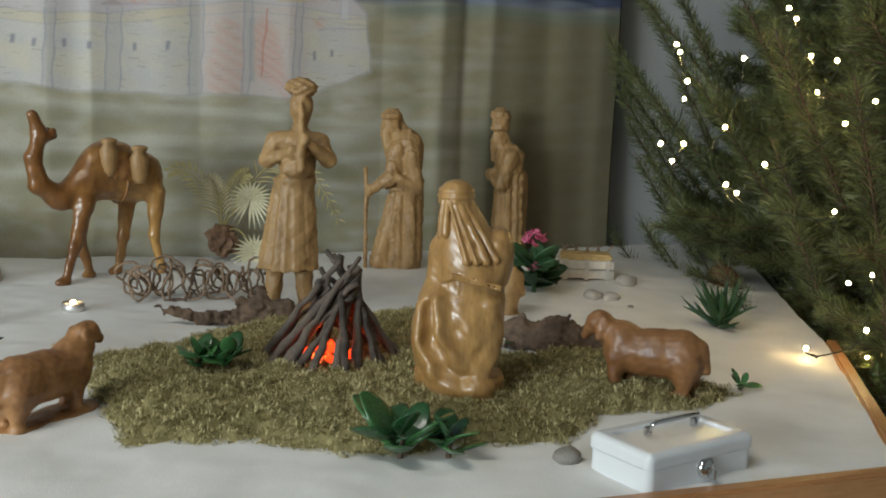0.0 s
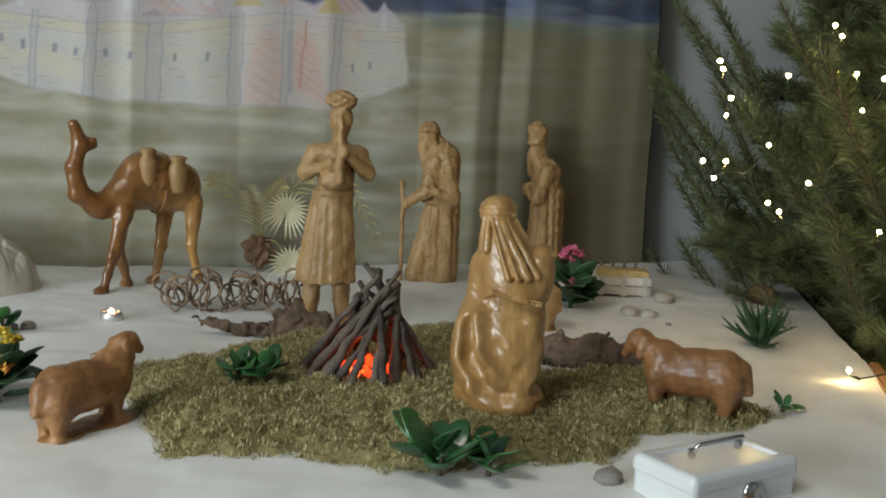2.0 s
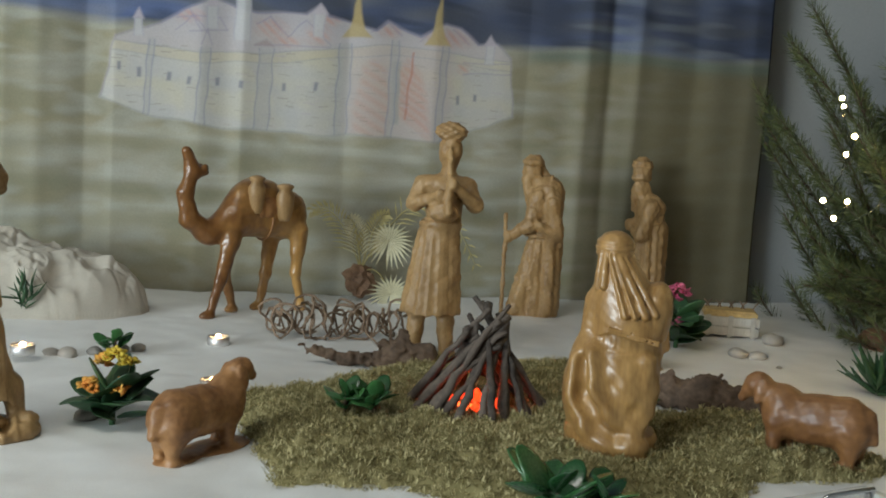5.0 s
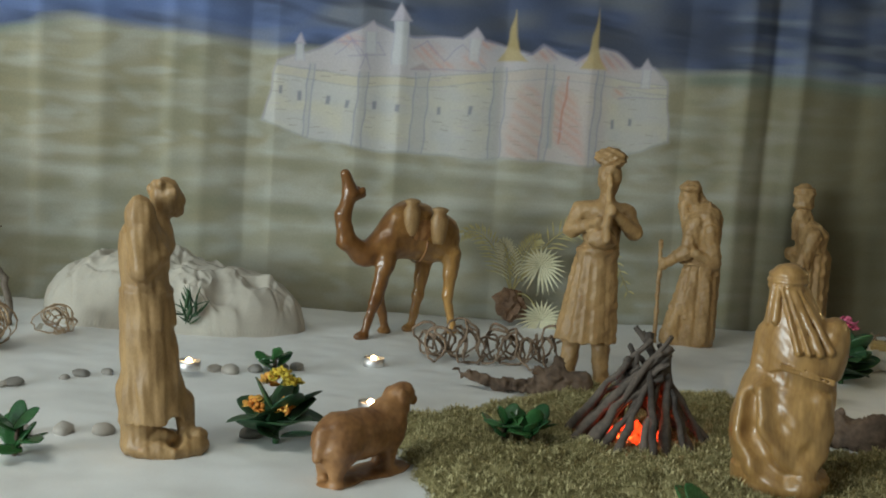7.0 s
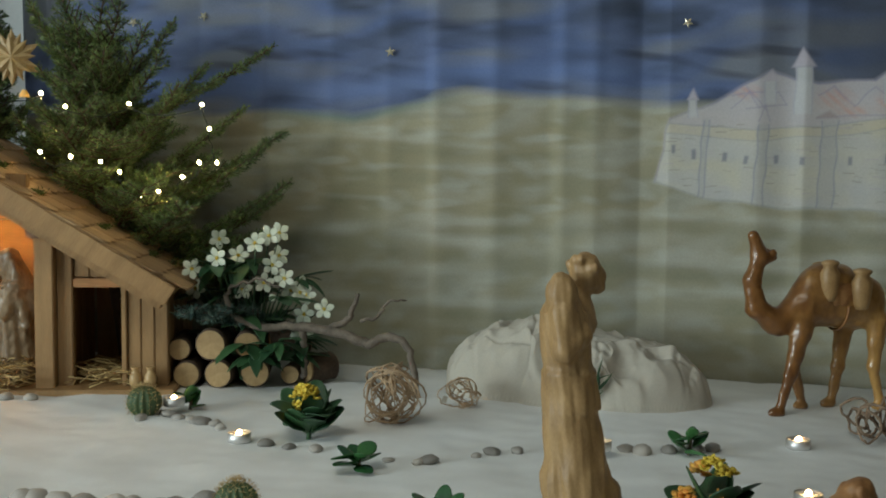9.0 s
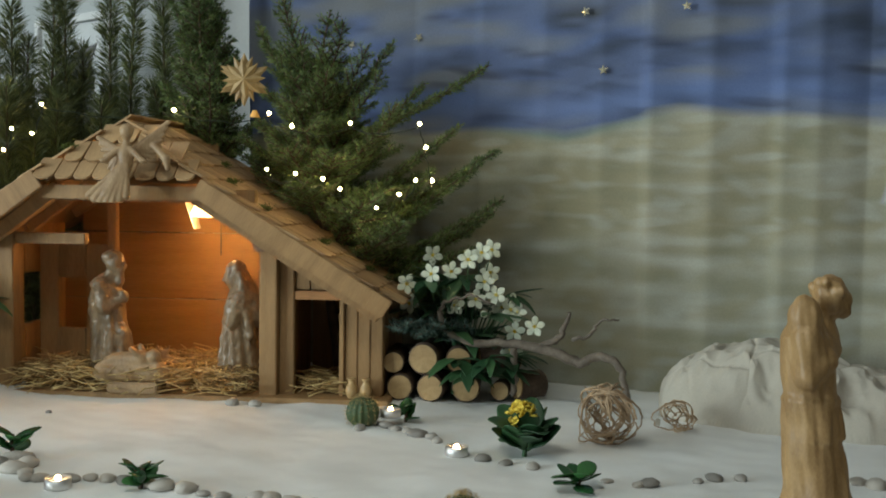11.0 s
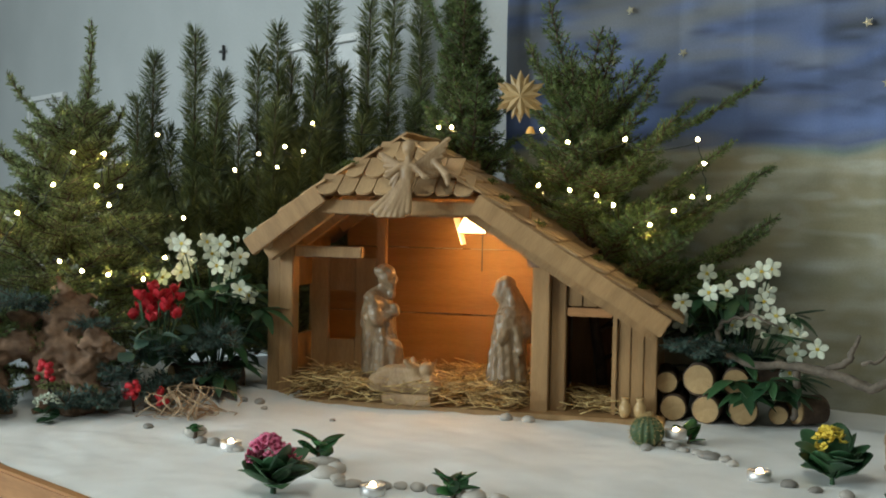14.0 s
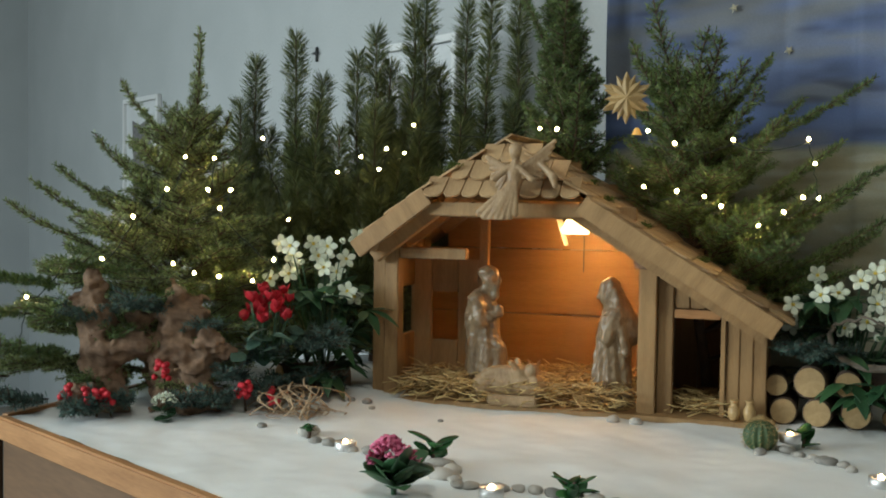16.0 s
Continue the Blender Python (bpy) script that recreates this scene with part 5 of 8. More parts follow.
def carve_kneeling_pair(kind):
    """The two figures in the stable, kneeling or standing in robes."""
    c = Carve((-0.07, -0.07, -0.006), (0.07, 0.07, 0.27), 0.0021)
    if kind == "man":
        c.cone(0.0, 0.043, 0.15, 0.030, (0.008, 0), (-0.006, 0), 0.9, 0.008)
        c.rod((0.028, -0.014, 0.02), (0.026, -0.012, 0.085), 0.026, 0.024, 0.012)
        c.folds(7, 0.0022, 0.0, 0.16, 0.2)
        c.egg((-0.006, 0, 0.155), (0.030, 0.028, 0.052), 0.012)
        c.rod((-0.008, -0.024, 0.185), (0.006, -0.03, 0.145), 0.0145, 0.012, 0.008)
        c.rod((0.006, -0.03, 0.145), (0.030, -0.010, 0.160), 0.012, 0.008, 0.006)
        c.egg((0.032, -0.008, 0.162), (0.010, 0.009, 0.014), 0.004)
        c.rod((0.000, 0, 0.195), (0.008, 0, 0.212), 0.011, 0.011, 0.006)
        c.egg((0.012, 0, 0.225), (0.0175, 0.017, 0.022), 0.005)
        c.egg((0.029, 0, 0.222), (0.005, 0.005, 0.006), 0.003)
        c.rod((0.022, 0, 0.213), (0.022, 0, 0.188), 0.010, 0.006, 0.006)
        c.egg((0.004, 0, 0.236), (0.018, 0.018, 0.013), 0.005)
    else:
        c.cone(0.0, 0.042, 0.14, 0.030, (-0.004, 0), (0.004, 0), 0.9, 0.008)
        c.folds(6, 0.0024, 0.0, 0.15, 1.2, (0, 0), 18)
        c.egg((0.006, 0, 0.145), (0.031, 0.029, 0.055), 0.012)
        c.rod((0.0, -0.024, 0.165), (-0.012, -0.028, 0.125), 0.014, 0.012, 0.008)
        c.rod((-0.012, -0.028, 0.125), (-0.018, -0.020, 0.150), 0.011, 0.008, 0.006)
        c.egg((-0.018, -0.022, 0.154), (0.008, 0.008, 0.014), 0.004)
        c.egg((-0.012, 0, 0.205), (0.0165, 0.016, 0.021), 0.006)
        c.egg((-0.029, 0, 0.200), (0.004, 0.004, 0.005), 0.003)
        c.rod((-0.006, 0, 0.218), (0.030, 0.0, 0.135), 0.0185, 0.026, 0.008)
        c.rod((0.0, -0.020, 0.215), (0.022, -0.030, 0.10), 0.006, 0.009, 0.006)
    c.lumps(0.0007, 0.006, 12)
    c.lumps(0.0011, 0.0035, 13)
    return c.skin("kneeling", 0.0)


def carve_child():
    c = Carve((-0.085, -0.045, -0.004), (0.085, 0.045, 0.075), 0.0018)
    c.rod((-0.055, 0, 0.014), (0.055, 0, 0.014), 0.024, 0.024, 0.006)
    c.lumps(0.0011, 0.005, 4)
    c.rod((-0.035, 0, 0.040), (0.022, 0, 0.043), 0.014, 0.018, 0.008)
    c.rod((-0.030, -0.006, 0.044), (-0.052, -0.010, 0.036), 0.008, 0.006, 0.005)
    c.rod((-0.030, 0.006, 0.044), (-0.056, 0.008, 0.040), 0.008, 0.006, 0.005)
    c.egg((0.046, 0, 0.048), (0.0155, 0.014, 0.016), 0.004)
    c.rod((0.020, -0.012, 0.052), (0.008, -0.020, 0.066), 0.007, 0.0055, 0.004)
    c.rod((0.020, 0.012, 0.052), (0.012, 0.020, 0.066), 0.007, 0.0055, 0.004)
    return c.skin("child", 0.0)


def carve_angel():
    u = 0.00122
    p = lambda a, b, d=0.0: (a * u, d, b * u)
    c = Carve((-0.10, -0.05, -0.01), (0.12, 0.06, 0.185), 0.0019)
    c.rod(p(-22, 10, -0.004), p(6, 66), 0.026, 0.016, 0.010)
    c.rod(p(-46, 6, 0.0), p(-10, 40), 0.010, 0.012, 0.008)
    for i in range(7):
        c.rod(p(-56 + i * 11, 8 - 14 * math.sin(i / 6 * 3.1), -0.016 - 0.008 * math.sin(i / 6 * 3.1)), p(0 + i * 2, 64, -0.012), 0.0095, 0.004, 0.0025)
    c.egg(p(6, 82), (0.0185, 0.015, 0.026), 0.008)
    for s in (-1, 1):
        c.rod(p(6 + s * 12, 92, -0.004), p(6 + s * 32, 74, -0.014), 0.0075, 0.0065, 0.006)
        c.egg(p(6 + s * 36, 72, -0.015), (0.010, 0.007, 0.006), 0.004)
    c.rod(p(7, 100), p(8, 112), 0.0075, 0.0075, 0.005)
    c.egg(p(8, 124, -0.002), (0.0145, 0.014, 0.017), 0.004)
    c.egg(p(8, 130, 0.002), (0.0155, 0.015, 0.013), 0.004)
    for s, reach in ((-1, 46), (1, 66)):
        for i in range(7):
            c.rod(p(6 + s * 10, 90, 0.012), p(6 + s * (reach + 8 - 4 * i), 122 + (22 if s > 0 else -8) - 11 * i, 0.020), 0.0075, 0.0055, 0.002)
    c.rod(p(56, 100, 0.014), p(80, 76, 0.0), 0.007, 0.009, 0.006)
    c.rod(p(80, 76, 0.0), p(84, 60, -0.006), 0.009, 0.006, 0.006)
    return c.skin("angel", -0.006)


statue("flute_player_figure", carve_piper(), M_OLIVE, facing(-0.254, 1.815) @ Matrix.Scale(1.01, 4), "carved pale wooden shepherd in a turban playing a flute")
statue("old_shepherd_figure", carve_old_man(), M_OLIVE, facing(-0.106, 2.33), "carved wooden bearded old shepherd leaning on a staff")
statue("king_figure", carve_king(), M_OLIVE, facing(0.135, 2.57), "carved wooden crowned king with folded arms")
statue("kneeling_shepherd_figure", carve_kneeler(), M_OLIVE_GLOSS, facing(0.060, 1.352, 0, 0.004) @ Matrix.Diagonal((0.95, 1, 1, 1)), "glossy carved wooden kneeling shepherd with a long headcloth")
statue("couple_figure", carve_couple(), M_OLIVE, facing(-0.688, 1.155, 3, 0.003), "carved wooden standing couple on one round base")
CAMEL = facing(-0.672, 2.050, 33) @ Matrix.Diagonal((1.08, 0.96, 0.96, 1))
statue("camel_figure", carve_camel(), M_CAMEL, CAMEL, "glossy brown carved wooden camel with a long curved neck", "camel figurine")
camel = thing("camel_saddle", CAMEL, "carved saddle blanket with small wooden jars on the camel", "saddle")


def spin(profile, seg=16):
    """A turned form from (radius, height) pairs."""
    bm = bmesh.new()
    rings = []
    for r, z in profile:
        rings.append([bm.verts.new((r * math.cos(2 * math.pi * i / seg), r * math.sin(2 * math.pi * i / seg), z)) for i in range(seg)])
    for a, b in zip(rings, rings[1:]):
        for i in range(seg):
            bm.faces.new([a[i], a[(i + 1) % seg], b[(i + 1) % seg], b[i]])
    bm.faces.new(rings[0][::-1])
    bm.faces.new(rings[-1])
    return bm


for x, y, z, s in ((0.052, -0.046, 0.200, 1.08), (-0.004, -0.034, 0.216, 1.0), (0.03, 0.046, 0.205, 0.95)):
    jar = part("saddle_jar", spin([(0.009 * s, 0), (0.0125 * s, 0.01), (0.0155 * s, 0.032), (0.017 * s, 0.052), (0.011 * s, 0.064), (0.015 * s, 0.07), (0.0155 * s, 0.074), (0.006 * s, 0.078)]), M_OLIVE, camel, "small turned wooden jar", True)
    jar.location = (x, y, z)
c = Carve((-0.06, -0.06, 0.20), (0.09, 0.06, 0.28), 0.0025)
c.egg((0.018, 0, 0.222), (0.054, 0.043, 0.046), 0.004)
c.cut(c.egg_d((0.018, 0, 0.205), (0.056, 0.038, 0.042)), 0.003)
c.folds(9, 0.0012, 0.2, 0.28)
part("blanket", c.skin("saddle_cloth", 0.205), M_BROWN, camel, "carved dark saddle blanket")
part("strap", tubes_mesh("strap", [tube([(0.03 + 0.042 * 0, 0.043 * math.cos(a), 0.206 + 0.050 * math.sin(a)) for a in np.linspace(math.pi, 2 * math.pi, 14)], 0.0025, 6)]), M_BROWN, camel, "dark girth strap")

statue("sheepdog_figure", carve_sheepdog(0.160, 0.108, True), M_BROWN, facing(-0.430, 1.190, 226, 0.002), "carved brown wooden dog with hanging ears looking at the fire")
statue("sheepdog_figure", carve_sheepdog(0.156, 0.116, False), M_REDWOOD, facing(0.314, 1.402, -6, 0.002, 0.006), "carved red-brown wooden dog standing with lowered head")
statue("lamb_figure", carve_sheepdog(0.125, 0.118, False), M_OLIVE, facing(0.095, 1.90, -4, 0.002), "carved pale wooden sheep on a small base")
statue("kneeling_man_figure", carve_kneeling_pair("man"), M_FIGURE, HUT @ Matrix.Translation((0.222, 0.075, 0.012)) @ Matrix.Rotation(radians(-10), 4, "Z") @ Matrix.Scale(1.13, 4), "carved pale wooden bearded man kneeling in the straw")
statue("veiled_woman_figure", carve_kneeling_pair("woman"), M_FIGURE, HUT @ Matrix.Translation((0.503, 0.075, 0.012)) @ Matrix.Rotation(radians(12), 4, "Z") @ Matrix.Scale(1.12, 4), "carved pale wooden veiled woman with folded arms")
plinth = box_bm(0.105, 0.07, 0.022, 0.003, at=(0.01, 0, 0.011))
solid("manger_block", plinth, M_PALE, HUT @ Matrix.Translation((0.305, -0.010, 0.012)), "pale wooden block under the crib child", "block")
statue("child_figure", carve_child(), M_PALE, HUT @ Matrix.Translation((0.302, -0.010, 0.034)), "carved pale wooden infant lying in a woven cradle")
statue("angel_figure", carve_angel(), M_PALE, HUT @ Matrix.Translation((0.325, FRONT - 0.045, 0.402)) @ Matrix.Rotation(radians(6), 4, "Z") @ Matrix.Scale(0.86, 4), "carved pale wooden angel with spread wings on the roof")


# ---------------- conifers ----------------
def in_front(p):
    """Whether a place is on the visitors' side of curtain and wall."""
    s = (Vector(p) - CUR_A) @ Vector((math.cos(CUR_ANG), math.sin(CUR_ANG), 0))
    d = (Vector(p) - CUR_A) @ Vector((-math.sin(CUR_ANG), math.cos(CUR_ANG), 0))
    if s > -3.1:
        return d < (-0.035 if s < 0.02 else 0.08)
    return p[1] < 1.60 + 0.062 * (p[0] + 2.6)


def in_hut(p):
    q = HUT.inverted() @ Vector(p)
    return -0.1 < q.x < 0.92 and -0.12 < q.y < 0.44 and q.z < roof_z(q.x) + 0.03


def needles_np(a, b, per_m, ln, width, spread, rg, flat=0.0):
    """Needle blades all round the shoots from a to b."""
    a, b = np.array(a), np.array(b)
    d = b - a
    lens = np.linalg.norm(d, axis=1)
    d = d / lens[:, None]
    counts = np.maximum(4, (lens * per_m).astype(int))
    idx = np.repeat(np.arange(len(a)), counts)
    n = len(idx)
    t = rg.uniform(0, 1, n)
    ax = d[idx]
    ref = rg.normal(size=(n, 3))
    if flat:
        ref[:, 2] *= 1 - flat
    rad = ref - ax * (ref * ax).sum(1)[:, None]
    rad /= np.linalg.norm(rad, axis=1)[:, None] + 1e-9
    sp = np.radians(rg.normal(spread, 9, n)) * (1 - 0.45 * t ** 6)
    way = ax * np.cos(sp)[:, None] + rad * np.sin(sp)[:, None]
    way[:, 2] += 0.06
    base = a[idx] + ax * (t * lens[idx])[:, None]
    L = ln * rg.uniform(0.7, 1.15, n) * (1 - 0.25 * t)
    side = np.cross(way, rg.normal(size=(n, 3)))
    side /= np.linalg.norm(side, axis=1)[:, None] + 1e-9
    tip = base + way * L[:, None]
    mid = base + way * (L * 0.55)[:, None]
    w = width / 2
    v = np.stack([base - side * w * 0.5, mid - side * w, tip, mid + side * w], 1).reshape(-1, 3)
    return v


def crown_part(tree, chunks, twig_tubes, material):
    v = np.vstack(chunks)
    me = mesh_np("crown", v, np.arange(len(v)).reshape(-1, 4))
    tagged(part("crown", me, material, tree, "dense dark green needles"), kind="stuff")
    tagged(part("branchwork", tubes_mesh("branchwork", twig_tubes), M_BARK, tree), kind="stuff")


def conifer(name, base, top, whorls, reach, tips, needle, material, label, seed, droop=0.0, low=0.0, r0=0.014, dens=900, keep=None, side=0.12, tuft=0.055):
    """A cut fir: trunk, whorls of limbs with side shoots, and needles."""
    rg = np.random.RandomState(seed)
    tree = thing(name, Matrix.Translation(base), label, "tree", "conifers")
    base, top = np.array(base), np.array(top)
    ax = top - base
    tr = bend(base, top, 9, 0, 0.006, rg)
    part("trunk", tubes_mesh("trunk", [tube(tr - base, [r0, 0.004], 8, 0.1, seed)]), M_BARK, tree, "brown rough trunk")
    A, B, tubes_ = [], [], []

    def ok(p):
        return in_front(p) and not in_hut(p) and (keep is None or keep(p))

    def limb(p0, p1, side_len, bow):
        pts = bend(p0, p1, 6, bow, 0.006, rg)
        while len(pts) > 2 and not ok(pts[-1]):
            pts = pts[:-1]
        if not ok(pts[-1]):
            return
        tubes_.append(tube(pts - base, [0.0045, 0.0016], 5))
        for q0, q1 in zip(pts[1:], pts[2:]):
            A.append(q0)
            B.append(q1)
        ln = np.linalg.norm(pts[-1] - pts[0])
        d = (pts[-1] - pts[0]) / ln
        lat = np.cross(d, (0, 0, 1.0))
        lat /= np.linalg.norm(lat) + 1e-9
        k = max(3, int(ln / 0.024))
        for i in range(k):
            t = 0.18 + 0.8 * i / k
            o = pts[0] + (pts[-1] - pts[0]) * t + np.array((0, 0, bow * 4 * t * (1 - t)))
            for s in (-1, 1):
                sl = side_len * (1.05 - 0.75 * t) * rg.uniform(0.6, 1.2)
                w = d * 0.75 + lat * s * 0.8 + np.array((0, 0, rg.normal() * 0.18 + 0.05))
                e = o + w / np.linalg.norm(w) * sl
                if ok(e):
                    A.append(o)
                    B.append(e)
                    tubes_.append(tube(np.array([o, (o + e) / 2, e]) - base, [0.0018, 0.001], 4))
    for i in range(whorls):
        t = low + (1 - low) * i / whorls
        p0 = base + ax * t
        n = 7 if i % 2 else 6
        for j in range(n):
            az = 2 * math.pi * (j + 0.5 * (i % 2)) / n + rg.uniform(-0.25, 0.25)
            L = reach * (1.08 - t) ** 0.8 * rg.uniform(0.75, 1.1)
            el = droop + 0.75 * t + rg.normal() * 0.08
            p1 = p0 + L * np.array((math.cos(az) * math.cos(el), math.sin(az) * math.cos(el), math.sin(el)))
            limb(p0, p1, side * (1.1 - 0.6 * t), 0.01)
    for tip in tips:
        tip = np.array(tip)
        h = np.clip((tip[2] - base[2]) / ax[2] - 0.28, 0.1, 0.95)
        limb(base + ax * h, tip, tuft, -0.015)
    A.append(base + ax * 0.82)
    B.append(top)
    ln, w, sp = needle
    crown_part(tree, [needles_np(np.array(A) - base, np.array(B) - base, dens, ln, w, sp, rg, 0.35)], tubes_, material)
    return tree


def brush_tree(name, columns, needle, material, label, seed, dens, foot):
    """Upright bottle-brush branches set close together."""
    rg = np.random.RandomState(seed)
    base = np.array(foot)
    tree = thing(name, Matrix.Translation(base), label, "tree", "conifers")
    A, B, tb = [], [], []
    for tip, z0, lean in columns:
        tip = np.array(tip)
        lo = np.array((tip[0] + lean, tip[1] - abs(lean) * 0.5, z0))
        pts = bend(lo, tip, 7, 0, 0.007, rg)
        tb.append(tube(pts - base, [0.006, 0.002], 6))
        for q0, q1 in zip(pts, pts[1:]):
            A.append(q0)
            B.append(q1)
        for i in range(7):
            t = rg.uniform(0.0, 0.62)
            o = lo + (tip - lo) * t
            az = rg.uniform(0, 6.28)
            e = o + np.array((math.cos(az) * 0.05, math.sin(az) * 0.05, rg.uniform(0.06, 0.12)))
            if in_front(e) and not in_hut(e):
                A.append(o)
                B.append(e)
                tb.append(tube(np.array([o, e]) - base, [0.002, 0.001], 4))
    part("trunk", tubes_mesh("trunk", [tube(bend(base - base, (0.01, 0.01, 0.45), 6, 0, 0.004, rg), [0.016, 0.008], 8)]), M_BARK, tree, "brown rough trunk")
    ln, w, sp = needle
    crown_part(tree, [needles_np(np.array(A) - base, np.array(B) - base, dens, ln, w, sp, rg)], tb, material)
    return tree


FIR = (0.017, 0.0021, 58)
# the fir left of the stable, the upright brushes behind it, the spruce behind its roof, the pine beside the platform
conifer("fir_tree", (-2.76, 0.58, -0.01), (-2.74, 0.655, 0.60), 12, 0.40,
        [(-2.75, 0.49, 0.69), (-2.77, 0.44, 0.57), (-2.81, 0.31, 0.47), (-2.81, 0.26, 0.42), (-2.70, 0.73, 0.63), (-2.73, 0.665, 0.82), (-2.72, 0.60, 0.63), (-2.79, 0.36, 0.50), (-2.71, 0.66, 0.70)],
        FIR, M_NEEDLE_B, "cut green fir tree with spreading branches and fairy lights", 21, 0.1, 0.06, dens=1150, side=0.15)
rb = np.random.RandomState(5)
cols = []
for x, y, z in ((-3.05, 0.94, 0.79), (-3.00, 1.03, 0.86), (-2.98, 1.10, 0.75), (-2.90, 1.22, 0.88), (-2.84, 1.30, 0.94), (-2.82, 1.33, 0.99), (-2.93, 1.18, 0.81), (-2.89, 1.26, 0.79),
                (-2.82, 1.37, 0.78), (-2.76, 1.42, 0.95), (-2.69, 1.45, 1.01), (-2.63, 1.50, 1.0)):
    cols.append(((x, y, z), 0.12, rb.uniform(-0.03, 0.03)))
for i in range(44):
    k = rb.uniform(0, 1)
    cols.append(((-3.06 + 0.40 * k + rb.uniform(-0.03, 0.03), 0.90 + 0.52 * k + rb.uniform(-0.05, 0.03), rb.uniform(0.34, 0.68)), 0.03, rb.uniform(-0.04, 0.04)))
brush_tree("pine_tree", cols, (0.056, 0.0023, 60), M_PINE, "cut pine with upright bottle-brush shoots behind the stable", 31, 3600, (-2.86, 1.20, -0.01))
conifer("spruce_tree", (-2.395, 1.495, -0.01), (-2.40, 1.45, 0.90), 8, 0.30,
        [(-2.28, 1.36, 0.96), (-2.46, 1.34, 1.0), (-2.34, 1.44, 1.06), (-2.22, 1.36, 0.70), (-2.40, 1.40, 1.08)], FIR, M_NEEDLE, "cut dark green spruce top behind the stable roof", 41, 0.50, 0.48, dens=1250, side=0.14)
conifer("spruce_tree", (-2.00, 1.56, -0.01), (-2.06, 1.50, 0.70), 10, 0.40,
        [(-1.74, 1.745, 0.699), (-1.716, 1.755, 0.518), (-1.7, 1.751, 0.411), (-1.714, 1.745, 0.385), (-1.721, 1.699, 0.482), (-1.853, 1.664, 0.661), (-1.889, 1.605, 0.747), (-1.882, 1.565, 0.682), (-1.896, 1.537, 0.733), (-1.933, 1.5, 0.781), (-1.945, 1.473, 0.8), (-2.06, 1.424, 0.868), (-2.087, 1.391, 0.778), (-1.801, 1.643, 0.473), (-1.775, 1.697, 0.569), (-1.802, 1.534, 0.607), (-1.95, 1.471, 0.682), (-2.011, 1.445, 0.745)],
        FIR, M_NEEDLE, "cut dark green spruce with fairy lights in front of the curtain", 51, 0.22, 0.14, dens=1150, side=0.16, tuft=0.085)
conifer("pine_tree", (0.98, 2.16, -0.92), (0.94, 2.12, 1.35), 20, 0.68,
        [(0.405, 2.45, 0.63), (0.393, 2.45, 0.466), (0.463, 2.45, 0.245), (0.49, 2.45, 0.066), (0.54, 2.08, 0.62), (0.48, 2.09, 0.44), (0.53, 2.00, 0.10), (0.62, 1.85, 0.20), (0.72, 1.66, 0.10), (0.74, 1.55, 0.30),
         (0.66, 1.72, 0.45), (0.55, 1.80, 0.52), (0.72, 1.60, 0.55), (0.60, 1.95, 0.33), (0.80, 1.55, -0.05), (0.76, 1.70, 0.0), (0.78, 1.48, 0.12)],
        (0.042, 0.0016, 40), M_PINE, "large cut pine with long needles and fairy lights", 61, 0.0, 0.34, 0.03, 800, side=0.20,
        keep=lambda p: p[2] > 0.03 or p[0] > 0.70)
conifer("pine_tree", (0.86, 2.52, -0.92), (0.86, 2.50, 1.25), 17, 0.52,
        [(0.36, 2.60, 0.53), (0.375, 2.62, 0.47), (0.39, 2.60, 0.41), (0.42, 2.58, 0.33), (0.44, 2.55, 0.25), (0.40, 2.60, 0.06), (0.46, 2.52, 0.10), (0.42, 2.56, 0.64), (0.45, 2.52, 0.72), (0.50, 2.45, 0.46), (0.52, 2.36, 0.55), (0.50, 2.42, 0.20), (0.60, 2.30, 0.85)],
        (0.042, 0.0018, 40), M_PINE, "second dark cut pine standing against the wall", 67, 0.1, 0.40, 0.025, 800, side=0.18,
        keep=lambda p: p[2] > 0.03 or p[0] > 0.72)
conifer("spruce_tree", (1.02, 1.42, -0.92), (1.0, 1.45, 0.75), 10, 0.36, [(0.70, 1.50, 0.12), (0.68, 1.58, 0.02), (0.72, 1.40, 0.05)],
        FIR, M_NEEDLE, "cut green spruce beside the platform edge", 71, 0.0, 0.4, 0.02, 1100, keep=lambda p: p[0] > 0.63)


def light_chain(bulbs, label, seed, parentless_sag=0.03, out=0.0):
    """A cable with small lit bulbs, laid out over the boughs."""
    front = Vector((-0.29, -0.13, 0.43))
    bulbs = [tuple(Vector(b).lerp(front, out)) for b in bulbs]
    rg = np.random.RandomState(seed)
    b0 = np.array(bulbs[0])
    ch = thing("fairy_lights", Matrix.Translation(b0), label, "light chain", "fairy lights")
    bm = bmesh.new()
    bmesh.ops.create_uvsphere(bm, u_segments=8, v_segments=6, radius=0.0036)
    me = bpy.data.meshes.new("bulb")
    bm.to_mesh(me)
    bm.free()
    me.materials.append(M_BULB)
    tb = []
    for p, q in zip(bulbs, bulbs[1:]):
        p, q = np.array(p), np.array(q)
        tb.append(bend(p - b0 - (0, 0, 0.007), q - b0 - (0, 0, 0.007), 9, -parentless_sag * 0.5, 0.004, rg)[:-1])
    part("cable", tubes_mesh("cable", [tube(np.vstack(tb), 0.0011, 5)]), M_CABLE, ch, "thin dark green cable")
    for p in bulbs:
        ob = new("bulb", me)
        ob.parent = ch
        ob.location = np.array(p) - b0
        ob["label"] = "lit warm white bulb"


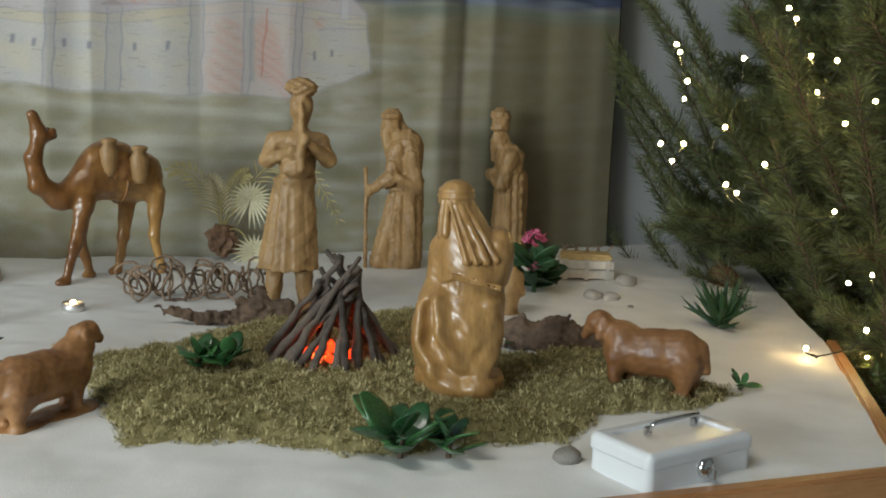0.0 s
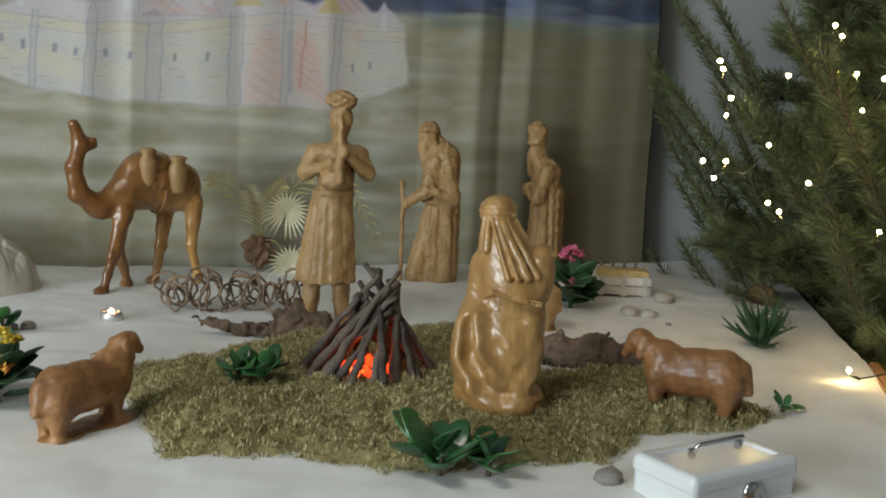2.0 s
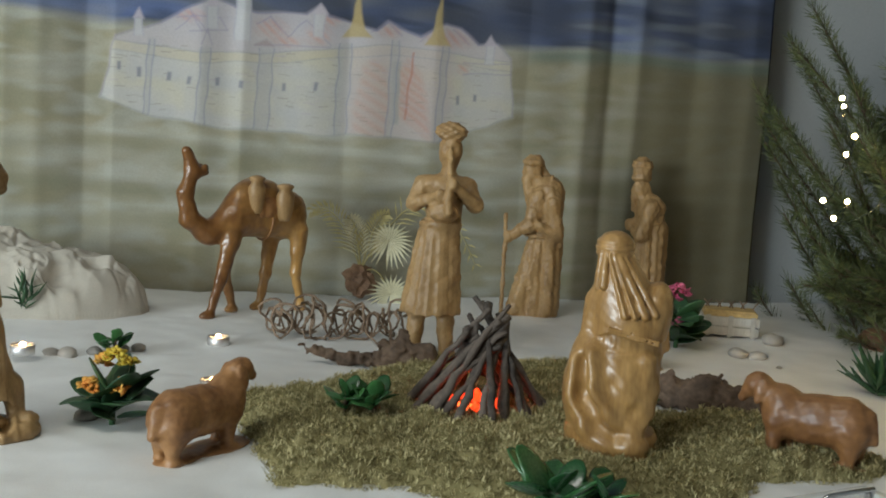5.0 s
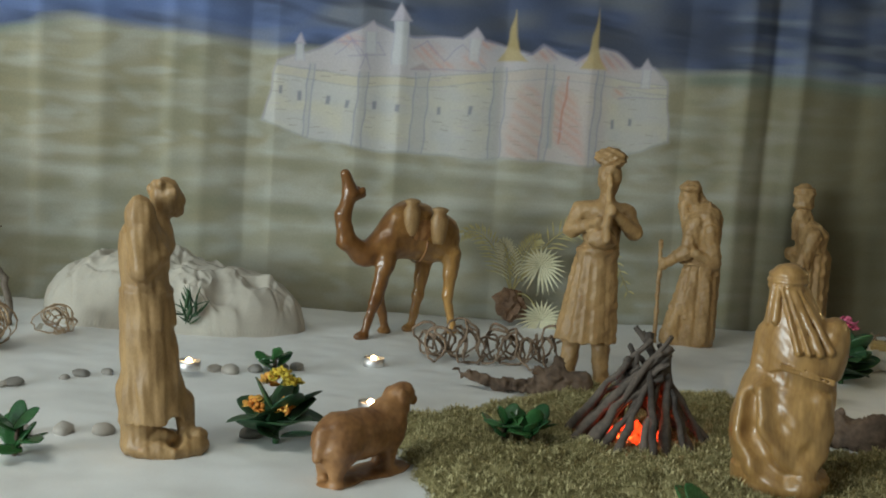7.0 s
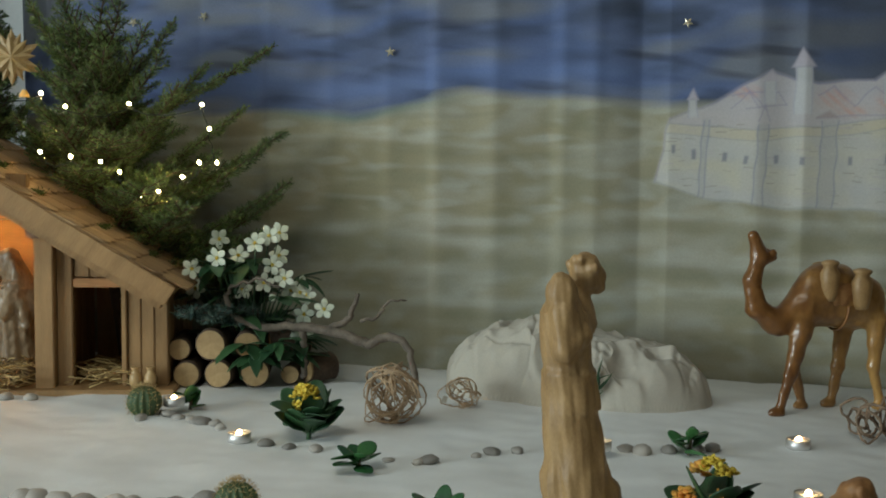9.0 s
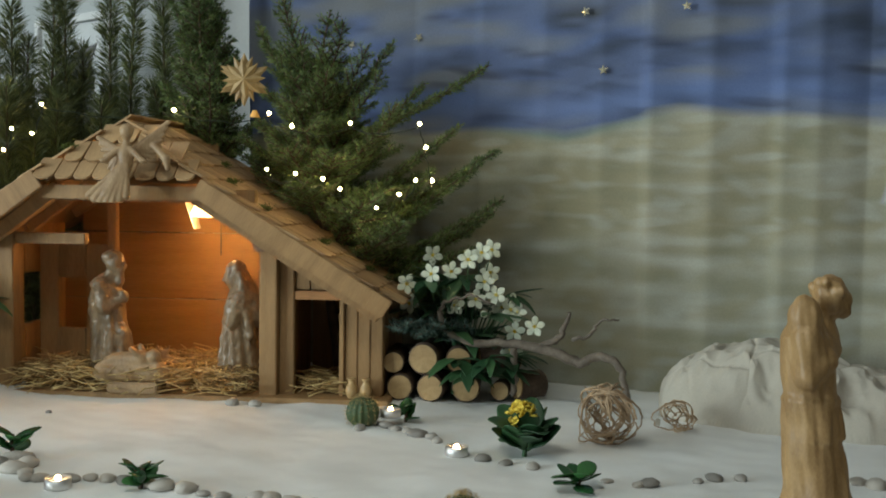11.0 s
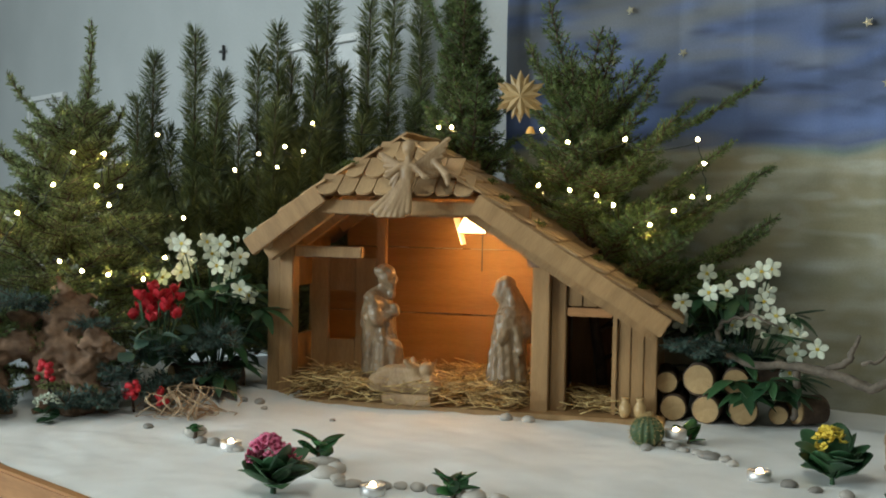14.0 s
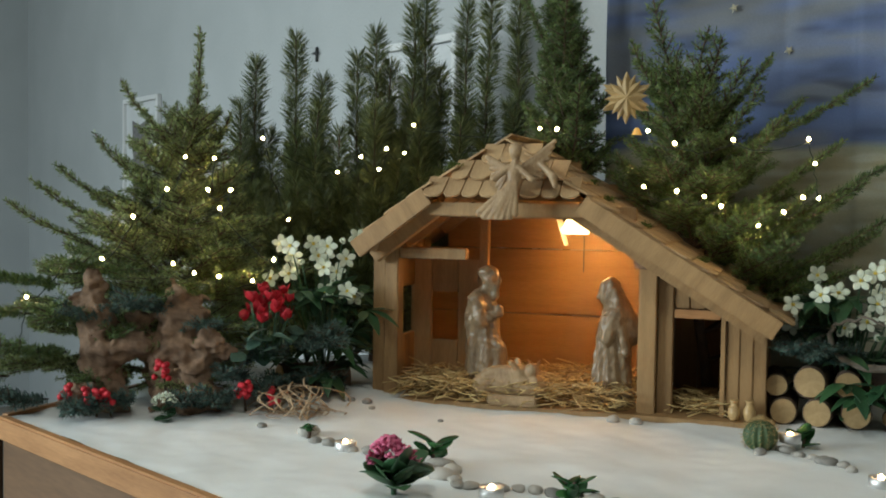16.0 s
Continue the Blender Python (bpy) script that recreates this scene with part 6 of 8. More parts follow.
light_chain([(-2.69, 0.26, 0.12), (-2.71, 0.28, 0.22), (-2.68, 0.35, 0.30), (-2.65, 0.42, 0.30), (-2.63, 0.48, 0.39), (-2.59, 0.54, 0.45), (-2.62, 0.59, 0.52), (-2.63, 0.66, 0.52), (-2.59, 0.63, 0.45), (-2.56, 0.67, 0.45),
             (-2.57, 0.65, 0.41), (-2.51, 0.75, 0.30), (-2.58, 0.73, 0.25), (-2.60, 0.66, 0.26), (-2.59, 0.60, 0.27), (-2.61, 0.56, 0.29)], "warm fairy lights on the spreading fir", 3, out=0.02)
light_chain([(-2.81, 0.92, 0.38), (-2.83, 0.86, 0.58), (-2.76, 1.03, 0.50), (-2.73, 1.08, 0.54), (-2.71, 1.12, 0.51), (-2.69, 1.13, 0.56), (-2.67, 1.17, 0.55), (-2.66, 1.19, 0.62), (-2.42, 1.40, 0.61)], "warm fairy lights on the upright pine", 4, out=0.035)
light_chain([(-2.17, 1.25, 0.59), (-2.07, 1.42, 0.59), (-1.99, 1.42, 0.56), (-1.93, 1.53, 0.57), (-1.81, 1.62, 0.57), (-1.80, 1.63, 0.52), (-1.82, 1.67, 0.45), (-1.82, 1.62, 0.45), (-1.86, 1.61, 0.42), (-1.90, 1.58, 0.39), (-1.92, 1.55, 0.38),
             (-1.95, 1.52, 0.43), (-1.96, 1.48, 0.45), (-1.99, 1.43, 0.46), (-2.09, 1.43, 0.47)], "warm fairy lights on the spruce beside the stable", 5, out=0.05)
light_chain([(0.39, 1.79, 0.49), (0.41, 1.87, 0.48), (0.39, 1.67, 0.43), (0.43, 1.91, 0.40), (0.36, 1.70, 0.33), (0.40, 1.72, 0.33), (0.39, 1.76, 0.30), (0.46, 1.70, 0.36), (0.49, 1.74, 0.47), (0.55, 1.72, 0.55), (0.59, 1.82, 0.54), (0.62, 1.82, 0.48),
             (0.62, 1.68, 0.47), (0.65, 1.87, 0.42), (0.66, 1.61, 0.41), (0.68, 1.80, 0.37), (0.54, 1.75, 0.30), (0.49, 1.80, 0.26), (0.50, 1.76, 0.25), (0.65, 1.72, 0.23), (0.69, 1.74, 0.11), (0.76, 1.83, 0.11), (0.68, 1.61, 0.06), (0.60, 1.64, 0.02), (0.74, 1.76, -0.02)],
            "warm fairy lights on the long-needled pine", 6)


# ---------------- moss, fire and wood ----------------
MOSS_C = (-0.03, 1.43)
MOSS = [(-0.469, 1.450), (-0.414, 1.290), (-0.304, 1.105), (-0.174, 1.140), (-0.064, 1.100), (0.066, 1.160), (0.186, 1.185), (0.246, 1.300), (0.346, 1.330), (0.446, 1.420),
        (0.366, 1.520), (0.256, 1.620), (0.126, 1.560), (0.046, 1.700), (-0.014, 1.850), (-0.114, 1.800), (-0.284, 1.820), (-0.314, 1.660), (-0.384, 1.540)]


def edge_dist(x, y, poly):
    d = 9.0
    for (x0, y0), (x1, y1) in zip(poly, poly[1:] + poly[:1]):
        k = max(0, min(1, ((x - x0) * (x1 - x0) + (y - y0) * (y1 - y0)) / ((x1 - x0) ** 2 + (y1 - y0) ** 2)))
        d = min(d, math.hypot(x0 + k * (x1 - x0) - x, y0 + k * (y1 - y0) - y))
    return d if inside(x, y, poly) else -d


def moss_z(x, y):
    d = edge_dist(x, y, MOSS) + 0.016 * noise.noise(Vector((x * 22, y * 22, 1))) + 0.01 * noise.noise(Vector((x * 60, y * 60, 4)))
    if d <= 0:
        return sand_z(x, y) - 0.01
    z = 0.014 * min(1, d / 0.05) ** 0.8
    return sand_z(x, y) + z + 0.014 * abs(noise.noise(Vector((x * 24, y * 24, 7)))) + 0.008 * noise.noise(Vector((x * 75, y * 75, 9)))


bm = bmesh.new()
st = 0.007
grid = {}
for i in range(int(1.0 / st)):
    for j in range(int(0.86 / st)):
        x, y = -0.50 + i * st, 1.05 + j * st
        if edge_dist(x, y, MOSS) > -0.02:
            grid[(i, j)] = bm.verts.new((x, y, moss_z(x, y)))
for (i, j) in list(grid):
    q = [grid.get(k) for k in ((i, j), (i + 1, j), (i + 1, j + 1), (i, j + 1))]
    if all(q):
        bm.faces.new(q)
moss = thing("moss_mat", Matrix(), "dry olive-green moss mat spread round the fire", "moss", kind="stuff")
part("mat", bm, M_MOSS, moss, smooth=True)
rg = np.random.RandomState(17)
M_TUFT = surface("moss_tuft", (0.22, 0.195, 0.085), (0.60, 0.53, 0.29), 0.95, 20, (1, 1, 1), 6, 0.0, island=0.7, spec=0.1)
blades = []
for _ in range(125000):
    x, y = rg.uniform(-0.47, 0.47), rg.uniform(1.09, 1.86)
    if edge_dist(x, y, MOSS) < -0.007 - 0.016 * noise.noise(Vector((x * 22, y * 22, 1))):
        continue
    z = max(moss_z(x, y), sand_z(x, y)) - 0.001
    a, l, w = rg.uniform(0, 6.28), rg.uniform(0.004, 0.012), rg.uniform(0.0004, 0.0009)
    lean = rg.uniform(0.2, 1.9)
    d = np.array((math.cos(a) * lean, math.sin(a) * lean, 1.0)) * l / math.hypot(lean, 1)
    s = np.array((-math.sin(a), math.cos(a), 0)) * w
    b = np.array((x, y, z))
    m = b + d * 0.6
    blades += [b - s * 0.6, m - s, b + d + (0, 0, -0.001), m + s]
blades = np.array(blades)
part("tufts", mesh_np("tufts", blades, np.arange(len(blades)).reshape(-1, 4)), M_TUFT, moss)

FIRE = Matrix.Translation((-0.130, 1.490, 0.010))
fire = thing("campfire", FIRE, "little stacked stick campfire with glowing red embers", "campfire")
rg = np.random.RandomState(23)
for i in range(30):
    a = 2 * math.pi * i / 30 + rg.uniform(-0.12, 0.12)
    r = 0.104 + rg.uniform(-0.012, 0.016)
    foot = np.array((r * math.cos(a), r * 0.95 * math.sin(a), -0.006))
    head = np.array((0.008 + 0.030 * math.cos(a + 2.2 + rg.uniform(-0.9, 0.9)), 0.028 * math.sin(a + 2.2), rg.uniform(0.090, 0.160)))
    p = bend(foot, head, 11, rg.uniform(-0.008, 0.012), 0.0030, rg)
    part("stick", tubes_mesh("stick", [tube(p, [q * rg.uniform(0.85, 1.15) for q in np.linspace(rg.uniform(0.0045, 0.0080), rg.uniform(0.0030, 0.0052), 11)], 8, 0.22, i)]), M_TWIG, fire)
for i in range(26):
    a, r = rg.uniform(0, 6.28), rg.uniform(0, 0.045)
    bm = bmesh.new()
    bmesh.ops.create_icosphere(bm, subdivisions=1, radius=rg.uniform(0.004, 0.009))
    for v in bm.verts:
        v.co *= rg.uniform(0.7, 1.25)
    ob = part("ember", bm, M_EMBER_HOT if i % 3 == 0 else M_EMBER, fire, "glowing red ember")
    ob.location = (r * math.cos(a) - 0.008, r * math.sin(a) - 0.028, 0.002 + 0.010 * (i % 3))
fd = bpy.data.lights.new("fire_bulb", "POINT")
fd.energy, fd.color, fd.shadow_soft_size = 0.06, (1.0, 0.10, 0.02), 0.012
new("fire_bulb", fd).matrix_world = FIRE @ Matrix.Translation((-0.004, -0.03, 0.045))


def driftwood(name, rods, lo, hi, amp, m, label, seed, material=None, step=0.003, scale=0.010):
    c = Carve(lo, hi, step)
    for a, b, ra, rb_ in rods:
        c.rod(a, b, ra, rb_, 0.012)
    c.lumps(amp * 1.15, scale, seed, (1, 1, 1))
    c.lumps(amp * 0.6, scale * 0.42, seed + 1)
    c.lumps(amp * 0.35, scale * 0.22, seed + 2)
    return solid(name, c.skin(name), material or M_ROOT, m, label, "driftwood")


driftwood("driftwood", [((-0.115, 0, 0.030), (-0.04, 0, 0.012), 0.006, 0.010), ((-0.04, 0, 0.012), (0.03, 0, 0.018), 0.010, 0.016), ((0.03, 0, 0.018), (0.085, 0, 0.022), 0.020, 0.024),
                        ((0.05, 0, 0.03), (0.055, 0.01, 0.058), 0.016, 0.008), ((0.08, 0, 0.02), (0.10, -0.01, 0.035), 0.016, 0.008), ((0.035, 0, 0.03), (0.02, 0, 0.045), 0.008, 0.004)],
          (-0.14, -0.05, -0.02), (0.125, 0.05, 0.08), 0.0030, facing(-0.338, 1.705, 0), "dark gnarled driftwood root lying on the sand", 2, M_DRIFT)
driftwood("driftwood", [((-0.07, 0, 0.022), (0.0, 0, 0.025), 0.020, 0.023), ((0.0, 0, 0.025), (0.07, 0.01, 0.025), 0.024, 0.018), ((0.0, 0, 0.04), (0.015, 0, 0.062), 0.014, 0.006), ((-0.05, 0, 0.03), (-0.06, 0, 0.05), 0.010, 0.006)],
          (-0.11, -0.05, -0.02), (0.11, 0.06, 0.085), 0.0032, facing(0.208, 1.615, -15), "brown knotty driftwood lump beside the dog", 5, M_DRIFT)


def tangle(name, m, material, label, category, loops, r, seed, box):
    """Wound dry vine: many loose loops."""
    rg = np.random.RandomState(seed)
    obj = thing(name, m, label, category)
    for i in range(loops):
        cx, cy, cz, rad, sx = box(rg, i)
        n = 26
        t = np.linspace(0, 2 * np.pi * rg.uniform(0.8, 1.4), n)
        tiltv, yaw = rg.uniform(-0.5, 0.5), rg.uniform(-0.9, 0.9)
        x = rad * np.cos(t) * sx
        z = rad * np.sin(t) * rg.uniform(0.8, 1.1)
        y = 0.35 * rad * np.sin(t * 2 + rg.uniform(0, 6)) + tiltv * z
        P = np.stack([cx + x * np.cos(yaw) - y * np.sin(yaw), cy + x * np.sin(yaw) + y * np.cos(yaw), np.maximum(cz + z, r)], 1)
        P += rg.normal(size=P.shape) * 0.0012
        part("strand", tubes_mesh("strand", [tube(P, [r, r * 0.7], 5)]), material, obj)
    return obj


tangle("vine_tangle", facing(-0.442, 1.880, -4), M_VINE, "tangle of curled dry brown vine stems", "vine",
       26, 0.0027, 3, lambda rg, i: (-0.11 + 0.235 * (i / 26) + rg.uniform(-0.015, 0.015), rg.uniform(-0.02, 0.02), rg.uniform(0.024, 0.045), rg.uniform(0.018, 0.036), rg.uniform(0.5, 1.0)))
tangle("vine_ball", on_sand(-1.240, 1.505), M_RATTAN, "round ball wound from pale dry vine", "vine ball",
       24, 0.0016, 7, lambda rg, i: (rg.uniform(-0.008, 0.008), rg.uniform(-0.008, 0.008), 0.052 + rg.uniform(-0.006, 0.006), rg.uniform(0.032, 0.052), rg.uniform(0.85, 1.2)))
tangle("vine_ball", on_sand(-1.205, 1.675), M_RATTAN, "small frayed bundle of pale dry vine", "vine ball",
       9, 0.0014, 9, lambda rg, i: (rg.uniform(-0.02, 0.02), rg.uniform(-0.01, 0.01), 0.026 + rg.uniform(-0.008, 0.01), rg.uniform(0.014, 0.028), rg.uniform(0.7, 1.3)))
nest = tangle("twig_nest", on_sand(-2.335, 0.718), M_RATTAN, "flat nest of bent brown twigs on the sand", "twigs",
              20, 0.0020, 11, lambda rg, i: (rg.uniform(-0.02, 0.02), rg.uniform(-0.02, 0.02), 0.012 + rg.uniform(0, 0.03), rg.uniform(0.050, 0.105), 1.0))
for ch in nest.children:
    ch.scale = (1, 1, 0.42)

# the twisted branch over the log stack
rg = np.random.RandomState(31)
twist = thing("twisted_branch", Matrix.Translation((-1.36, 1.73, 0.0)), "grey corkscrew branch leaning over the logs", "branch")
o = np.array((-1.36, 1.73, 0.0))
runs = [([(-1.33, 1.70, 0.0), (-1.35, 1.72, 0.06), (-1.37, 1.72, 0.10), (-1.40, 1.71, 0.115), (-1.44, 1.69, 0.095), (-1.49, 1.67, 0.115), (-1.54, 1.64, 0.125), (-1.60, 1.60, 0.125), (-1.64, 1.57, 0.13), (-1.67, 1.545, 0.15), (-1.68, 1.54, 0.19)], (0.006, 0.0105, 0.005)),
        ([(-1.52, 1.65, 0.12), (-1.48, 1.68, 0.14), (-1.475, 1.69, 0.165), (-1.465, 1.69, 0.195)], (0.008, 0.0035)),
        ([(-1.46, 1.69, 0.14), (-1.43, 1.71, 0.145), (-1.425, 1.72, 0.17), (-1.40, 1.73, 0.185), (-1.385, 1.74, 0.18)], (0.004, 0.0018)),
        ([(-1.56, 1.63, 0.12), (-1.57, 1.65, 0.07), (-1.58, 1.66, 0.02)], (0.008, 0.006)),
        ([(-1.68, 1.54, 0.19), (-1.665, 1.55, 0.21), (-1.62, 1.57, 0.22), (-1.585, 1.60, 0.205)], (0.004, 0.002))]
for k, (pts, rr) in enumerate(runs):
    pts = np.array(pts) - o
    t = np.linspace(0, 1, len(pts))
    tt = np.linspace(0, 1, len(pts) * 4)
    P = np.stack([np.interp(tt, t, pts[:, i]) for i in range(3)], 1)
    P[1:-1] = (P[:-2] + P[1:-1] * 2 + P[2:]) / 4
    P += rg.normal(size=P.shape) * 0.0018
    part("limb", tubes_mesh("limb", [tube(P, list(rr), 8, 0.12, k)]), M_BRANCH, twist)


def log_thing(m, r, ln, label):
    """A cut log: bark jacket, two sawn faces with a rim."""
    lg = thing("log", m, label, "log", "stacked logs")
    rg = np.random.RandomState(int(r * 1e5))
    P = np.stack([np.zeros(9), np.linspace(0, ln, 9), np.zeros(9)], 1)
    part("bark", tubes_mesh("bark", [tube(P, r, 18, 0.035, 3)]), M_BARK, lg)
    for y in (-0.0012, ln + 0.0012):
        bm = bmesh.new()
        bmesh.ops.create_cone(bm, cap_ends=True, segments=20, radius1=r * 0.90, radius2=r * 0.90, depth=0.003, matrix=Matrix.Translation((0, y, 0)) @ Matrix.Rotation(radians(90), 4, "X"))
        part("sawn_face", bm, M_LOGEND, lg, "pale sawn end grain")
    return lg


for x, y, z, r, ln in ((0.849, 0.030, 0.028, 0.027, 0.14), (0.912, 0.024, 0.029, 0.0285, 0.13), (0.984, 0.032, 0.030, 0.0295, 0.16), (1.052, 0.060, 0.021, 0.020, 0.11),
                       (0.835, 0.034, 0.078, 0.0225, 0.12), (0.897, 0.028, 0.088, 0.032, 0.15), (0.968, 0.036, 0.086, 0.027, 0.13)):
    log_thing(HUT @ Matrix.Translation((x, y, z)) @ Matrix.Rotation(radians(-4 + 6 * math.sin(x * 40)), 4, "Z"), r, ln, "short sawn log with bark stacked beside the stable")
log_thing(HUT @ Matrix.Translation((1.005, 0.085, 0.085)) @ Matrix.Rotation(radians(-72), 4, "Z"), 0.027, 0.085, "bark-covered log lying across the stack")
log_thing(HUT @ Matrix.Translation((1.085, 0.075, 0.030)) @ Matrix.Rotation(radians(-55), 4, "Z"), 0.029, 0.06, "bark-covered log end on the sand")
log_thing(Matrix.Translation((-2.50, 0.765, 0.038)) @ Matrix.Rotation(radians(-8), 4, "Z"), 0.036, 0.15, "thick pale log lying beside the stable")

# ---------------- stones ----------------
STONES = []
for k in range(6):
    bm = bmesh.new()
    bmesh.ops.create_icosphere(bm, subdivisions=2, radius=1)
    for v in bm.verts:
        v.co *= 1 + 0.28 * noise.noise(v.co * 1.1 + Vector((k * 7, 0, 0)))
        v.co.z *= 0.62
    me = bpy.data.meshes.new("stone")
    bm.to_mesh(me)
    bm.free()
    me.materials.append(M_STONE)
    me.polygons.foreach_set("use_smooth", np.ones(len(me.polygons), bool))
    STONES.append(me)
rs = random.Random(8)


def stone(x, y, r, label="smooth grey pebble half sunk in the sand"):
    ob = new("pebble", rs.choice(STONES))
    ob.matrix_world = Matrix.Translation((x, y, sand_z(x, y) + r * 0.30)) @ Matrix.Rotation(rs.uniform(0, 6.3), 4, "Z") @ Matrix.Diagonal((r * rs.uniform(0.9, 1.4), r, r * rs.uniform(0.8, 1.15), 1))
    tagged(ob, label, "stone", "pebbles")


def stone_row(pts, gap, r0, r1, skip=0.1):
    for (x0, y0), (x1, y1) in zip(pts, pts[1:]):
        d = math.hypot(x1 - x0, y1 - y0)
        n = max(1, int(d / gap))
        for i in range(n):
            if rs.random() > skip:
                t = (i + rs.uniform(0.2, 0.8)) / n
                stone(x0 + (x1 - x0) * t + rs.uniform(-0.007, 0.007), y0 + (y1 - y0) * t + rs.uniform(-0.007, 0.007), rs.uniform(r0, r1))


stone_row([(-1.61, 1.31), (-1.53, 1.305), (-1.43, 1.295)], 0.020, 0.009, 0.016, 0.0)
stone_row([(-1.33, 1.27), (-1.22, 1.30)], 0.03, 0.009, 0.015)
stone_row([(-1.12, 1.29), (-1.05, 1.33), (-1.0, 1.42), (-0.955, 1.48)], 0.030, 0.008, 0.017)
stone_row([(-0.86, 1.555), (-0.79, 1.58), (-0.70, 1.68)], 0.034, 0.011, 0.017)
stone_row([(-0.90, 1.13), (-0.82, 1.17), (-0.74, 1.21), (-0.64, 1.25), (-0.58, 1.29)], 0.036, 0.010, 0.017)
stone_row([(-2.05, 0.655), (-1.96, 0.675), (-1.82, 0.695), (-1.68, 0.70), (-1.62, 0.77), (-1.49, 0.82), (-1.34, 0.885), (-1.22, 0.95), (-1.10, 1.03)], 0.028, 0.010, 0.018, 0.06)
for x, y, r in ((-2.24, 0.61, 0.010), (-1.937, 1.225, 0.013), (-1.905, 1.255, 0.014), (-2.30, 0.87, 0.011), (-2.33, 0.85, 0.009), (-2.26, 0.86, 0.007), (-2.11, 0.93, 0.006), (0.189, 1.125, 0.017), (0.305, 2.07, 0.020), (0.34, 2.065, 0.018),
                (0.385, 2.19, 0.024), (0.37, 1.99, 0.006), (-2.13, 0.655, 0.022), (-2.07, 0.64, 0.013), (-1.80, 0.73, 0.019), (-1.76, 0.725, 0.017), (-1.60, 1.26, 0.011)):
    stone(x, y, r)
bm = bmesh.new()
bmesh.ops.create_icosphere(bm, subdivisions=3, radius=0.034)
for v in bm.verts:
    v.co *= 1 + 0.2 * noise.noise(v.co * 30)
    v.co.z *= 0.8
M_REDSTONE = surface("red_stone", (0.10, 0.035, 0.022), (0.22, 0.09, 0.06), 0.6, 20)
solid("stone", bm, M_REDSTONE, on_sand(0.60, 2.26, 0, -0.014), "dull red-brown rounded stone on the sand", "stone", smooth=True)

# ---------------- plants ----------------
def leaf_mesh(ln, w, th, curl, point=0.5, material=None):
    bm = bmesh.new()
    bmesh.ops.create_uvsphere(bm, u_segments=10, v_segments=8, radius=1, matrix=Matrix.Rotation(radians(90), 4, "Y"))
    for v in bm.verts:
        x = (v.co.x + 1) / 2
        taper = (1 - point * x ** 3) * (0.45 + 0.55 * min(1, x * 2.2))
        v.co = Vector((x * ln, v.co.y * w / 2 * taper, v.co.z * th * (1 - 0.5 * x) + curl * ln * (x ** 2) + 0.10 * abs(v.co.y) * w))
    me = bpy.data.meshes.new("leaf")
    bm.to_mesh(me)
    bm.free()
    me.materials.append(material)
    me.polygons.foreach_set("use_smooth", np.ones(len(me.polygons), bool))
    return me


JADE = [leaf_mesh(1, 0.62, 0.080, c, 0.12, M_LEAF) for c in (-0.10, 0.02, 0.12)]
KALAN = [leaf_mesh(1, 0.74, 0.035, c, 0.4, M_LEAF_B) for c in (-0.25, 0.05, 0.2)]
SPIKE = [leaf_mesh(1, 0.16, 0.05, c, 0.95, M_LEAF_B) for c in (-0.1, 0.15, 0.3)]
HELLE = [leaf_mesh(1, 0.42, 0.012, c, 0.6, M_LEAF_B) for c in (-0.5, -0.25, 0.0)]
rp = random.Random(12)


def leaves(plant, kinds, n, l0, l1, e0, e1, h0=0.0, h1=0.0, spread=0.0, name="leaf"):
    for i in range(n):
        ob = new(name, rp.choice(kinds))
        ob.parent = plant
        az, el, ln = i * 2.39996 + rp.uniform(-0.3, 0.3), radians(rp.uniform(e0, e1)), rp.uniform(l0, l1)
        z = h0 + (h1 - h0) * i / max(1, n - 1)
        ob.matrix_local = Matrix.Translation((rp.uniform(-spread, spread), rp.uniform(-spread, spread), z)) @ Matrix.Rotation(az, 4, "Z") @ Matrix.Rotation(-el, 4, "Y") @ Matrix.Rotation(rp.uniform(-0.5, 0.5), 4, "X") @ Matrix.Scale(ln, 4)


def jade(x, y, n, l0, l1, height, label, lift=0.0, tilt=(-4, 62)):
    p = thing("succulent", Matrix.Translation((x, y, max(sand_z(x, y), moss_z(x, y)) + lift)), label, "plant", "succulents")
    part("stem", tubes_mesh("stem", [tube(bend((0, 0, -0.01), (0.003, 0.002, height), 5), [0.004, 0.0025], 6)]), M_BARK, p)
    leaves(p, JADE, n, l0 * 1.12, l1 * 1.15, *tilt, 0.004, height * 0.9, 0.007)
    return p


jade(0.000, 1.112, 11, 0.050, 0.064, 0.030, "glossy dark green jade cutting at the edge of the moss", tilt=(4, 62))
jade(0.054, 1.116, 8, 0.034, 0.044, 0.028, "small glossy green jade cutting beside the larger one", tilt=(4, 50))
jade(-0.260, 1.378, 12, 0.030, 0.042, 0.022, "green jade cutting planted in the moss")
jade(-0.298, 1.368, 9, 0.028, 0.040, 0.022, "green jade cutting planted in the moss")
jade(0.455, 1.455, 6, 0.018, 0.026, 0.012, "small dark green jade sprig at the moss rim")
jade(0.125, 1.63, 5, 0.020, 0.028, 0.012, "small dark green sprig beside the driftwood")
jade(-0.835, 1.065, 9, 0.034, 0.048, 0.035, "glossy green jade cutting in the sand")
jade(-1.105, 1.243, 8, 0.034, 0.050, 0.020, "dark green jade cutting among the pebbles", tilt=(-4, 32))
jade(-0.742, 1.605, 11, 0.026, 0.038, 0.030, "dark green jade cutting behind the orange flowers")
jade(-1.600, 1.372, 9, 0.026, 0.040, 0.022, "dark green jade sprig beside the cactus")
jade(-1.825, 0.730, 8, 0.026, 0.044, 0.040, "small dark green sprig with upright leaves")
